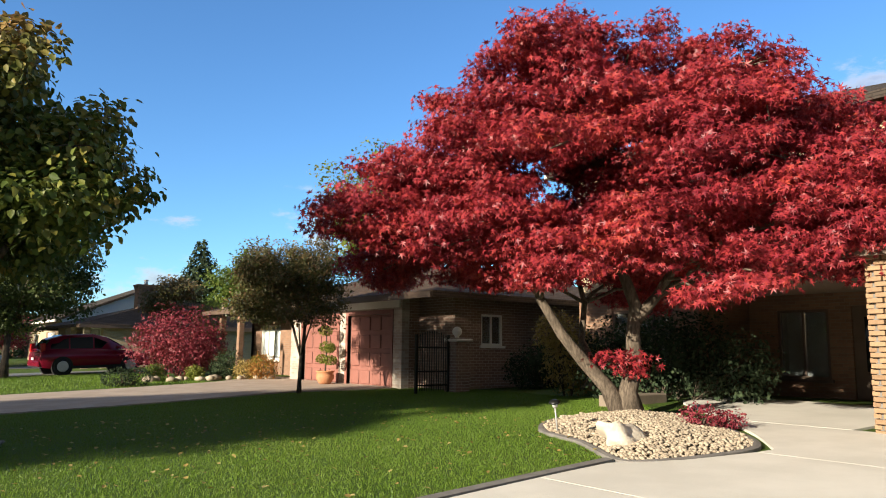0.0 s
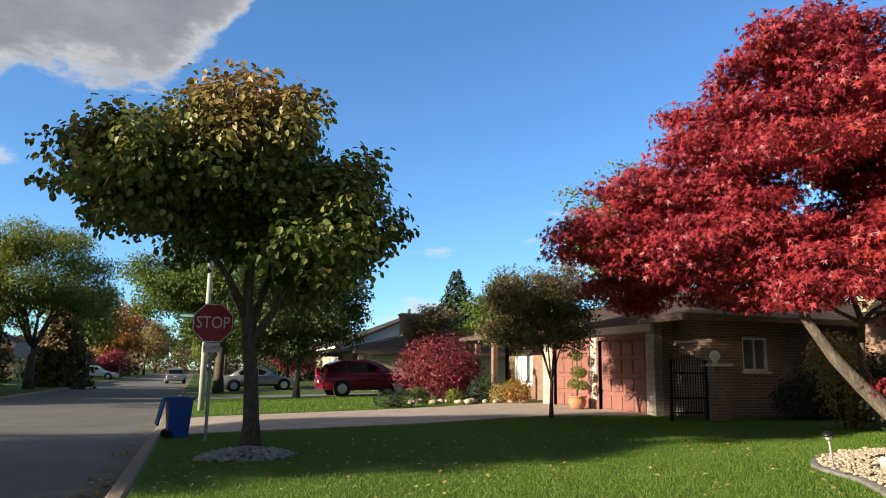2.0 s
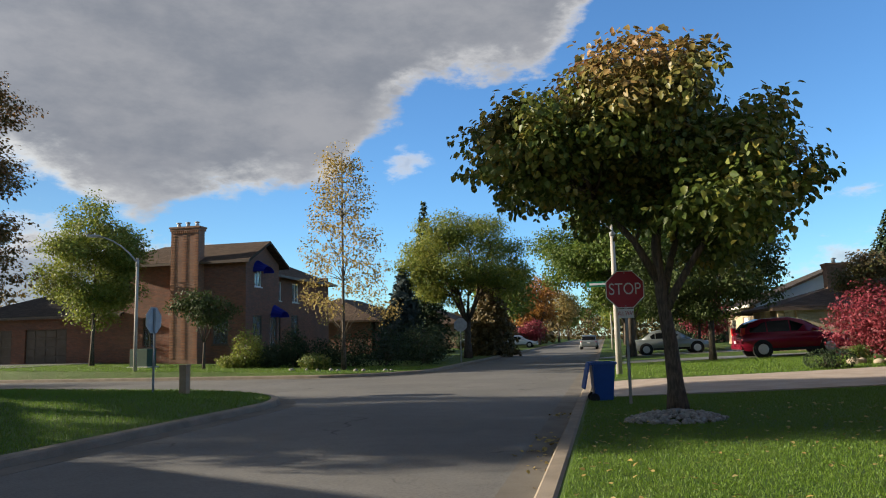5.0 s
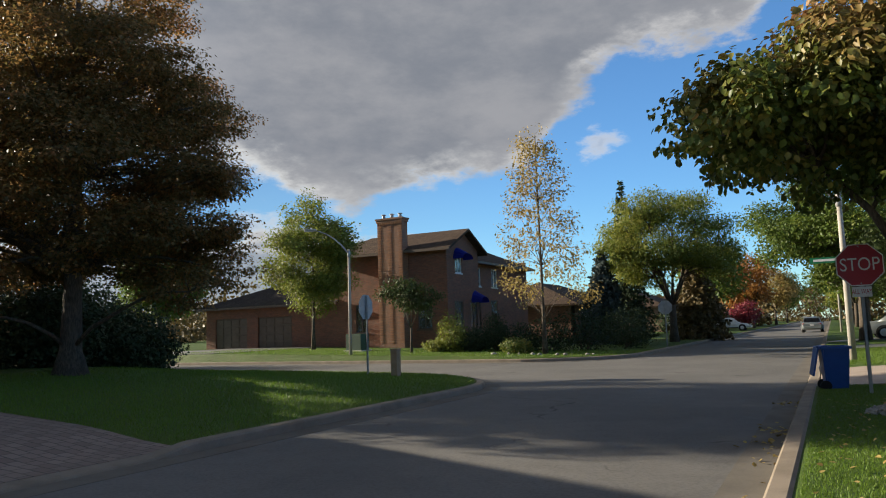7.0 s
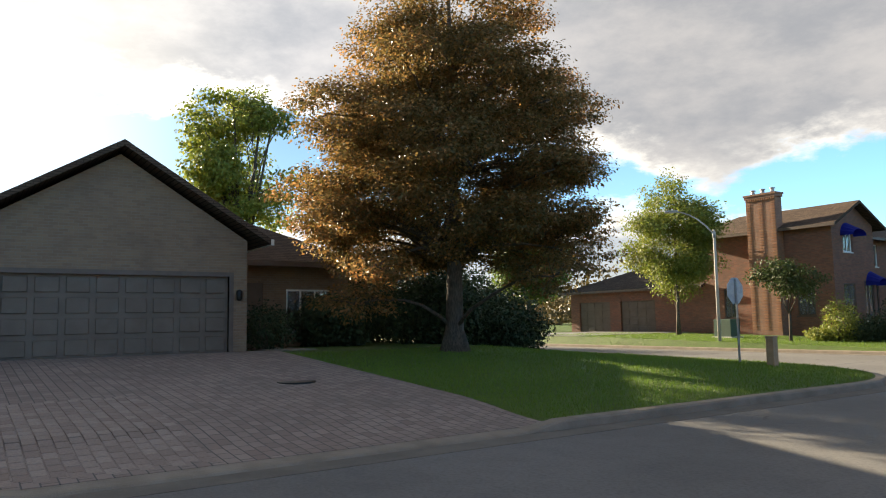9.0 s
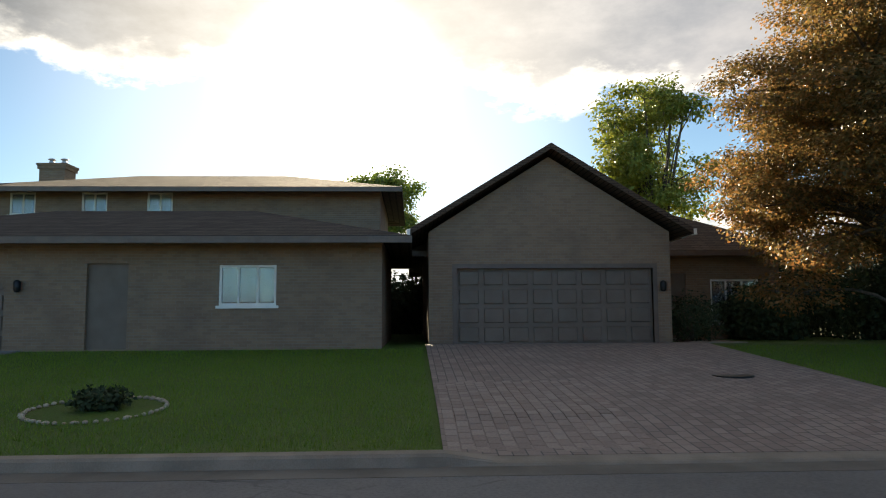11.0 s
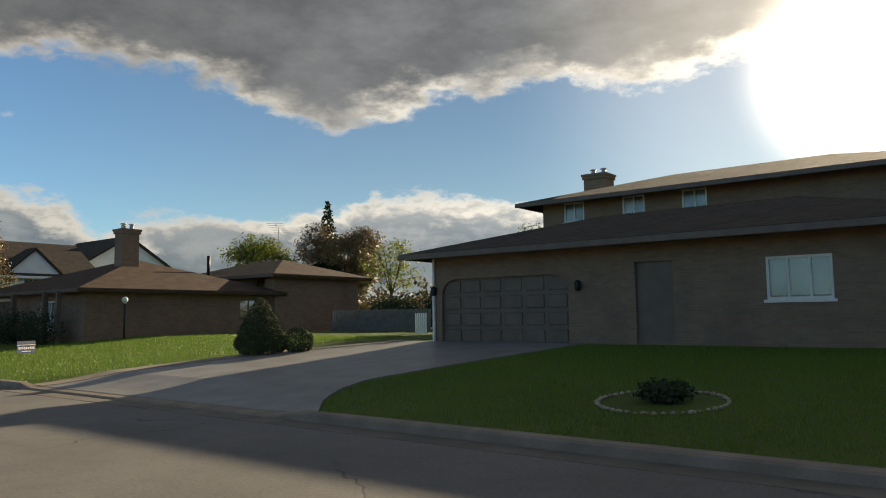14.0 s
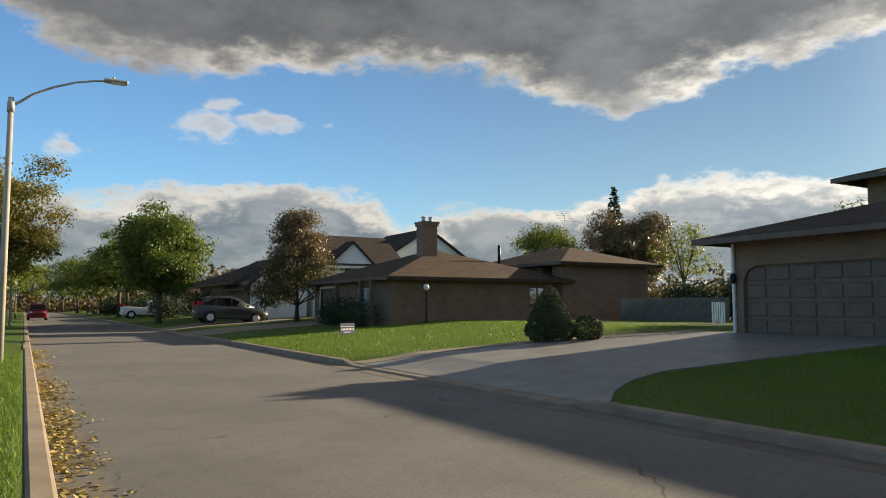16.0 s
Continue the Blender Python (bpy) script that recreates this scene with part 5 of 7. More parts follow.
    leaves("crown", c, o, size, shape, faces, leaf, t, rng, droop, flat_up)
    return t


def conifer(name, label, base, height, radius, leaf, seed, n=9000, size=0.22, low=0.06, group="", category="conifer", power=0.9):
    """Whorls of drooping boughs round a straight stem."""
    rng = np.random.default_rng(seed)
    t = thing(name, label, category, pose(*base), group)
    part("trunk", tube(bmesh.new(), [(0, 0, 0), (0, 0, height * 0.5), (0, 0, height * 0.97)], [height * 0.02, height * 0.012, 0.01], 8), BARK_DARK, t)
    boughs = []
    z = height * low
    while z < height * 0.98:
        r = radius * (1 - z / height) ** power + 0.05
        k = max(5, int(9 * r / radius) + 4)
        a0 = rng.uniform(0, 6.28)
        for j in range(k):
            boughs.append((a0 + j * 6.283 / k + rng.normal(0, 0.15), z + rng.normal(0, 0.06), r * rng.uniform(0.72, 1.12)))
        z += height * 0.034
    b = np.array(boughs)
    w = b[:, 2] + 0.15
    idx = rng.choice(len(b), n, p=w / w.sum())
    q = rng.uniform(0.1, 1.0, n) ** 0.7
    bb = b[idx]
    r = bb[:, 2] * q
    off = rng.normal(0, 0.16, n) * bb[:, 2] * (1.1 - q)
    c = np.c_[np.cos(bb[:, 0]) * r - np.sin(bb[:, 0]) * off, np.sin(bb[:, 0]) * r + np.cos(bb[:, 0]) * off, bb[:, 1] - 0.28 * r * q + rng.normal(0, 0.03 * radius, n)]
    o = np.c_[np.cos(bb[:, 0]), np.sin(bb[:, 0]), np.full(n, -0.15)]
    leaves("foliage", c, o, size * 1.15, NEEDLE if size < 0.2 else OVAL, OVAL_F, leaf, t, rng, 0.15, 0.7)
    return t


def shrub(name, label, base, blobs, leaf, seed, n=2500, size=0.07, clipped=False, shape=OVAL, faces=OVAL_F, group="", category="shrub"):
    """A bush from blobs (x, y, z, r, rz): a twiggy heart under a skin of leaves; clipped ones are dense and smooth."""
    rng = np.random.default_rng(seed)
    t = thing(name, label, category, pose(*base), group)
    bm = bmesh.new()
    pts, out = [], []
    tot = sum(r * r for _, _, _, r, _ in blobs)
    for x, y, z, r, rz in blobs:
        for k in range(6):
            d = rng.normal(0, 1, 3)
            d[2] = abs(d[2])
            d /= np.linalg.norm(d)
            tube(bm, bend((x * 0.4, y * 0.4, 0), (x + d[0] * r * 0.8, y + d[1] * r * 0.8, z + d[2] * rz * 0.8), rng, 0.03, 3), [0.02, 0.016, 0.01, 0.005], 4, False)
        k = int(n * r * r / tot)
        d = rng.normal(0, 1, (k, 3))
        d /= np.linalg.norm(d, axis=1)[:, None]
        s = rng.uniform(0.9, 1.0, k) if clipped else rng.uniform(0.5, 1.12, k)
        lump_ = 1 + (0 if clipped else 0.16) * np.sin(d[:, 0] * 7 + seed) * np.cos(d[:, 1] * 6 + d[:, 2] * 5)
        pts.append(np.c_[x + d[:, 0] * r * s * lump_, y + d[:, 1] * r * s * lump_, np.maximum(0.02, z + d[:, 2] * rz * s * lump_)])
        out.append(d)
    part("stems", bm, BARK_DARK, t)
    leaves("foliage", np.concatenate(pts), np.concatenate(out), size, shape, faces, leaf, t, rng, 0.2, 0.3)
    return t


def seen_lobes(rows, az, depth_seed, spread=0.8):
    """Lobes given across the view and up: (u to the right, z, r, rz, depth away from the camera)."""
    a = radians(az)
    rng = np.random.default_rng(depth_seed)
    out = []
    for u, z, r, rz, d in rows:
        d = d + rng.normal(0, spread * 0.3)
        out.append((u * math.cos(a) - d * math.sin(a), u * math.sin(a) + d * math.cos(a), z, r, rz))
    return out


def crown_pads(top, low, depth, n, seed, r, rz, gap, az):
    """Flat leaf pads filling a crown between its upper and lower outline (across the view, height); thick in the middle, domed front and back."""
    rng = np.random.default_rng(seed)
    hi, lo = lerp(top), lerp(low)
    a0, a1 = top[0][0], top[-1][0]
    a = radians(az)
    pads = []
    for _ in range(n * 60):
        if len(pads) == n:
            break
        u = rng.uniform(a0 + r * 1.4, a1 - r * 1.4)
        s = depth * math.sqrt(max(0.05, 1 - ((2 * u - a0 - a1) / (a1 - a0)) ** 2))
        d = rng.uniform(-s, s)
        zt, zb = min(hi(u - r * 0.5), hi(u), hi(u + r * 0.5)) - rz * 1.2, lo(u) + rz * 0.8
        zt = zb + (zt - zb) * math.sqrt(max(0.0, 1 - 0.55 * (d / (depth + 0.2)) ** 2)) if zt > zb else (zt + zb) / 2
        z = min(zt, zb) + abs(zt - zb) * rng.uniform(0, 1) ** 0.75
        k = rng.uniform(0.75, 1.2)
        if zt - zb < 0.3:
            k *= 0.75
        if all((u - p) ** 2 + (d - q) ** 2 + ((z - w) * 1.7) ** 2 > gap * gap for p, q, w in [t[:3] for t in pads]):
            pads.append((u, d, z, r * k, rz * k))
    return [(u * math.cos(a) - d * math.sin(a), u * math.sin(a) + d * math.cos(a), z, p, q) for u, d, z, p, q in pads]


def red_maple():
    az = -52
    top = [(-5.75, 2.7), (-4.9, 3.8), (-4.3, 4.9), (-3.5, 5.75), (-2.9, 6.5), (-2.4, 7.35), (-1.5, 7.3), (-0.4, 7.6), (0.6, 7.5), (1.4, 6.75), (2.2, 6.8), (2.8, 6.2), (3.2, 5.8), (4.1, 5.6), (4.9, 4.8), (5.9, 3.6)]
    low = [(-5.75, 2.3), (-4.5, 1.95), (-3.5, 2.2), (-2.5, 2.5), (-1.2, 2.25), (0.3, 2.1), (0.7, 1.8), (1.4, 1.8), (2.1, 2.1), (2.7, 2.4), (3.5, 2.15), (4.3, 2.3), (5.9, 2.6)]
    lobes = crown_pads(top, low, 2.5, 118, 3, 0.78, 0.4, 0.72, az)
    lobes += crown_pads([(-4.6, 3.4), (-2.5, 4.2), (0.3, 4.2), (3.0, 4.0), (4.8, 4.2)], [(-4.6, 1.8), (-2.5, 1.9), (0.3, 1.85), (3.0, 2.0), (4.8, 2.3)], 2.3, 48, 9, 0.7, 0.4, 0.6, az)
    lobes += seen_lobes([(1.0, 1.95, 0.5, 0.3, -2.0), (1.6, 2.0, 0.5, 0.3, -2.1), (3.2, 2.5, 0.7, 0.4, -1.9), (3.9, 2.7, 0.8, 0.45, -1.8), (3.8, 3.4, 0.8, 0.45, -1.6), (-0.1, 0.8, 0.28, 0.22, -0.35)], az, 4)

    def at(u, z, d=0.0):
        a = radians(az)
        return (u * math.cos(a) - d * math.sin(a), u * math.sin(a) + d * math.cos(a), z)
    stems = [([at(0.05, -0.1), at(0.0, 0.35), at(0.12, 0.8), at(0.1, 1.3), at(0.15, 1.8), at(-0.05, 2.4), at(-0.3, 3.2), at(-0.4, 4.3)], 0.19, 0.06),
             ([at(-0.08, -0.1), at(-0.35, 0.4), at(-0.75, 0.85, -0.1), at(-1.1, 1.3, -0.2), at(-1.45, 1.9, -0.3), at(-1.7, 2.6, -0.3), at(-2.1, 3.4, -0.2)], 0.16, 0.05),
             ([at(0.15, 1.55), at(0.5, 1.95, 0.1), at(0.85, 2.5, 0.1), at(1.3, 3.3), at(1.6, 4.2)], 0.11, 0.045),
             ([at(0.8, 2.4, 0.0), at(1.7, 2.9, -0.6), at(2.6, 3.1, -1.1), at(3.4, 3.3, -1.5)], 0.06, 0.03),
             ([at(-0.55, 0.7, 0.1), at(-0.8, 1.2, 0.5), at(-0.75, 1.9, 0.7), at(-0.95, 2.7, 0.9)], 0.08, 0.04)]
    tree("red_maple_tree", "crimson japanese maple with leaning grey stems in pebble bed", (10.3, 8.0, land(10.3, 8.0) + 0.12), stems, lobes, BARK_GREY, LEAF_MAPLE, 11,
         per=24, leaf_n=100, dense=1.0, clump=0.19, size=0.088, shape=STAR, faces=STAR_F, squash=0.38, droop=0.6, limb=0.05, category="maple tree")


def stop_tree():
    top = [(-3.4, 4.6), (-2.75, 5.5), (-2.1, 5.95), (-1.3, 6.35), (-0.35, 6.6), (0.5, 6.3), (1.1, 5.7), (1.8, 5.1), (2.2, 4.3), (2.55, 3.2)]
    low = [(-3.4, 4.3), (-2.7, 3.9), (-2.1, 3.5), (-1.5, 3.2), (-0.8, 3.3), (0.0, 2.9), (0.7, 2.55), (1.4, 2.4), (2.1, 2.3), (2.55, 2.8)]
    lobes = crown_pads(top, low, 2.3, 72, 5, 0.62, 0.46, 0.62, -4)
    stems = [([(0, 0, -0.1), (-0.02, 0, 0.5), (-0.06, 0.02, 1.2), (-0.16, 0, 2.0), (-0.2, 0, 2.8), (-0.1, 0.05, 3.8), (0, 0, 4.9)], 0.165, 0.05),
             ([(-0.1, 0, 1.75), (0.15, -0.05, 2.2), (0.6, -0.1, 2.9), (1.1, -0.1, 3.6)], 0.08, 0.04), ([(-0.15, 0, 1.9), (0.05, 0.25, 2.6), (0.35, 0.5, 3.5)], 0.08, 0.04),
             ([(-0.18, 0, 2.2), (-0.55, -0.1, 2.9), (-1.2, -0.1, 3.7)], 0.08, 0.04)]
    tree("boulevard_tree", "leafy green street tree turning brown on top", (0.93, 12.45, land(0.93, 12.45)), stems, lobes, BARK_DARK, LEAF_OAK, 21,
         per=30, leaf_n=62, dense=1.0, clump=0.19, size=0.1, shape=HEART, faces=HEART_F, squash=0.7, droop=0.9, limb=0.05)


def copper_beech():
    rng = np.random.default_rng(8)
    lobes = []
    for z, r in ((3.0, 4.5), (3.8, 4.9), (4.7, 5.0), (5.6, 4.85), (6.5, 4.55), (7.4, 4.1), (8.3, 3.5), (9.2, 2.8), (10.1, 2.0), (10.9, 1.2), (11.6, 0.4)):
        k = max(2, int(r * 3.6))
        for j in range(k):
            a = 6.283 * (j + rng.uniform(0, 0.8)) / k
            rr = r * rng.uniform(0.55, 0.84)
            lobes.append((math.cos(a) * rr, math.sin(a) * rr, z + rng.normal(0, 0.55) - 0.06 * rr, 0.52 + 0.11 * r, 0.5))
        if r > 2:
            for j in range(4):
                a = rng.uniform(0, 6.28)
                lobes.append((math.cos(a) * r * 0.35, math.sin(a) * r * 0.35, z, 0.95, 0.5))
    stems = [([(0, 0, -0.1), (0, 0, 0.6), (0.05, 0, 2.5), (0, 0.05, 5), (0, 0, 8), (0, 0, 11.2)], 0.36, 0.04)]
    tree("copper_beech_tree", "huge dense bronze-green beech shading a corner lawn", (-17.3, 11.75, land(-17.3, 11.75)), stems, lobes, BARK_DARK, LEAF_BEECH, 31,
         per=19, leaf_n=84, dense=1.0, clump=0.25, size=0.095, squash=0.34, droop=0.15, limb=0.06, category="beech tree", flat_up=1.0)


def dome(r, z0, z1, n, seed, lobe=0.9, flatten=0.6, fullness=(0.5, 0.95)):
    """Lobes over a rounded crown."""
    rng = np.random.default_rng(seed)
    out = []
    zc, hz = (z0 + z1) / 2, (z1 - z0) / 2
    for _ in range(n):
        d = rng.normal(0, 1, 3)
        d /= np.linalg.norm(d)
        k = rng.uniform(*fullness)
        out.append((d[0] * r * k, d[1] * r * k, zc + d[2] * hz * k, lobe * rng.uniform(0.7, 1.2), lobe * flatten * rng.uniform(0.8, 1.2)))
    return out


def straight(h, r, lean=0.0):
    return [([(0, 0, -0.1), (lean * 0.1, 0, h * 0.15), (lean * 0.4, 0.02, h * 0.4), (lean * 0.7, -0.02, h * 0.7), (lean, 0, h)], r, r * 0.2)]


def forked(h, fork, r, n, reach, seed):
    rng = np.random.default_rng(seed)
    s = [([(0, 0, -0.1), (0, 0, fork * 0.4), (0.02, 0, fork)], r, r * 0.8)]
    for k in range(n):
        a = 6.283 * (k + rng.uniform(0, 0.6)) / n
        s.append(([(0, 0, fork * 0.95), (math.cos(a) * reach * 0.3, math.sin(a) * reach * 0.3, fork + (h - fork) * 0.35), (math.cos(a) * reach * 0.75, math.sin(a) * reach * 0.75, h)], r * 0.5, r * 0.15))
    return s


def on(x, y, dz=0.0):
    return (x, y, land(x, y) + dz)


def other_trees():
    # callery pear on the neighbour's lawn
    pear = crown_pads([(-2.0, 3.1), (-1.7, 3.8), (-1.05, 4.35), (-0.5, 4.0), (0.05, 4.45), (0.8, 4.05), (1.2, 3.5), (1.5, 2.7)], [(-2.0, 2.4), (-1.4, 1.8), (-0.9, 1.65), (0.1, 1.5), (0.9, 1.5), (1.5, 2.0)], 1.5, 44, 2, 0.5, 0.42, 0.45, -27)
    tree("pear_tree", "young ornamental pear with bronze-tinted green leaves", on(8.91, 17.41), forked(3.4, 1.0, 0.055, 6, 0.9, 4), pear, BARK_DARK, LEAF_PEAR, 41, per=46, leaf_n=40, clump=0.15, size=0.075, limb=0.025, twig=0.007)
    tree("weeping_tree", "small weeping tree with brown hanging foliage", on(10.4, 32.4), straight(3.2, 0.08), dome(1.3, 2.2, 3.9, 14, 5, 0.55, 0.8), BARK_DARK, LEAF_PEAR, 42, per=36, leaf_n=30, clump=0.2, size=0.11, droop=1.4, limb=0.03)
    tree("young_linden_tree", "young upright green tree on the corner boulevard", on(-27.4, 34.4), straight(8.3, 0.12, 0.1), dome(2.4, 2.3, 8.6, 46, 6, 0.95, 0.8) + [(0, 0, 8.9, 0.7, 0.6)], BARK_GREY, LEAF_LIME, 43, per=17, leaf_n=34, clump=0.3, size=0.14, limb=0.035)
    tree("sparse_birch_tree", "slender half-bare tree with yellow leaves", on(-12.0, 31.7), straight(10.2, 0.11), [(math.cos(k * 2.4) * (1.9 - k * 0.05), math.sin(k * 2.4) * (1.9 - k * 0.05), 2.6 + k * 0.24, 0.62, 0.55) for k in range(31)] + [(0, 0, 10.1, 0.45, 0.6)],
         BARK_GREY, LEAF_YELLOW, 44, per=24, leaf_n=16, clump=0.26, size=0.13, limb=0.02, twig=0.008, keep=0.8)
    tree("honey_locust_tree", "spreading yellow-green honey locust with airy crown", on(-9.4, 48.8), forked(7.5, 2.4, 0.26, 6, 3.0, 7), dome(4.5, 3.6, 9.6, 64, 8, 1.1, 0.5, (0.55, 0.98)), BARK_DARK, LEAF_LIME, 45, per=12, leaf_n=36, clump=0.36, size=0.14, limb=0.05)
    tree("honey_locust_tree", "large green locust beside the street behind a lamp pole", on(1.2, 44.0), forked(7.5, 2.6, 0.27, 6, 3.0, 9), dome(4.9, 2.9, 9.2, 76, 10, 1.15, 0.5, (0.5, 0.98)), BARK_DARK, LEAF_GREEN, 46, per=12, leaf_n=36, clump=0.36, size=0.15, limb=0.05)
    tree("maple_tree", "shaded green street tree near a silver car", on(4.3, 33.5), forked(4.6, 1.7, 0.15, 5, 1.8, 11), dome(3.1, 1.8, 6.0, 46, 12, 0.95, 0.6), BARK_DARK, LEAF_SHADED, 47, per=14, leaf_n=28, clump=0.28, size=0.15, limb=0.04)
    tree("boulevard_ash_tree", "green boulevard tree among parked cars", on(5.8, 50.5), forked(4.4, 1.6, 0.12, 4, 1.5, 13), dome(2.4, 1.9, 4.9, 26, 14, 0.9, 0.6), BARK_DARK, LEAF_LIME, 48, per=10, leaf_n=24, clump=0.3, size=0.16)
    tree("backyard_willow_tree", "pale green tree rising behind the roofs", on(22.0, 34.5), forked(10, 4, 0.3, 5, 3, 15), dome(3.0, 4.5, 12.3, 44, 16, 1.1, 0.6), BARK_DARK, LEAF_LIME, 49, per=8, leaf_n=20, clump=0.4, size=0.2, keep=0.8)
    tree("backyard_ash_tree", "broad green tree behind the bungalow roof", on(22.5, 52), forked(6.5, 3, 0.25, 5, 2.5, 17), dome(3.4, 2.5, 8.2, 40, 18, 1.2, 0.6), BARK_DARK, LEAF_GREEN, 50, per=7, leaf_n=24, clump=0.42, size=0.22)
    tree("tall_poplar_tree", "tall sunlit tree behind the gabled roof", on(-40.0, 13.2), forked(12.5, 4, 0.3, 6, 2.4, 19), dome(3.2, 5.0, 14.8, 44, 20, 1.0, 0.6, (0.4, 1.0)), BARK_DARK, LEAF_LIME, 51, per=10, leaf_n=34, clump=0.36, size=0.22, limb=0.06)
    # Unseen tree behind the beech, added to shade the corner house's garage wing.
    for k, (x, y) in enumerate(((-46.0, 39.2),)):
        tree("added_shade_tree", "unseen green tree added to shade the garage wing", on(x, y), forked(6, 2.5, 0.25, 6, 2, 140 + k), dome(3.0, 2.0, 8.2, 40, 150 + k, 1.3, 0.6), BARK_DARK, LEAF_GREEN, 160 + k, per=8, leaf_n=20, clump=0.42, size=0.24)
    # The first three bushes are added to darken the gap between the houses.
    for k, (x, y, h) in enumerate(((-33.5, -0.7, 2.6), (-35.0, 0.4, 3.2), (-34.5, -2.0, 3.0), (-33.6, -30.0, 2.2), (-35.2, -27.6, 2.6), (-36.6, -25.0, 2.8), (-37.6, -22.0, 3.0), (-34.6, -31.6, 2.0))):
        shrub("backyard_hedge", "dark hedge behind the gardens, partly added to darken gaps", on(x, y), [(0, 0, h * 0.45, 1.5, h * 0.52), (0.5, 0.9, h * 0.35, 1.2, h * 0.42)], LEAF_EVERGREEN, 170 + k, 3600, 0.2, group="backyard hedges", category="hedge")
    tree("backyard_maple_tree", "round-headed green tree behind the garage roof", on(-35.0, -19.7), forked(4.6, 1.5, 0.16, 5, 1.5, 38), dome(2.5, 1.0, 5.5, 44, 39, 1.0, 0.65), BARK_DARK, LEAF_GREEN, 63, per=12, leaf_n=26, clump=0.3, size=0.16)
    tree("backyard_tree", "dark backlit tree behind the opposite house", on(-45.3, -2.6), forked(8, 3, 0.25, 5, 2, 21), dome(2.7, 4.0, 10.0, 34, 22, 1.0, 0.6), BARK_DARK, LEAF_GREEN, 52, per=10, leaf_n=34, clump=0.36, size=0.2)
    tree("round_maple_tree", "full rounded green maple down the street", on(-9.6, -60.3), forked(7, 2.2, 0.22, 6, 2.2, 23), dome(3.1, 1.9, 9.4, 56, 24, 1.1, 0.65), BARK_DARK, LEAF_GREEN, 53, per=12, leaf_n=28, clump=0.36, size=0.19)
    tree("bronze_maple_tree", "conical maple with reddish brown top", on(-15.6, -45.6), straight(6.6, 0.14), [(math.cos(k * 2.4) * (2.2 - k * 0.062), math.sin(k * 2.4) * (2.2 - k * 0.062), 1.5 + k * 0.165, 0.95, 0.6) for k in range(32)], BARK_DARK, LEAF_PEAR, 54, per=16, leaf_n=34, clump=0.26, size=0.15)
    tree("yellowing_locust_tree", "tall spreading locust with thin yellow-brown drooping crown", on(2.3, -60), forked(9, 3, 0.28, 6, 3.6, 36), dome(5.6, 2.0, 13.2, 84, 37, 1.2, 0.6, (0.35, 1.0)), BARK_DARK, LEAF_YELLOWING, 62, per=10, leaf_n=22, clump=0.42, size=0.2, droop=0.8)
    for k, (x, y, h, m) in enumerate(((-12.5, -78, 10.5, LEAF_GREEN), (-13, -110, 12, LEAF_GREEN), (-9, -205, 13, LEAF_GREEN), (-2, -222, 13, LEAF_LIME), (-4, -245, 14, LEAF_GREEN), (4, -200, 13, LEAF_GREEN), (2.6, -88, 13.5, LEAF_LIME), (4.5, -110, 12, LEAF_LIME), (3.5, -130, 12, LEAF_GREEN), (-10.5, -96, 9, LEAF_GREEN), (-11, -125, 10, LEAF_LIME), (-9.5, -155, 11, LEAF_GREEN), (3, -165, 12, LEAF_GREEN))):
        tree("avenue_tree", "tall street tree with thin yellowing crown far away", on(x, y), forked(h * 0.7, 3, 0.25, 5, 3, 60 + k), dome(4.6, 3.2, h, 44, 70 + k, 1.25, 0.55, (0.45, 1.0)), BARK_DARK, m, 80 + k, per=6, leaf_n=11, clump=0.45, size=0.35, group="avenue trees")
    for k, (x, y, h, m) in enumerate(((-10.5, 74, 9, LEAF_GREEN), (-9.5, 104, 10, LEAF_ORANGE), (-11.5, 112, 9, LEAF_ORANGE), (2.2, 66, 9, LEAF_GREEN), (2.0, 88, 9.5, LEAF_LIME), (2.4, 112, 10, LEAF_GREEN), (-9, 140, 10, LEAF_YELLOW), (2, 150, 10, LEAF_LIME), (-9, 176, 11, LEAF_GREEN), (3, 190, 11, LEAF_GREEN), (-4, 230, 12, LEAF_GREEN))):
        tree("avenue_tree", "autumn street tree far up the road", on(x, y), forked(h * 0.7, 2.5, 0.22, 5, 2.6, 90 + k), dome(3.9, 2.6, h, 40, 100 + k, 1.2, 0.55), BARK_DARK, m, 120 + k, per=6, leaf_n=11, clump=0.45, size=0.35, group="avenue trees")
    tree("red_street_tree", "small dark red tree far up the road", on(-9.4, 92), forked(2.6, 1.0, 0.1, 4, 1.0, 24), dome(1.4, 0.9, 3.2, 18, 25, 0.9, 0.6), BARK_DARK, LEAF_DARKRED, 55, per=8, leaf_n=18, clump=0.35, size=0.22)
    tree("red_street_tree", "small dark red tree beside a porch", on(7.0, 56), forked(2.6, 1.0, 0.08, 4, 1.2, 26), dome(1.5, 0.9, 3.2, 16, 27, 0.8, 0.6), BARK_DARK, LEAF_DARKRED, 56, per=10, leaf_n=20, clump=0.3, size=0.16)
    tree("backyard_maple_tree", "dark backlit tree behind the south bungalow", on(-47, -48.3), forked(7, 2.5, 0.25, 5, 2, 28), dome(3.6, 2.0, 9.3, 44, 29, 1.2, 0.6), BARK_DARK, LEAF_PEAR, 57, per=12, leaf_n=24, clump=0.4, size=0.2)
    tree("backyard_apple_tree", "yellow-green tree over the bungalow roof", on(-37.4, -48.3), forked(6, 2.5, 0.2, 5, 1.8, 30), dome(2.6, 3.0, 7.6, 30, 31, 1.0, 0.6), BARK_DARK, LEAF_LIME, 58, per=8, leaf_n=24, clump=0.36, size=0.2)
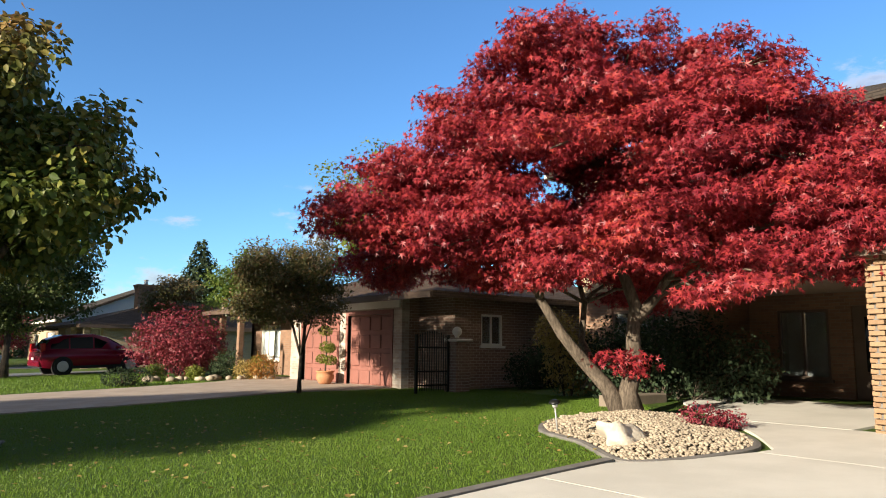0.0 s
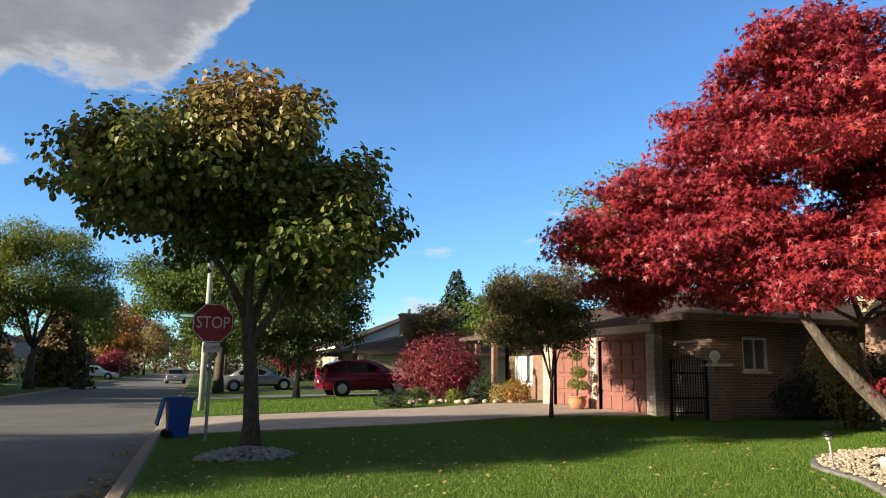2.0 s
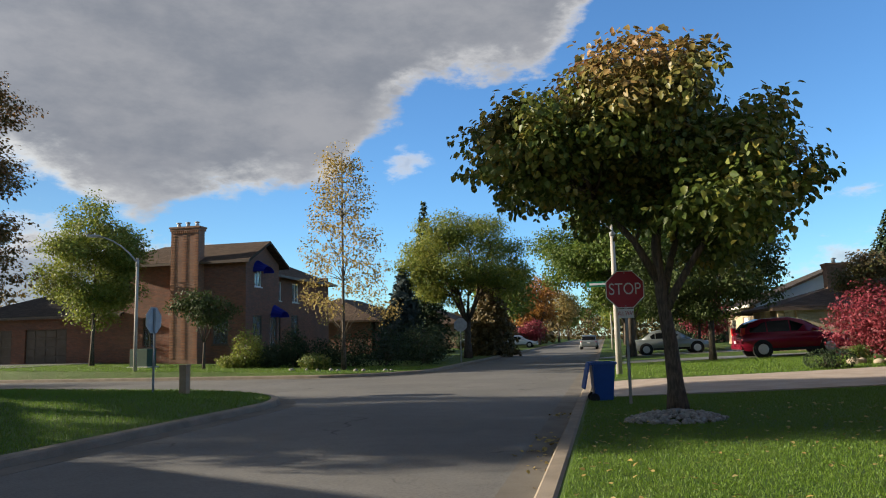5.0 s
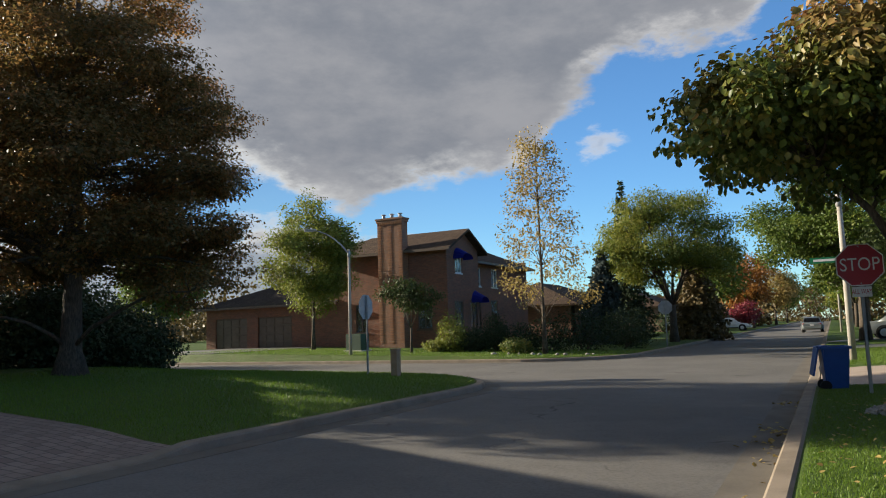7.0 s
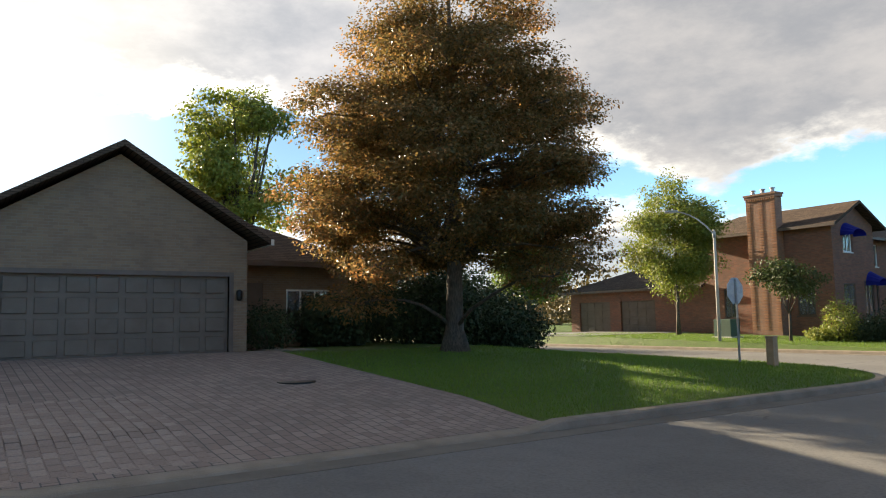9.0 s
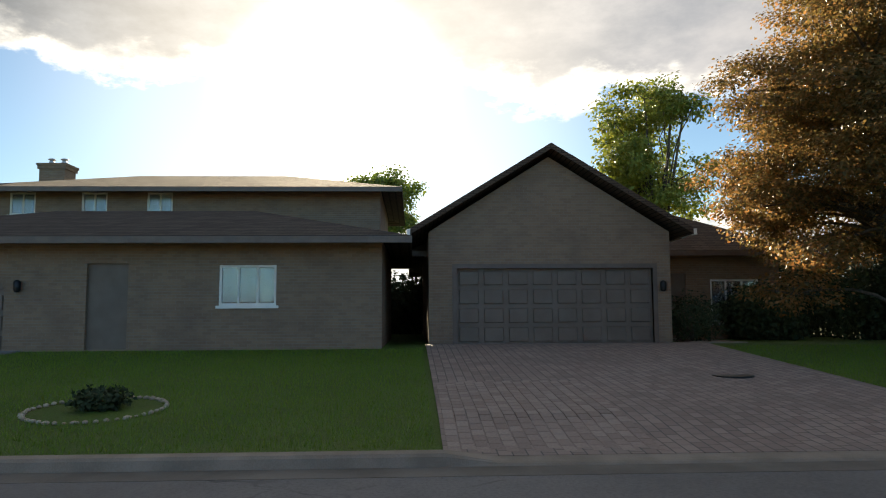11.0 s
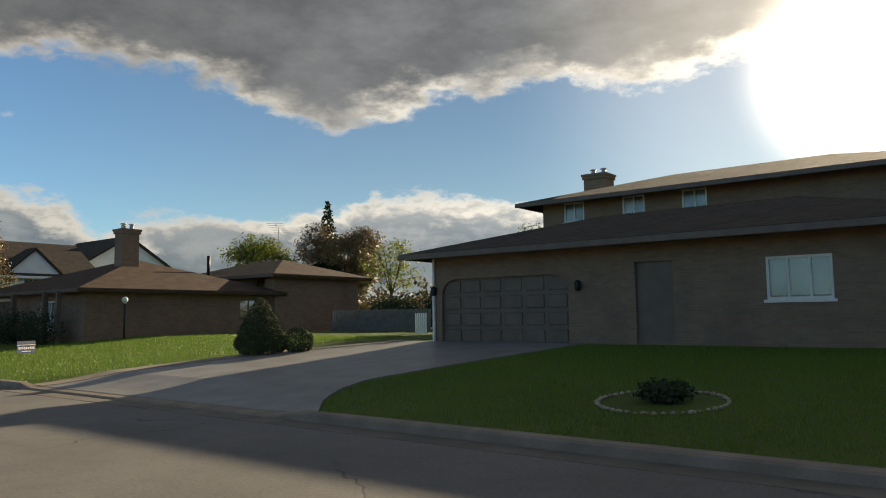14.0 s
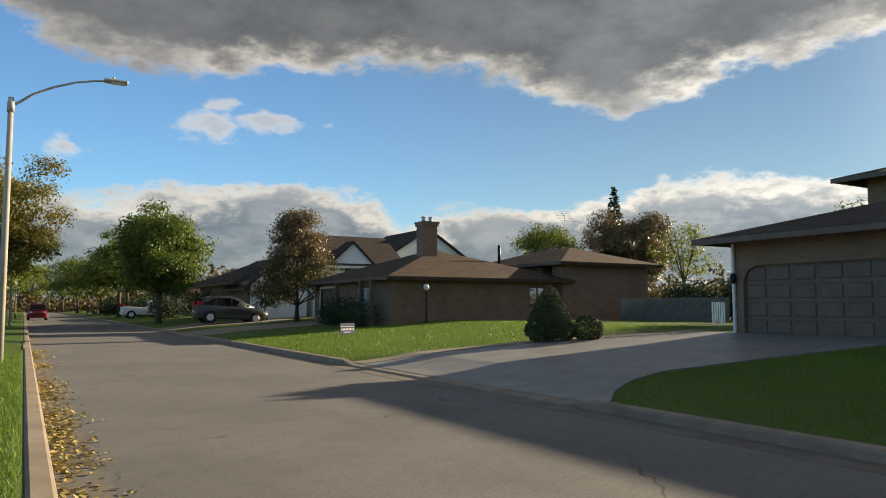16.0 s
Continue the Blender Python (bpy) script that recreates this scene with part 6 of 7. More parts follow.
    tree("pale_birch_tree", "thin pale tree behind a garden fence", on(-41.5, -37.5), forked(6, 2.5, 0.15, 5, 1.4, 32), dome(2.0, 2.4, 7.0, 26, 33, 0.85, 0.6), BARK_GREY, LEAF_LIME, 59, per=8, leaf_n=14, clump=0.36, size=0.17, keep=0.8)
    tree("corner_yard_tree", "small shaded tree in front of the chimney", on(-19.1, 31.7), forked(2.6, 1.3, 0.07, 5, 0.9, 34), dome(1.25, 1.9, 3.9, 16, 35, 0.65, 0.6), BARK_DARK, LEAF_SHADED, 60, per=26, leaf_n=20, clump=0.2, size=0.12, limb=0.02)
    conifer("spruce_tree", "tall dark spruce above the rooftops", on(-15.25, 60.6), 13.3, 2.6, LEAF_EVERGREEN, 61)
    conifer("spruce_tree", "dense green spruce behind the bungalow", on(20.0, 56.5), 9.4, 3.9, LEAF_EVERGREEN, 62, 15000, power=0.75)
    conifer("blue_spruce_tree", "blue-grey spruce in the shade of a locust", on(-13.0, 45.5), 6.0, 2.4, LEAF_BLUE, 63)
    conifer("bronze_cedar_tree", "broad bronze-tinged conifer beside the street", on(-8.9, 55.5), 6.6, 2.4, LEAF_BROWNFIR, 64, 9000, power=0.6)
    conifer("spruce_tree", "slim spruce top over backyard trees", on(-46.5, -49.8), 11.6, 2.4, LEAF_EVERGREEN, 65)
    # dark growth round the beech and the gabled house
    for k, (x, y, h, r) in enumerate(((-24.5, 16.5, 3.4, 1.9), (-22.0, 13.8, 2.8, 1.6), (-27.5, 19.0, 3.8, 2.2), (-22.8, 10.4, 1.7, 1.1), (-30.5, 15.0, 4.5, 2.6), (-26.5, 13.0, 4.0, 2.2), (-24.0, 18.6, 2.6, 1.7), (-33.5, 19.5, 5.0, 2.8), (-28.5, 11.0, 3.6, 2.0), (-36, 24, 4.5, 2.5), (-21.6, 16.4, 1.6, 1.1))):
        shrub("yew_bush", "large dark evergreen bush under the beech", on(x, y), [(0, 0, h * 0.45, r, h * 0.52), (r * 0.5, 0.4, h * 0.3, r * 0.7, h * 0.35)], LEAF_EVERGREEN, 200 + k, 9500, 0.14)
    shrub("garage_bush", "dark bush against the garage side wall", on(-21.2, 7.7), [(0, 0, 0.6, 0.8, 0.65), (-1.1, 0.3, 0.7, 0.8, 0.75)], LEAF_EVERGREEN, 210, 4000, 0.08)
    # corner house planting
    for k, (x, y, h, r, m) in enumerate(((-17.5, 33.0, 1.9, 0.75, LEAF_LIME), (-16.8, 33.6, 0.9, 0.8, LEAF_EVERGREEN), (-18.3, 33.0, 0.6, 0.7, LEAF_LIME), (-15.6, 34.2, 1.9, 0.7, LEAF_EVERGREEN), (-14.4, 35.0, 1.3, 1.1, LEAF_EVERGREEN),
                                         (-12.9, 34.8, 1.7, 1.3, LEAF_EVERGREEN), (-11.6, 36.0, 2.2, 1.5, LEAF_EVERGREEN), (-10.0, 38.5, 2.0, 1.4, LEAF_EVERGREEN), (-17.5, 36.2, 1.2, 1.0, LEAF_EVERGREEN), (-13.5, 31.9, 0.7, 0.7, LEAF_OAK), (-11.0, 42.5, 2.4, 1.6, LEAF_EVERGREEN))):
        shrub("garden_shrub", "rounded green shrub in the corner house bed", on(x, y), [(0, 0, h * 0.5, r, h * 0.55), (r * 0.4, 0.2, h * 0.35, r * 0.6, h * 0.4)], m, 220 + k, 2600, 0.1, group="corner house shrubs")
    # neighbour's front garden
    shrub("dwarf_red_maple", "low spreading dark red lace maple", on(9.75, 29.7), [(0, 0, 1.5, 1.6, 1.25), (-0.9, 0.2, 1.1, 1.0, 0.9), (0.9, -0.2, 1.1, 1.1, 0.95), (0.2, -0.4, 0.9, 1.3, 0.8)], LEAF_DARKRED, 240, 11000, 0.085, False, STAR, STAR_F, category="maple")
    shrub("ball_cedar", "golden green clipped ball cedar", on(11.8, 31.8), [(0, 0, 2.4, 0.7, 0.75), (0, 0, 1.0, 0.4, 0.9)], LEAF_LIME, 241, 3600, 0.07, True)
    shrub("low_hedge", "low clipped dark green hedge at the drive", on(6.4, 24.0), [(-0.3, 0, 0.28, 0.45, 0.3), (0.3, 0.1, 0.28, 0.45, 0.3)], LEAF_EVERGREEN, 242, 2400, 0.05, True, category="hedge")
    for k, (x, y, r, m) in enumerate(((8.0, 26.6, 0.35, LEAF_GREEN), (9.2, 26.0, 0.3, LEAF_LIME), (10.3, 26.4, 0.45, LEAF_EVERGREEN), (11.0, 27.6, 0.6, LEAF_EVERGREEN), (11.4, 25.4, 0.5, LEAF_LIME), (11.0, 24.2, 0.55, LEAF_ORANGE), (10.6, 24.9, 0.4, LEAF_YELLOW), (11.5, 28.8, 0.6, LEAF_GREEN))):
        shrub("flowerbed_shrub", "small mixed shrub in the front flowerbed", on(x, y), [(0, 0, r * 0.8, r, r * 0.85)], m, 250 + k, 1000, 0.07, group="flowerbed shrubs")
    # at the maple house
    shrub("shade_bush", "dark bush against the brick side wall", on(15.0, 14.2), [(0, 0, 0.7, 0.8, 0.75), (-0.9, 0.1, 0.5, 0.6, 0.5)], LEAF_EVERGREEN, 270, 3500, 0.08)
    shrub("golden_bush", "golden and orange autumn bush behind the maple", on(13.2, 11.9), [(0, 0, 0.9, 0.65, 0.9), (-0.3, 0.3, 1.5, 0.45, 0.5)], LEAF_YELLOW, 271, 3200, 0.08)
    shrub("entrance_yew", "dark spreading yew beside the entrance path", on(13.9, 9.9), [(0, 0, 0.95, 1.0, 1.0), (0.1, -0.9, 0.9, 0.8, 0.95), (0.1, -1.9, 0.7, 0.7, 0.75), (-0.3, 1.0, 0.8, 0.9, 0.9)], LEAF_EVERGREEN, 272, 9000, 0.09)
    shrub("barberry_bush", "low dark red barberry at the stone bed edge", on(9.75, 6.25, 0.05), [(0, 0, 0.16, 0.3, 0.18), (0.3, -0.25, 0.13, 0.25, 0.14)], LEAF_DARKRED, 273, 1200, 0.045)
    # south side
    shrub("clipped_cone_cedar", "dark clipped cone-shaped cedar on the lawn", on(-14.15, -18.2, -0.02), [(0, 0, 0.36, 0.76, 0.42), (0, 0, 0.62, 0.66, 0.5), (0, 0, 0.9, 0.5, 0.5), (0, 0, 1.2, 0.34, 0.4), (0, 0, 1.42, 0.18, 0.26)], LEAF_EVERGREEN, 280, 16000, 0.05, True)
    shrub("clipped_ball_cedar", "dark clipped ball cedar beside the cone", on(-14.95, -17.45, -0.02), [(0, 0, 0.36, 0.42, 0.4)], LEAF_EVERGREEN, 281, 2600, 0.06, True)
    for k, (x, y, r) in enumerate(((-15.0, -34.6, 0.9), (-14.9, -36.6, 1.0), (-15.2, -38.6, 0.8), (-15.4, -39.4, 0.6))):
        shrub("porch_shrub", "dark rounded shrub along the porch", on(x, y), [(0, 0, r * 0.75, r, r * 0.85)], LEAF_EVERGREEN, 290 + k, 1600, 0.1, group="porch shrubs")
    for k, (x, y) in enumerate(((-15, -66), (-17, -80), (-13, -75), (-12.5, -84), (-14, -104), (-12, -112), (-14, -132), (7.5, -48), (8.5, -70), (7.0, -102), (7.5, -120), (-24, -78), (-30, -95), (9, 72), (9, 98), (-15, 78), (-15, 104), (-14, 130), (9, 124))):
        shrub("far_hedge", "dark shrubbery far down the street", on(x, y), [(0, 0, 1.2, 1.8, 1.4), (1, 1.5, 1.0, 1.4, 1.1)], LEAF_EVERGREEN, 295 + k, 1800, 0.22, group="far hedges")


def topiary():
    rng_base = on(11.15, 20.1, 0.03)
    t = thing("potted_topiary", "tiered clipped topiary in a terracotta pot", "topiary", pose(*rng_base))
    part("pot", lathe(bmesh.new(), [(0.16, 0), (0.2, 0.04), (0.27, 0.16), (0.28, 0.26), (0.24, 0.34), (0.29, 0.36), (0.29, 0.4), (0.25, 0.4), (0.24, 0.36)], 22), TERRACOTTA, t)
    part("stem", tube(bmesh.new(), [(0, 0, 0.35), (0.03, 0.02, 0.9), (0, 0, 1.7)], [0.03, 0.025, 0.015], 6), BARK_DARK, t)
    rng = np.random.default_rng(300)
    for x, y, z, r in ((0.02, -0.26, 0.72, 0.2), (0, 0.22, 0.76, 0.19), (0.05, 0.0, 1.12, 0.26), (0, -0.25, 1.1, 0.16), (0, 0.03, 1.62, 0.21)):
        d = rng.normal(0, 1, (500, 3))
        d /= np.linalg.norm(d, axis=1)[:, None]
        leaves("tier", np.array([x, y, z]) + d * np.array([r, r, r * 0.7]) * rng.uniform(0.85, 1, (500, 1)), d, 0.05, OVAL, OVAL_F, LEAF_LIME, t, rng, 0.1, 0.2)


red_maple()
stop_tree()
copper_beech()
other_trees()
topiary()


def far_woods():
    """Treetops along the horizon, behind the last houses."""
    rng = np.random.default_rng(400)
    pts = []
    for k in range(1500):
        a = rng.uniform(0, 6.283)
        d = rng.uniform(115, 260)
        x, y = math.cos(a) * d, math.sin(a) * d
        if abs(x + 4.4) < 9 and d < 205:
            continue
        h = rng.uniform(6, 11) * (0.8 + 0.3 * math.sin(a * 9))
        g = rng.normal(0, 1, (260, 3))
        g /= np.linalg.norm(g, axis=1)[:, None]
        pts.append(np.c_[x + g[:, 0] * 5, y + g[:, 1] * 5, np.maximum(0.3, h * 0.45 + g[:, 2] * h * 0.5)])
    c = np.concatenate(pts)
    out = rng.normal(0, 1, c.shape)
    ob = leaves("distant_woods", c, out / np.linalg.norm(out, axis=1)[:, None], 0.85, OVAL, OVAL_F, LEAF_BROWNFIR, None, rng)
    tagged(ob, "dark green treetops along the far horizon", "woods", kind="stuff")


far_woods()


# ---- street furniture ----
def words(text, size, mat, parent, m, name="lettering", depth=0.002):
    cu = bpy.data.curves.new(name, "FONT")
    cu.body, cu.size, cu.extrude, cu.align_x, cu.align_y = text, size, depth, "CENTER", "CENTER"
    tmp = bpy.data.objects.new("tmp", cu)
    me = bpy.data.meshes.new_from_object(tmp)
    bpy.data.objects.remove(tmp)
    me.materials.append(mat)
    ob = new(name, me)
    ob.parent, ob.matrix_basis = parent, m
    return ob


def octagon(bm, r, y0, y1, z):
    rings = [[bm.verts.new((r * math.cos(radians(22.5 + 45 * k)), y, z + r * math.sin(radians(22.5 + 45 * k)))) for k in range(8)] for y in (y0, y1)]
    bm.faces.new(rings[0])
    bm.faces.new(rings[1][::-1])
    for k in range(8):
        bm.faces.new((rings[0][k], rings[0][(k + 1) % 8], rings[1][(k + 1) % 8], rings[1][k]))
    return bm


def stop_sign(x, y, turn, zc, tab=True, group="stop signs", post=STEEL, lean=0.0):
    t = thing("stop_sign", "red octagonal stop sign with all way tab" if tab else "back of a grey metal stop sign on a post", "stop sign", pose(x, y, land(x, y), 0, lean, turn), group)
    z = zc - land(x, y)
    bm = bmesh.new()
    bx(bm, -0.03, 0.03, 0.0, 0.008, -0.3, z + 0.34)
    bx(bm, -0.03, -0.022, 0.0, 0.035, -0.3, z + 0.34)
    bx(bm, 0.022, 0.03, 0.0, 0.035, -0.3, z + 0.34)
    part("post", bm, post, t)
    plate = part("plate", octagon(bmesh.new(), 0.406, -0.012, -0.008, z), STEEL, t)
    part("white_border", octagon(bmesh.new(), 0.404, -0.0145, -0.0125, z), SIGN_WHITE, plate)
    part("red_face", octagon(bmesh.new(), 0.384, -0.0175, -0.015, z), SIGN_RED, plate)
    words("STOP", 0.33, SIGN_WHITE, plate, pose(0, -0.02, z, 90, 0, 0) @ Matrix.Diagonal((0.8, 1, 1, 1)))
    for s in (0.33, -0.33):
        part("bolt", lathe(bmesh.new(), [(0.014, 0), (0.014, 0.004), (0.008, 0.008)], 8), STEEL, plate).matrix_basis = pose(0, -0.018, z + s, 90, 0, 0)
    if tab:
        tabp = part("tab", box(-0.155, 0.155, -0.012, -0.008, z - 0.57, z - 0.39), SIGN_WHITE, t)
        words("ALL WAY", 0.1, SIGN_RED, tabp, pose(0, -0.014, z - 0.48, 90, 0, 0) @ Matrix.Diagonal((0.75, 1.2, 1, 1)))
    return t


def street_lamp(x, y, height, arm, label, r=0.11, group="street lamps"):
    """A tapered pole with a curved arm ending in a flat lamp head; arm: (dx, dy, dz)."""
    t = thing("street_lamp", label, "street lamp", pose(x, y, land(x, y)), group)
    part("pole", tube(bmesh.new(), [(0, 0, -0.2), (0, 0, height * 0.5), (0, 0, height)], [r, r * 0.85, r * 0.68], 12), POLE, t)
    pts = [(0, 0, height - 0.25)] + [(arm[0] * k, arm[1] * k, height - 0.25 + (arm[2] + 0.25) * math.sin(k * math.pi / 2) ** 0.8) for k in (0.2, 0.4, 0.6, 0.8, 0.93)]
    part("arm", tube(bmesh.new(), pts, [0.04, 0.036, 0.033, 0.03, 0.028, 0.026], 8), STEEL, t)
    part("clamp", lathe(bmesh.new(), [(r * 0.9, height - 0.4), (r * 0.9, height - 0.12), (r * 0.7, height - 0.1)], 12), STEEL, t)
    bm = bmesh.new()
    bx(bm, -0.05, 0.58, -0.13, 0.13, -0.04, 0.06, 0.035)
    head = part("lamp_head", bm, STEEL, t)
    head.matrix_basis = pose(arm[0] * 0.9, arm[1] * 0.9, height + arm[2] * 1.0, 0, 0, math.degrees(math.atan2(arm[1], arm[0])))
    part("lens", box(0.12, 0.5, -0.09, 0.09, -0.055, -0.041), LAMP_CLEAR, head)
    part("photocell", lathe(bmesh.new(), [(0.035, 0.06), (0.035, 0.12), (0.02, 0.14)], 8, (0.2, 0)), STEEL, head)
    return t


def blue_bin():
    t = thing("recycling_bin", "blue plastic wheeled bin with its lid hanging open", "wheeled bin", pose(-0.3, 16.0, 0.1, 0, 0, 8))
    bm = bmesh.new()
    rows = []
    for z, w, d in ((0.05, 0.19, 0.22), (0.5, 0.22, 0.27), (0.82, 0.245, 0.3)):
        rows.append([bm.verts.new((sx * w, sy * d, z)) for sx, sy in ((-1, -1), (1, -1), (1, 1), (-1, 1))])
    for a, b in zip(rows, rows[1:]):
        for k in range(4):
            bm.faces.new((a[k], a[(k + 1) % 4], b[(k + 1) % 4], b[k]))
    bm.faces.new(rows[0][::-1])
    bmesh.ops.bevel(bm, geom=[e for e in bm.edges if abs(e.verts[0].co.z - e.verts[1].co.z) > 0.1], offset=0.04, segments=2, affect="EDGES")
    bmesh.ops.solidify(bm, geom=bm.faces[:], thickness=0.012)
    part("body", bm, BIN_BLUE, t)
    bm = bmesh.new()
    for a in (bx(bm, -0.275, 0.275, -0.33, -0.29, 0.8, 0.85), bx(bm, -0.275, 0.275, 0.29, 0.33, 0.8, 0.85), bx(bm, -0.275, -0.235, -0.29, 0.29, 0.8, 0.85), bx(bm, 0.235, 0.275, -0.29, 0.29, 0.8, 0.85)):
        pass
    part("rim", bm, BIN_BLUE, t)
    lid = part("lid", box(-0.03, 0.0, -0.3, 0.3, -0.56, 0.0, bevel=0.012), BIN_BLUE, t, "open lid hanging down")
    lid.matrix_basis = pose(-0.28, 0, 0.83, 0, 12, 0)
    part("hinge_bar", tube(bmesh.new(), [(-0.3, -0.25, 0.84), (-0.3, 0.25, 0.84)], 0.015, 8), BIN_BLUE, t)
    for s in (-1, 1):
        part("wheel", tube(bmesh.new(), [(-0.2, s * 0.2, 0.1), (-0.2, s * 0.25, 0.1)], 0.1, 14), RUBBER, t)


def small_street_things():
    stop_sign(0.24, 14.75, 0, 2.42)
    stop_sign(-13.05, 18.75, -90, 2.28, False)
    stop_sign(-8.4, 41.3, 180, 2.27, False)
    street_lamp(0.2, 25.5, 5.15, (-1.8, 0.0, 0.75), "grey street lamp pole beside the neighbour's drive")
    street_lamp(-21.2, 29.4, 5.2, (-1.4, -1.1, 0.95), "grey street lamp on the side street", 0.085)
    street_lamp(-0.1, -23.0, 6.9, (-2.5, 0.0, 0.8), "tall grey street lamp with long curved arm", 0.1)
    street_lamp(0.2, -61.0, 5.9, (-2.2, 0.0, 0.7), "far grey street lamp along the kerb", 0.09)
    street_lamp(0.2, -98.0, 5.9, (-2.2, 0.0, 0.7), "far grey street lamp along the kerb", 0.09)
    street_lamp(0.3, 66.0, 5.9, (-2.2, 0.0, 0.7), "far grey street lamp up the road", 0.09)
    # street name blade beside the lamp pole
    n = thing("street_name_sign", "small green street name sign on the lamp pole", "street sign", pose(0.2, 25.36, 3.25))
    part("blade", box(-0.95, -0.1, -0.01, 0.01, -0.09, 0.09), SIGN_GREEN, n)
    part("writing_bar", box(-0.85, -0.25, -0.016, -0.011, -0.035, 0.035), SIGN_WHITE, n)
    part("bracket", box(-0.1, 0.02, -0.03, 0.03, -0.1, 0.1), STEEL, n)
    blue_bin()
    # timber marker post on the corner lawn
    p = thing("marker_post", "square weathered timber post on the corner lawn", "post", pose(-11.55, 18.0, land(-11.55, 18.0)))
    part("shaft", box(-0.11, 0.11, -0.11, 0.11, -0.2, 0.76, bevel=0.012), WOOD_POST, p)
    part("top_cap", box(-0.125, 0.125, -0.125, 0.125, 0.76, 0.8, bevel=0.01), WOOD_POST, p)
    # green utility cabinet by the side street
    u = thing("utility_cabinet", "dull green utility cabinet near the chimney", "utility box", pose(-23.5, 33.3, land(-23.5, 33.3)))
    part("cabinet", box(-0.5, 0.5, -0.4, 0.4, 0, 0.95, bevel=0.02), plain("cabinet_green", (0.05, 0.09, 0.06), 0.6), u)
    part("plinth", box(-0.6, 0.6, -0.5, 0.5, -0.1, 0.06), CONCRETE, u)
    # lawn sign: unreadable writing as bars
    s = thing("lawn_sign", "navy lawn sign with white writing on wire legs", "lawn sign", pose(-12.0, -28.6, land(-12.0, -28.6), 0, 0, 22))
    part("board", box(-0.4, 0.4, -0.006, 0.006, 0.06, 0.5), SIGN_NAVY, s)
    for sgn in (1, -1):
        y0, y1 = sorted((sgn * 0.0065, sgn * 0.0095))
        part("navy_panel", box(-0.39, 0.39, y0, y1, 0.09, 0.34), SIGN_NAVY, s)
        part("pale_band", box(-0.4, 0.4, y0, y1, 0.355, 0.37), SIGN_WHITE, s)
        y2, y3 = sorted((sgn * 0.01, sgn * 0.0125))
        for k in range(9):
            part("writing_bar", box(-0.35 + k * 0.08, -0.305 + k * 0.08, y2, y3, 0.21, 0.29), SIGN_WHITE, s)
        part("writing_bar", box(-0.2, 0.2, y2, y3, 0.125, 0.145), SIGN_WHITE, s)
    for x in (-0.3, 0.3):
        part("wire_leg", tube(bmesh.new(), [(x, 0, -0.2), (x, 0, 0.13)], 0.005, 5), STEEL, s)
    # garden lamp posts and fence at the south bungalow
    for x, y in ((-17.6, -32.2),):
        g = thing("garden_lamp", "white globe lamp on a post by the bungalow", "garden lamp", pose(x, y, land(x, y)))
        part("post", tube(bmesh.new(), [(0, 0, -0.1), (0, 0, 1.6)], 0.04, 8), IRON, g)
        part("globe", lathe(bmesh.new(), [(0.04, 1.6)] + [(max(0.02, 0.14 * math.sin(a)), 1.77 - 0.14 * math.cos(a)) for a in np.linspace(0.4, 3.0, 8)], 14), GLOBE, g)
    f = thing("garden_fence", "grey board fence beside the south lawn", "fence")
    a, b = Vector((-29.6, -31.5)), Vector((-31.6, -25.8))
    for k in range(44):
        q = a.lerp(b, (k + 0.5) / 44)
        z = land(q.x, q.y)
        part("board", box(-0.01, 0.01, -0.064, 0.064, -0.05, 1.2 + 0.02 * (k % 3)), FENCE_WOOD, f).matrix_basis = pose(q.x, q.y, z, 0, 0, math.degrees(math.atan2((b - a).y, (b - a).x)) - 90)
    pk = thing("white_pickets", "short run of white pickets by the driveway", "fence")
    for k in range(6):
        part("picket", box(-0.01, 0.01, -0.05, 0.05, 0, 0.95), SIDING, pk).matrix_basis = pose(-26.5 + k * 0.06, -22.6 + k * 0.17, land(-26.5, -22.6), 0, 0, -20)
    # television aerial
    an = thing("tv_aerial", "thin metal television aerial on a mast", "aerial", pose(-38.5, -47.0, land(-38.5, -47.0)))
    part("mast", tube(bmesh.new(), [(0, 0, 0), (0, 0, 8.2)], 0.03, 6), STEEL, an)
    part("boom", tube(bmesh.new(), [(-1.4, -1.2, 7.8), (1.4, 1.2, 8.2)], 0.02, 6), STEEL, an)
    for k in range(7):
        q = -1 + k / 3
        part("element", tube(bmesh.new(), [(q * 1.4 - 0.4, q * 1.2 + 0.5, 8 + q * 0.2), (q * 1.4 + 0.4, q * 1.2 - 0.5, 8 + q * 0.2)], 0.012, 5), STEEL, an)


# ---- vehicles ----
def loft(bm, rows, close=True):
    """Skins rows of points of equal length."""
    vs = [[bm.verts.new(p) for p in r] for r in rows]
    for a, b in zip(vs, vs[1:]):
        for k in range(len(a) - 1):
            bm.faces.new((a[k], a[k + 1], b[k + 1], b[k])).smooth = True
    if close:
        bm.faces.new(vs[0])
        bm.faces.new(vs[-1][::-1])
    return bm


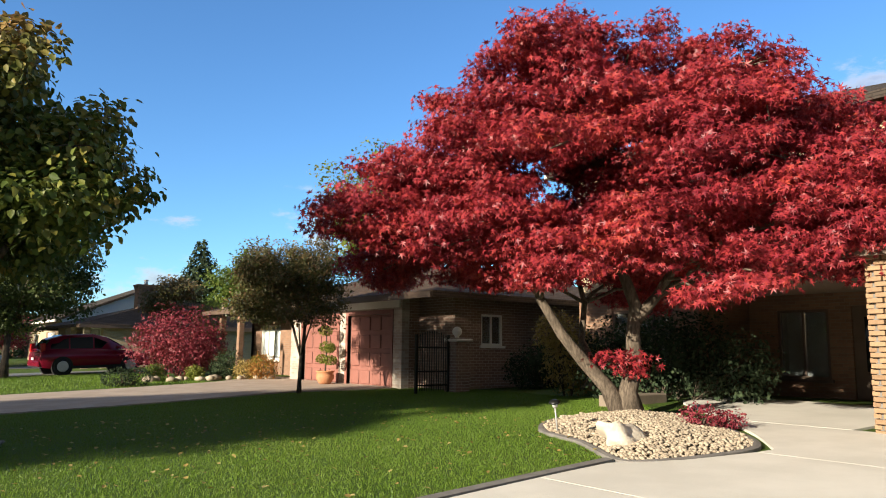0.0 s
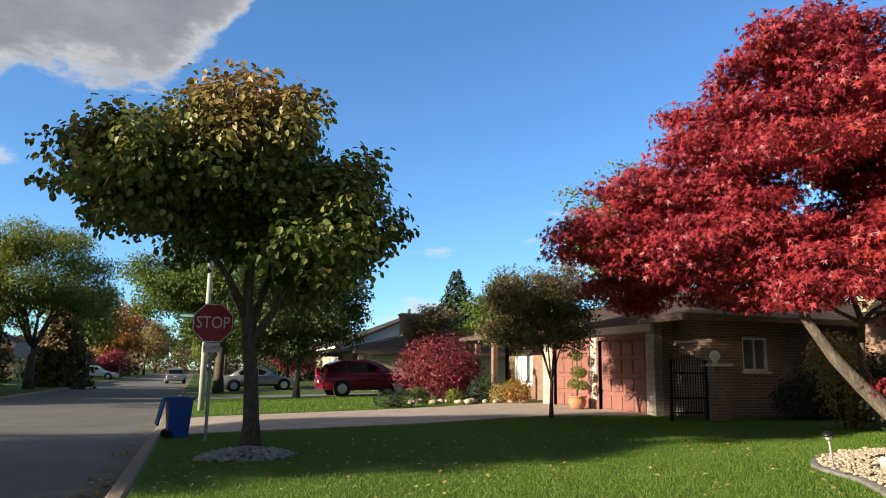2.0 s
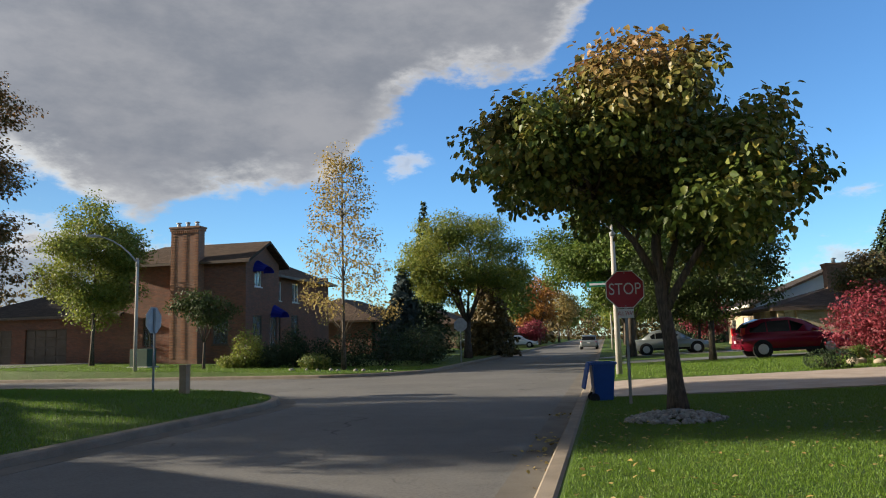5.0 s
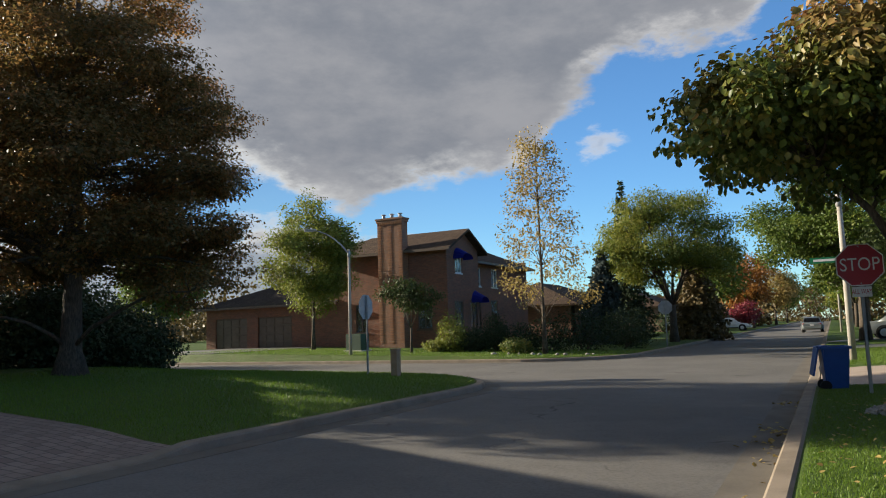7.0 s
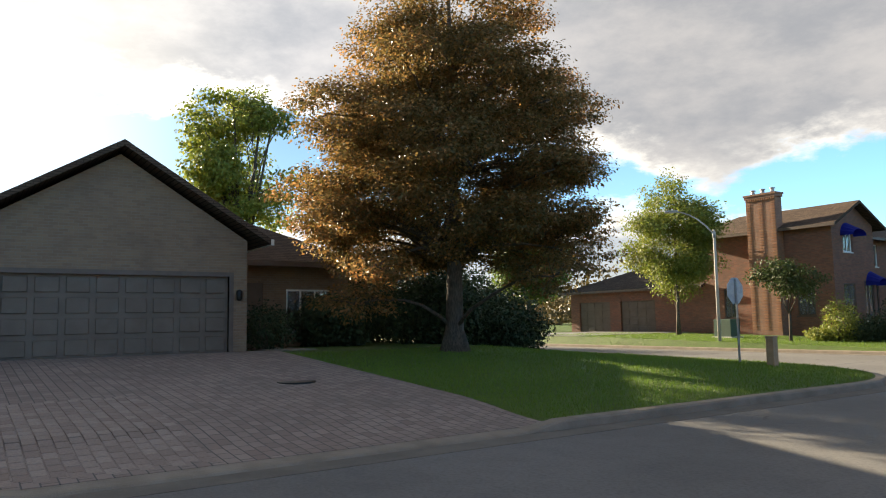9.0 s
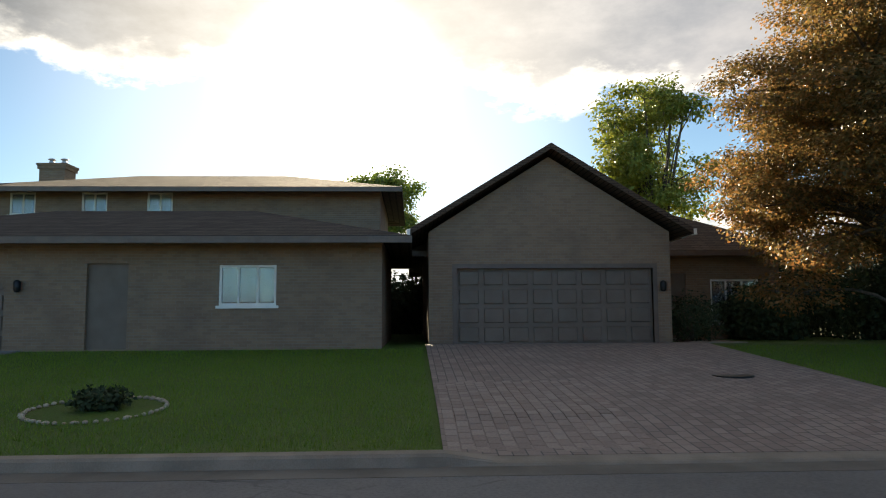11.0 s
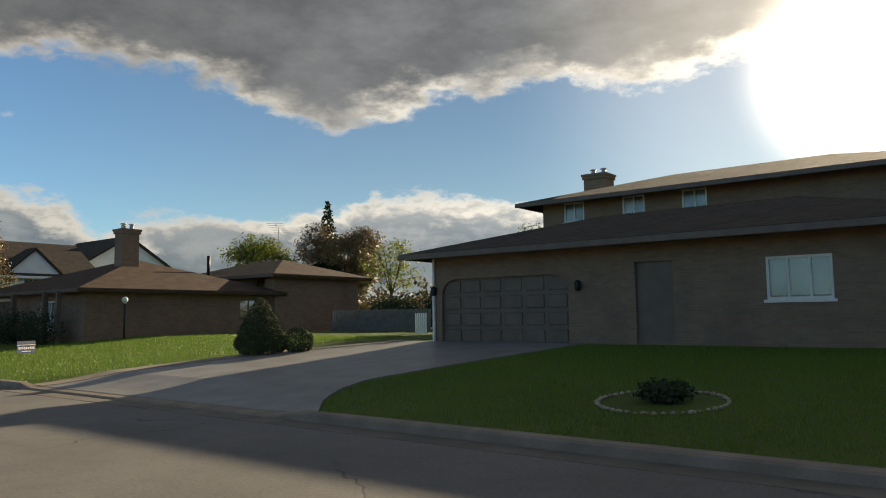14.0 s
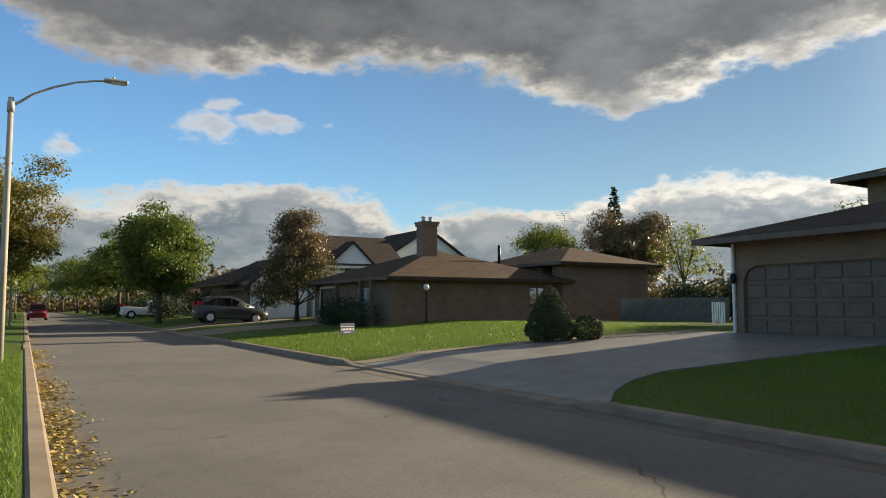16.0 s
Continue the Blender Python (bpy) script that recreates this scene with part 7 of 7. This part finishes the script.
def vehicle(name, label, m, paint, length=4.5, width=1.8, height=1.68, kind="suv", group="parked cars"):
    """A car with its nose along +x: body, glasshouse, glass, wheels, lamps."""
    t = thing(name, label, "car", m, group)
    L, W, H = length / 2, width / 2, height
    belt = 0.62 * H if kind != "sedan" else 0.62 * H
    clear = 0.24
    hood = belt - 0.04
    st = [(-L, 0.86, 0.42, belt - 0.12), (-L + 0.12, 0.95, 0.3, belt), (-L + 0.6, 1.0, clear, belt + 0.02), (0, 1.0, clear, belt), (L - 1.25, 1.0, clear, hood), (L - 0.5, 0.97, clear + 0.02, hood - 0.12), (L - 0.12, 0.9, 0.3, hood - 0.24), (L, 0.78, 0.4, hood - 0.36)]
    rows = []
    for x, k, z0, z1 in st:
        w = W * k
        rows.append([(x, -w * 0.9, z0), (x, -w, z0 + 0.16), (x, -w, z0 + (z1 - z0) * 0.6), (x, -w * 0.96, z1 - 0.04), (x, -w * 0.86, z1), (x, w * 0.86, z1), (x, w * 0.96, z1 - 0.04), (x, w, z0 + (z1 - z0) * 0.6), (x, w, z0 + 0.16), (x, w * 0.9, z0), (x, -w * 0.9, z0)])
    part("body", loft(bmesh.new(), rows), paint, t)
    if kind == "suv":
        prof = [(-L + 0.08, belt - 0.02, 0.0), (-L + 0.45, H - 0.2, 1), (-L + 0.95, H - 0.03, 1), (-0.15, H, 1), (0.4, H - 0.13, 1), (L - 0.95, belt - 0.03, 0.0)]
    elif kind == "pickup":
        prof = [(-0.35, belt - 0.02, 0), (-0.25, H - 0.1, 1), (0.0, H, 1), (0.5, H, 1), (0.75, H - 0.1, 1), (1.35, belt - 0.03, 0)]
    else:
        prof = [(-L + 0.55, belt - 0.02, 0.0), (-L + 1.25, H - 0.1, 1), (-L + 1.75, H, 1), (0.05, H - 0.01, 1), (0.4, H - 0.12, 1), (L - 1.15, belt - 0.03, 0.0)]
    rows = []
    for x, z, up in prof:
        wb, wt = W * 0.9, W * (0.74 if up else 0.84)
        rows.append([(x, -wb, belt - 0.03), (x, -wt, max(z - 0.05, belt - 0.025)), (x, -wt * 0.9, max(z, belt - 0.02)), (x, wt * 0.9, max(z, belt - 0.02)), (x, wt, max(z - 0.05, belt - 0.025)), (x, wb, belt - 0.03), (x, -wb, belt - 0.03)])
    cab = part("cabin", loft(bmesh.new(), rows), paint, t)
    xs = [p[0] for p in prof]
    zs = [p[1] for p in prof]

    def top_at(x):
        return float(np.interp(x, xs, zs))
    z0, cuts = belt + 0.03, [xs[0] + 0.28, xs[0] + (xs[-1] - xs[0]) * 0.3, xs[0] + (xs[-1] - xs[0]) * 0.58, xs[-1] - 0.32]
    for s in (-1, 1):
        for a, b in zip(cuts, cuts[1:]):
            a, b = a + 0.03, b - 0.03
            q = []
            for x, z in ((a, z0), (b, z0), (b, max(z0 + 0.03, top_at(b) - 0.13)), (a, max(z0 + 0.03, top_at(a) - 0.13))):
                f = (z - belt + 0.03) / max(0.05, top_at(x) - 0.05 - belt + 0.03)
                q.append((x, s * (W * 0.9 + (W * 0.74 - W * 0.9) * min(1, f) + 0.012), z))
            bm = bmesh.new()
            bm.faces.new([bm.verts.new(p) for p in q])
            bmesh.ops.solidify(bm, geom=bm.faces[:], thickness=0.008)
            part("side_window", bm, CAR_GLASS, cab)
    for (xa, za), (xb, zb) in (((xs[-1], zs[-1]), (xs[-2], zs[-2])), ((xs[0], zs[0]), (xs[1], zs[1]))):
        d = Vector((zb - za, 0, -(xb - xa))).normalized() * (0.014 if xb < xa else -0.014)
        if d.z < 0 and xb < xa:
            d = -d
        q = [Vector((xa + (xb - xa) * f, s * W * (0.8 - 0.12 * f), za + (zb - za) * f)) + d for f, s in ((0.12, -1), (0.12, 1), (0.9, 1), (0.9, -1))]
        bm = bmesh.new()
        bm.faces.new([bm.verts.new(p) for p in q])
        bmesh.ops.solidify(bm, geom=bm.faces[:], thickness=0.01)
        part("windscreen" if xb < xa else "rear_window", bm, CAR_GLASS, cab)
    r = 0.34 if kind != "sedan" else 0.31
    for x in (-L + 0.85, L - 0.88):
        for s in (-1, 1):
            y = s * (W - 0.1)
            part("wheel_arch", tube(bmesh.new(), [(x, s * (W - 0.22), r), (x, s * (W + 0.004), r)], r + 0.075, 20), RUBBER, t)
            bm = bmesh.new()
            prof_w = [(r * 0.62, -0.11), (r * 0.93, -0.11), (r, -0.07), (r, 0.07), (r * 0.93, 0.11), (r * 0.62, 0.11)]
            lathe(bm, prof_w, 24)
            wheel = part("wheel", bm, RUBBER, t)
            wheel.matrix_basis = pose(x, y + s * 0.03, r, 90, 0, 0)
            bm = lathe(bmesh.new(), [(r * 0.64, -0.09), (r * 0.64, 0.09), (r * 0.57, 0.1), (r * 0.5, 0.06), (0.03, 0.05)], 20)
            part("rim", bm, RUBBER, wheel)
            for k in range(5):
                a = k * 72
                for sd in (1, -1):
                    part("spoke", box(0.02, r * 0.6, -0.032, 0.032, 0.111, 0.13, bevel=0.006), ALLOY, wheel).matrix_basis = pose(0, 0, 0, 0 if sd > 0 else 180, 0, a)
            part("rim_ring", lathe(bmesh.new(), [(r * 0.54, -0.122), (r * 0.66, -0.118), (r * 0.66, 0.118), (r * 0.54, 0.122)], 24), ALLOY, wheel)
    for s in (-1, 1):
        part("tail_light", box(-L + 0.02, -L + 0.2, s * W * 0.8 - 0.09, s * W * 0.8 + 0.09, belt - 0.22 if kind == "sedan" else belt - 0.1, belt - 0.06 if kind == "sedan" else belt + 0.26, bevel=0.02), LAMP_RED, t)
        part("headlight", box(L - 0.24, L - 0.02, s * W * 0.68 - 0.15, s * W * 0.68 + 0.15, hood - 0.3, hood - 0.16, bevel=0.03), LAMP_CLEAR, t)
        part("wing_mirror", box(L - 1.55, L - 1.4, s * (W + 0.08) - 0.09, s * (W + 0.08) + 0.09, belt + 0.0, belt + 0.13, bevel=0.03), paint, t)
        part("sill_trim", box(-L + 1.25, L - 1.3, s * W - 0.012, s * W + 0.012, clear + 0.0, clear + 0.12), RUBBER, t)
        for x in (-0.45, 0.35):
            part("door_handle", box(x - 0.09, x + 0.09, s * W * 0.985 - 0.025, s * W * 0.985 + 0.025, belt - 0.17, belt - 0.14), paint, t)
    part("front_bumper", box(L - 0.14, L + 0.04, -W * 0.82, W * 0.82, 0.28, 0.52, bevel=0.04), paint, t)
    part("rear_bumper", box(-L - 0.05, -L + 0.12, -W * 0.86, W * 0.86, 0.34, 0.58, bevel=0.04), paint, t)
    part("grille", box(L - 0.06, L + 0.012, -0.4, 0.4, 0.53, 0.66), RUBBER, t)
    part("plate_bar", box(-L - 0.065, -L - 0.052, -0.16, 0.16, 0.62, 0.74), SIGN_WHITE, t)
    return t


def vehicles():
    def at(x, y, turn, dz=0.035):
        return pose(x, y, land(x, y) + dz, 0, -1.6 if x > -0.8 else 0, turn)
    vehicle("parked_suv", "dark red compact suv parked on a driveway", at(7.75, 34.9, 6), CAR_RED)
    vehicle("parked_sedan", "silver four-door sedan on a driveway", at(3.5, 45.3, 2), CAR_SILVER, 4.6, 1.78, 1.42, "sedan")
    vehicle("parked_sedan", "silver car parked at the kerb far away", pose(-2.0, 78, 0.002, 0, 0, 90), CAR_SILVER, 4.5, 1.78, 1.45, "sedan")
    vehicle("parked_sedan", "pale car on a far driveway", pose(-10.5, 88, land(-10.5, 88), 0, 0, 0), CAR_WHITE, 4.4, 1.75, 1.45, "sedan")
    vehicle("parked_suv", "dark grey suv on a driveway down the street", pose(-12.6, -50.5, land(-12.6, -50.5) + 0.04, 0, 2.5, 180), CAR_GREY, 4.7, 1.9, 1.75)
    vehicle("parked_pickup", "white pickup truck parked far down the street", pose(-11.5, -79, land(-11.5, -79), 0, 2, 180), CAR_WHITE, 5.2, 1.9, 1.8, "pickup")
    vehicle("red_pickup", "red pickup truck standing at the kerb far away", pose(-2.0, -96, 0.002, 0, 0, 90), CAR_RED, 5.2, 1.95, 1.85, "pickup")


# ---- beds, stones, grass ----
BED = [(7.98, 7.7), (7.5, 6.55), (6.85, 5.55), (6.75, 5.2), (7.35, 4.95), (8.3, 4.82), (8.9, 5.0), (9.6, 5.6), (10.3, 6.5), (11.1, 7.7), (10.9, 8.5), (10.1, 8.7), (9.0, 8.5)]


def smooth_loop(pts, n=6):
    out = []
    for i in range(len(pts)):
        p = [Vector(pts[(i + k) % len(pts)]) for k in (-1, 0, 1, 2)]
        for k in range(n):
            t = k / n
            out.append(0.5 * ((2 * p[1]) + (p[2] - p[0]) * t + (2 * p[0] - 5 * p[1] + 4 * p[2] - p[3]) * t * t + (3 * p[1] - p[0] - 3 * p[2] + p[3]) * t ** 3))
    return out


def inside(loop, x, y):
    hit = False
    if not (6.3 < x < 11.4 and 4.6 < y < 9.0):
        return False
    for i in range(len(loop)):
        a, b = loop[i], loop[i - 1]
        if (a[1] > y) != (b[1] > y) and x < (b[0] - a[0]) * (y - a[1]) / (b[1] - a[1]) + a[0]:
            hit = not hit
    return hit


BED_LOOP = [tuple(p) for p in smooth_loop(BED)]


def bed_height(x, y):
    d = min(math.hypot(x - a, y - b) for a, b in BED_LOOP[::3])
    return land(x, y) + 0.02 + 0.16 * min(1, d / 1.1)


def stones_mesh(name, places, mat, rng, parent, squash=0.65):
    """Many uneven pebbles (x, y, z, r) in one mesh."""
    bm = bmesh.new()
    bmesh.ops.create_icosphere(bm, subdivisions=1, radius=1)
    base = np.array([v.co[:] for v in bm.verts])
    faces = np.array([[v.index for v in f.verts] for f in bm.faces])
    bm.free()
    n = len(places)
    q = np.array(places)
    a = rng.uniform(0, 6.283, n)
    sc = np.c_[rng.uniform(0.8, 1.35, n), rng.uniform(0.7, 1.0, n), rng.uniform(squash * 0.8, squash * 1.2, n)] * q[:, 3:4]
    v = base[None] * (1 + rng.normal(0, 0.1, (n, len(base), 1))) * sc[:, None, :]
    ca, sa = np.cos(a)[:, None], np.sin(a)[:, None]
    v = np.stack([v[..., 0] * ca - v[..., 1] * sa, v[..., 0] * sa + v[..., 1] * ca, v[..., 2]], -1) + q[:, None, :3]
    f = faces[None] + (np.arange(n) * len(base))[:, None, None]
    ob = from_arrays(name, v.reshape(-1, 3), f.reshape(-1, 3), mat, parent, True)
    ob["kind"] = "stuff"
    return ob


def stone_bed():
    rng = np.random.default_rng(500)
    bm = bmesh.new()
    c = bm.verts.new((8.7, 6.6, bed_height(8.7, 6.6) - 0.02))
    mid = [bm.verts.new((8.7 + (x - 8.7) * 0.55, 6.6 + (y - 6.6) * 0.55, bed_height(8.7 + (x - 8.7) * 0.55, 6.6 + (y - 6.6) * 0.55) - 0.02)) for x, y in BED_LOOP]
    rim = [bm.verts.new((x, y, land(x, y) + 0.005)) for x, y in BED_LOOP]
    n = len(BED_LOOP)
    for k in range(n):
        j = (k + 1) % n
        bm.faces.new((c, mid[k], mid[j]))
        bm.faces.new((mid[k], rim[k], rim[j], mid[j]))
    t = tagged(put("pebble_bed", bm, SOIL), "raised bed of cream river pebbles round the maple", "stone bed", kind="stuff")
    pl = []
    while len(pl) < 8200:
        x, y = rng.uniform(6.4, 11.2), rng.uniform(4.7, 8.8)
        if inside(BED_LOOP, x, y):
            pl.append((x, y, bed_height(x, y) + rng.uniform(-0.01, 0.02), rng.uniform(0.013, 0.036)))
    stones_mesh("pebble_layer", pl, PEBBLE, rng, t)
    bm = bmesh.new()
    loop = [Vector(p) for p in BED_LOOP]
    rows = []
    for k, p in enumerate(loop):
        d = (loop[(k + 1) % n] - loop[k - 1]).normalized()
        o = Vector((-d.y, d.x))
        if (p + o - Vector((8.7, 6.6))).length < (p - Vector((8.7, 6.6))).length:
            o = -o
        rows.append([bm.verts.new((p.x + o.x * w, p.y + o.y * w, land(p.x, p.y) + z)) for w, z in ((-0.01, -0.1), (0.0, 0.045), (0.045, 0.05), (0.095, 0.04), (0.105, -0.1))])
    for k in range(n):
        a, b = rows[k], rows[(k + 1) % n]
        for i in range(4):
            bm.faces.new((a[i], a[i + 1], b[i + 1], b[i]))
    tagged(put("bed_edging", bm, EDGING), "dark curved concrete edging round the pebbles", "edging", kind="structure")
    # dark edging along the drive, in front of the lawn
    bm = bmesh.new()
    rows = []
    for x in np.linspace(-0.6, 6.6, 26):
        y = float(np.interp(x, [-0.6, 3.5, 5.5, 6.6], [5.02, 5.02, 5.24, 5.34]))
        rows.append([bm.verts.new((x, y + w, land(x, 5.2) + z)) for w, z in ((-0.01, -0.1), (0.0, 0.05), (0.12, 0.055), (0.13, -0.1))])
    for a, b in zip(rows, rows[1:]):
        for i in range(3):
            bm.faces.new((a[i], a[i + 1], b[i + 1], b[i]))
    tagged(put("drive_edging", bm, EDGING), "dark concrete edging between lawn and drive", "edging", kind="structure")
    r = random.Random(4)
    b = bmesh.new()
    lump(b, (0, 0, 0), 0.34, r, (1.15, 0.7, 0.52), 0.55, 3)
    o = put("boulder", b, ROCK)
    for f in o.data.polygons:
        f.use_smooth = True
    o.matrix_basis = pose(7.55, 5.98, bed_height(7.55, 5.98) + 0.06, 0, 0, 35)
    tagged(o, "pale flat-topped boulder lying on the pebbles", "boulder")
    g = thing("solar_light", "small tilted steel solar stake light", "garden light", pose(7.85, 7.35, bed_height(7.85, 7.35), 6, -14, 0))
    part("stake", tube(bmesh.new(), [(0, 0, -0.1), (0, 0, 0.38)], 0.012, 8), STEEL, g)
    part("lens", lathe(bmesh.new(), [(0.035, 0.36), (0.045, 0.4), (0.045, 0.42)], 12), LAMP_CLEAR, g)
    part("cap", lathe(bmesh.new(), [(0.08, 0.42), (0.082, 0.435), (0.05, 0.46), (0.01, 0.465)], 14), IRON, g)
    s = thing("fallen_stake_light", "dark stake light lying on the pebbles", "garden light", pose(8.0, 6.9, bed_height(8.0, 6.9) + 0.05, 80, 0, 60))
    part("stake", tube(bmesh.new(), [(0, 0, 0), (0, 0, 0.25)], 0.012, 6), IRON, s)
    part("head", lathe(bmesh.new(), [(0.05, 0.25), (0.055, 0.32), (0.02, 0.35)], 10), IRON, s)
    # heap of grey stones at the street tree
    pl = []
    while len(pl) < 620:
        a, d = rng.uniform(0, 6.283), rng.uniform(0, 1) ** 0.5
        x, y = 0.82 + math.cos(a) * d * 0.78, 11.95 + math.sin(a) * d * 0.6
        pl.append((x, y, land(x, y) + 0.13 * (1 - d * d) + rng.uniform(-0.01, 0.02), rng.uniform(0.025, 0.055)))
    tagged(stones_mesh("stone_heap", pl, PEBBLE_GREY, rng, None), "low heap of grey stones round the street tree", "stones")
    # pale ring of stones on the shaded lawn opposite, with a low plant
    pl = []
    for k in range(46):
        a = 6.283 * k / 46
        x, y = -10.7 + math.cos(a) * 0.95, -4.8 + math.sin(a) * 0.9
        pl.append((x, y, land(x, y) + 0.02, rng.uniform(0.035, 0.055)))
    tagged(stones_mesh("stone_ring", pl, PEBBLE, rng, None), "pale stone ring round a lawn flowerbed", "stone ring")
    shrub("flowerbed_plant", "low dark plant inside the stone ring", on(-10.8, -4.8), [(0, 0, 0.14, 0.35, 0.15)], LEAF_EVERGREEN, 501, 900, 0.08)
    pl = [(x, y, land(x, y) + 0.03, rng.uniform(0.08, 0.17)) for x, y in [(-14.2 + 0.6 * k + 0.2 * math.sin(k * 3), 30.9 + 0.25 * math.sin(k)) for k in range(9)]]
    tagged(stones_mesh("border_rocks", pl, PEBBLE_GREY, rng, None), "row of pale rocks along the corner flowerbed", "rocks")
    pl = [(x, y, land(x, y) + 0.08, rng.uniform(0.1, 0.24)) for x, y in [(7.6 + 0.3 * k, 25.9 - 0.12 * k + 0.3 * math.sin(k * 2)) for k in range(13)]]
    tagged(stones_mesh("flowerbed_rocks", pl, PEBBLE, rng, None), "pale rocks edging the neighbour's flowerbed", "rocks")
    b = bmesh.new()
    bx(b, 11.6, 13.4, 9.4, 9.75, land(12, 9.5) - 0.1, land(12, 9.5) + 0.22, 0.02)
    tagged(put("garden_step", b, KERB), "low concrete step beside the entrance path", "step")


def grass(x0, x1, y0, y1, density, seed, h=0.05, keep=None):
    rng = np.random.default_rng(seed)
    n = int((x1 - x0) * (y1 - y0) * density)
    x, y = rng.uniform(x0, x1, n), rng.uniform(y0, y1, n)
    ok = np.array([off_road(a, b) > 0.24 and (keep is None or keep(a, b)) for a, b in zip(x, y)])
    x, y = x[ok], y[ok]
    n = len(x)
    z = np.array([land(a, b) for a, b in zip(x, y)]) - 0.004
    a = rng.uniform(0, 6.283, n)
    hh = h * rng.uniform(0.6, 1.4, n)
    lean = rng.normal(0, 0.35, (n, 2)) * hh[:, None]
    w = 0.0055 * (h / 0.05) ** 0.5
    c, s = np.cos(a) * w, np.sin(a) * w
    v = np.stack([np.c_[x - c, y - s, z], np.c_[x + c, y + s, z], np.c_[x + lean[:, 0], y + lean[:, 1], z + hh]], 1)
    ob = from_arrays("grass", v.reshape(-1, 3), np.arange(n * 3).reshape(-1, 3), BLADE)
    tagged(ob, "short mown green lawn grass", "grass", kind="stuff")


def lawns():
    def east(x, y):
        return not inside(BED_LOOP, x, y) and y > 5.3 and (x < 8.8 or y > x - 3.2) and y < float(np.interp(x, [-0.6, 2.1, 5, 9.1, 12.2], [16.7, 16.55, 16.85, 17.8, 16.9])) and (x - 0.82) ** 2 / 0.6 + (y - 11.95) ** 2 / 0.36 > 1
    grass(-0.6, 13.0, 5.2, 17.6, 2100, 600, 0.029, east)
    grass(-18.4, -8.1, 7.1, 19.6, 480, 601, 0.06)
    grass(-18.3, -8.1, -10.9, -0.2, 420, 602, 0.06, lambda x, y: y > float(np.interp(x, [-18.4, -14, -11, -9.3, -8.1], [-9.8, -10.5, -10.8, -10.2, -9.1])) and (x + 10.7) ** 2 / 0.85 + (y + 4.8) ** 2 / 0.75 > 1)
    grass(-22, -8.1, -38, -18.9, 320, 603, 0.075, lambda x, y: y < float(np.interp(x, [-18.4, -14, -8.1], [-16.9, -18.8, -19.3])) and y > -33)
    grass(-0.65, 3.0, -26, -3.8, 600, 604, 0.06)
    grass(-34, -8.2, 28.8, 36, 170, 605, 0.07)
    grass(-0.65, 9, 22.9, 34.2, 220, 606, 0.07, lambda x, y: y > 22.0 + 0.2 * x)
    # fallen leaves
    rng = np.random.default_rng(610)
    n = 520
    x, y = rng.uniform(-0.5, 9, n), rng.uniform(5.4, 13.5, n)
    k = np.array([not inside(BED_LOOP, a, b) for a, b in zip(x, y)])
    c = np.c_[x, y, [land(a, b) + 0.045 for a, b in zip(x, y)]][k]
    up = np.tile([0, 0, 1.0], (len(c), 1))
    tagged(leaves("lawn_leaves", c, up, 0.05, HEART, HEART_F, LITTER, None, rng, 0, 1.5), "scattered yellow fallen leaves on the lawn", "leaf litter", kind="stuff")
    n = 2600
    y = np.concatenate([rng.uniform(-30, -4.5, n), rng.uniform(5.5, 15, 260)])
    x = ROAD_E - 0.05 - np.abs(rng.normal(0, 0.2, len(y)))
    thick = np.array([noise.noise(Vector((0.3, b * 0.7, 1.7))) for b in y]) + rng.normal(0, 0.15, len(y)) > -0.12
    x, y = x[thick], y[thick]
    c = np.c_[x, y, np.full(len(x), 0.022)]
    up = np.tile([0, 0, 1.0], (len(c), 1))
    tagged(leaves("gutter_leaves", c, up, 0.06, HEART, HEART_F, LITTER, None, rng, 0, 1.2), "drift of brown fallen leaves along the gutter", "leaf litter", kind="stuff")


def pavers():
    """The front stretch of the paved drive, paver by paver."""
    drive = bpy.data.objects["driveway_paved"]
    base = box(-0.114, 0.114, -0.074, 0.074, -0.03, 0.014, bevel=0.006)
    me = bpy.data.meshes.new("paver")
    base.to_mesh(me)
    base.free()
    me.materials.append(PAVER_PIECE)
    slope = -math.degrees(math.atan(0.062))
    for i in range(18):
        for j in range(15):
            x, y = -8.45 - i * 0.24 - (0.12 if j % 2 else 0), 0.02 + j * 0.16
            p = new("paver", me)
            p.parent = drive
            dz = land(x - 0.05, y) - land(x + 0.05, y)
            p.matrix_basis = pose(x, y, land(x, y) + 0.026, 0, math.degrees(math.atan(dz / 0.1)), 0)


small_street_things()
vehicles()
stone_bed()
lawns()
pavers()
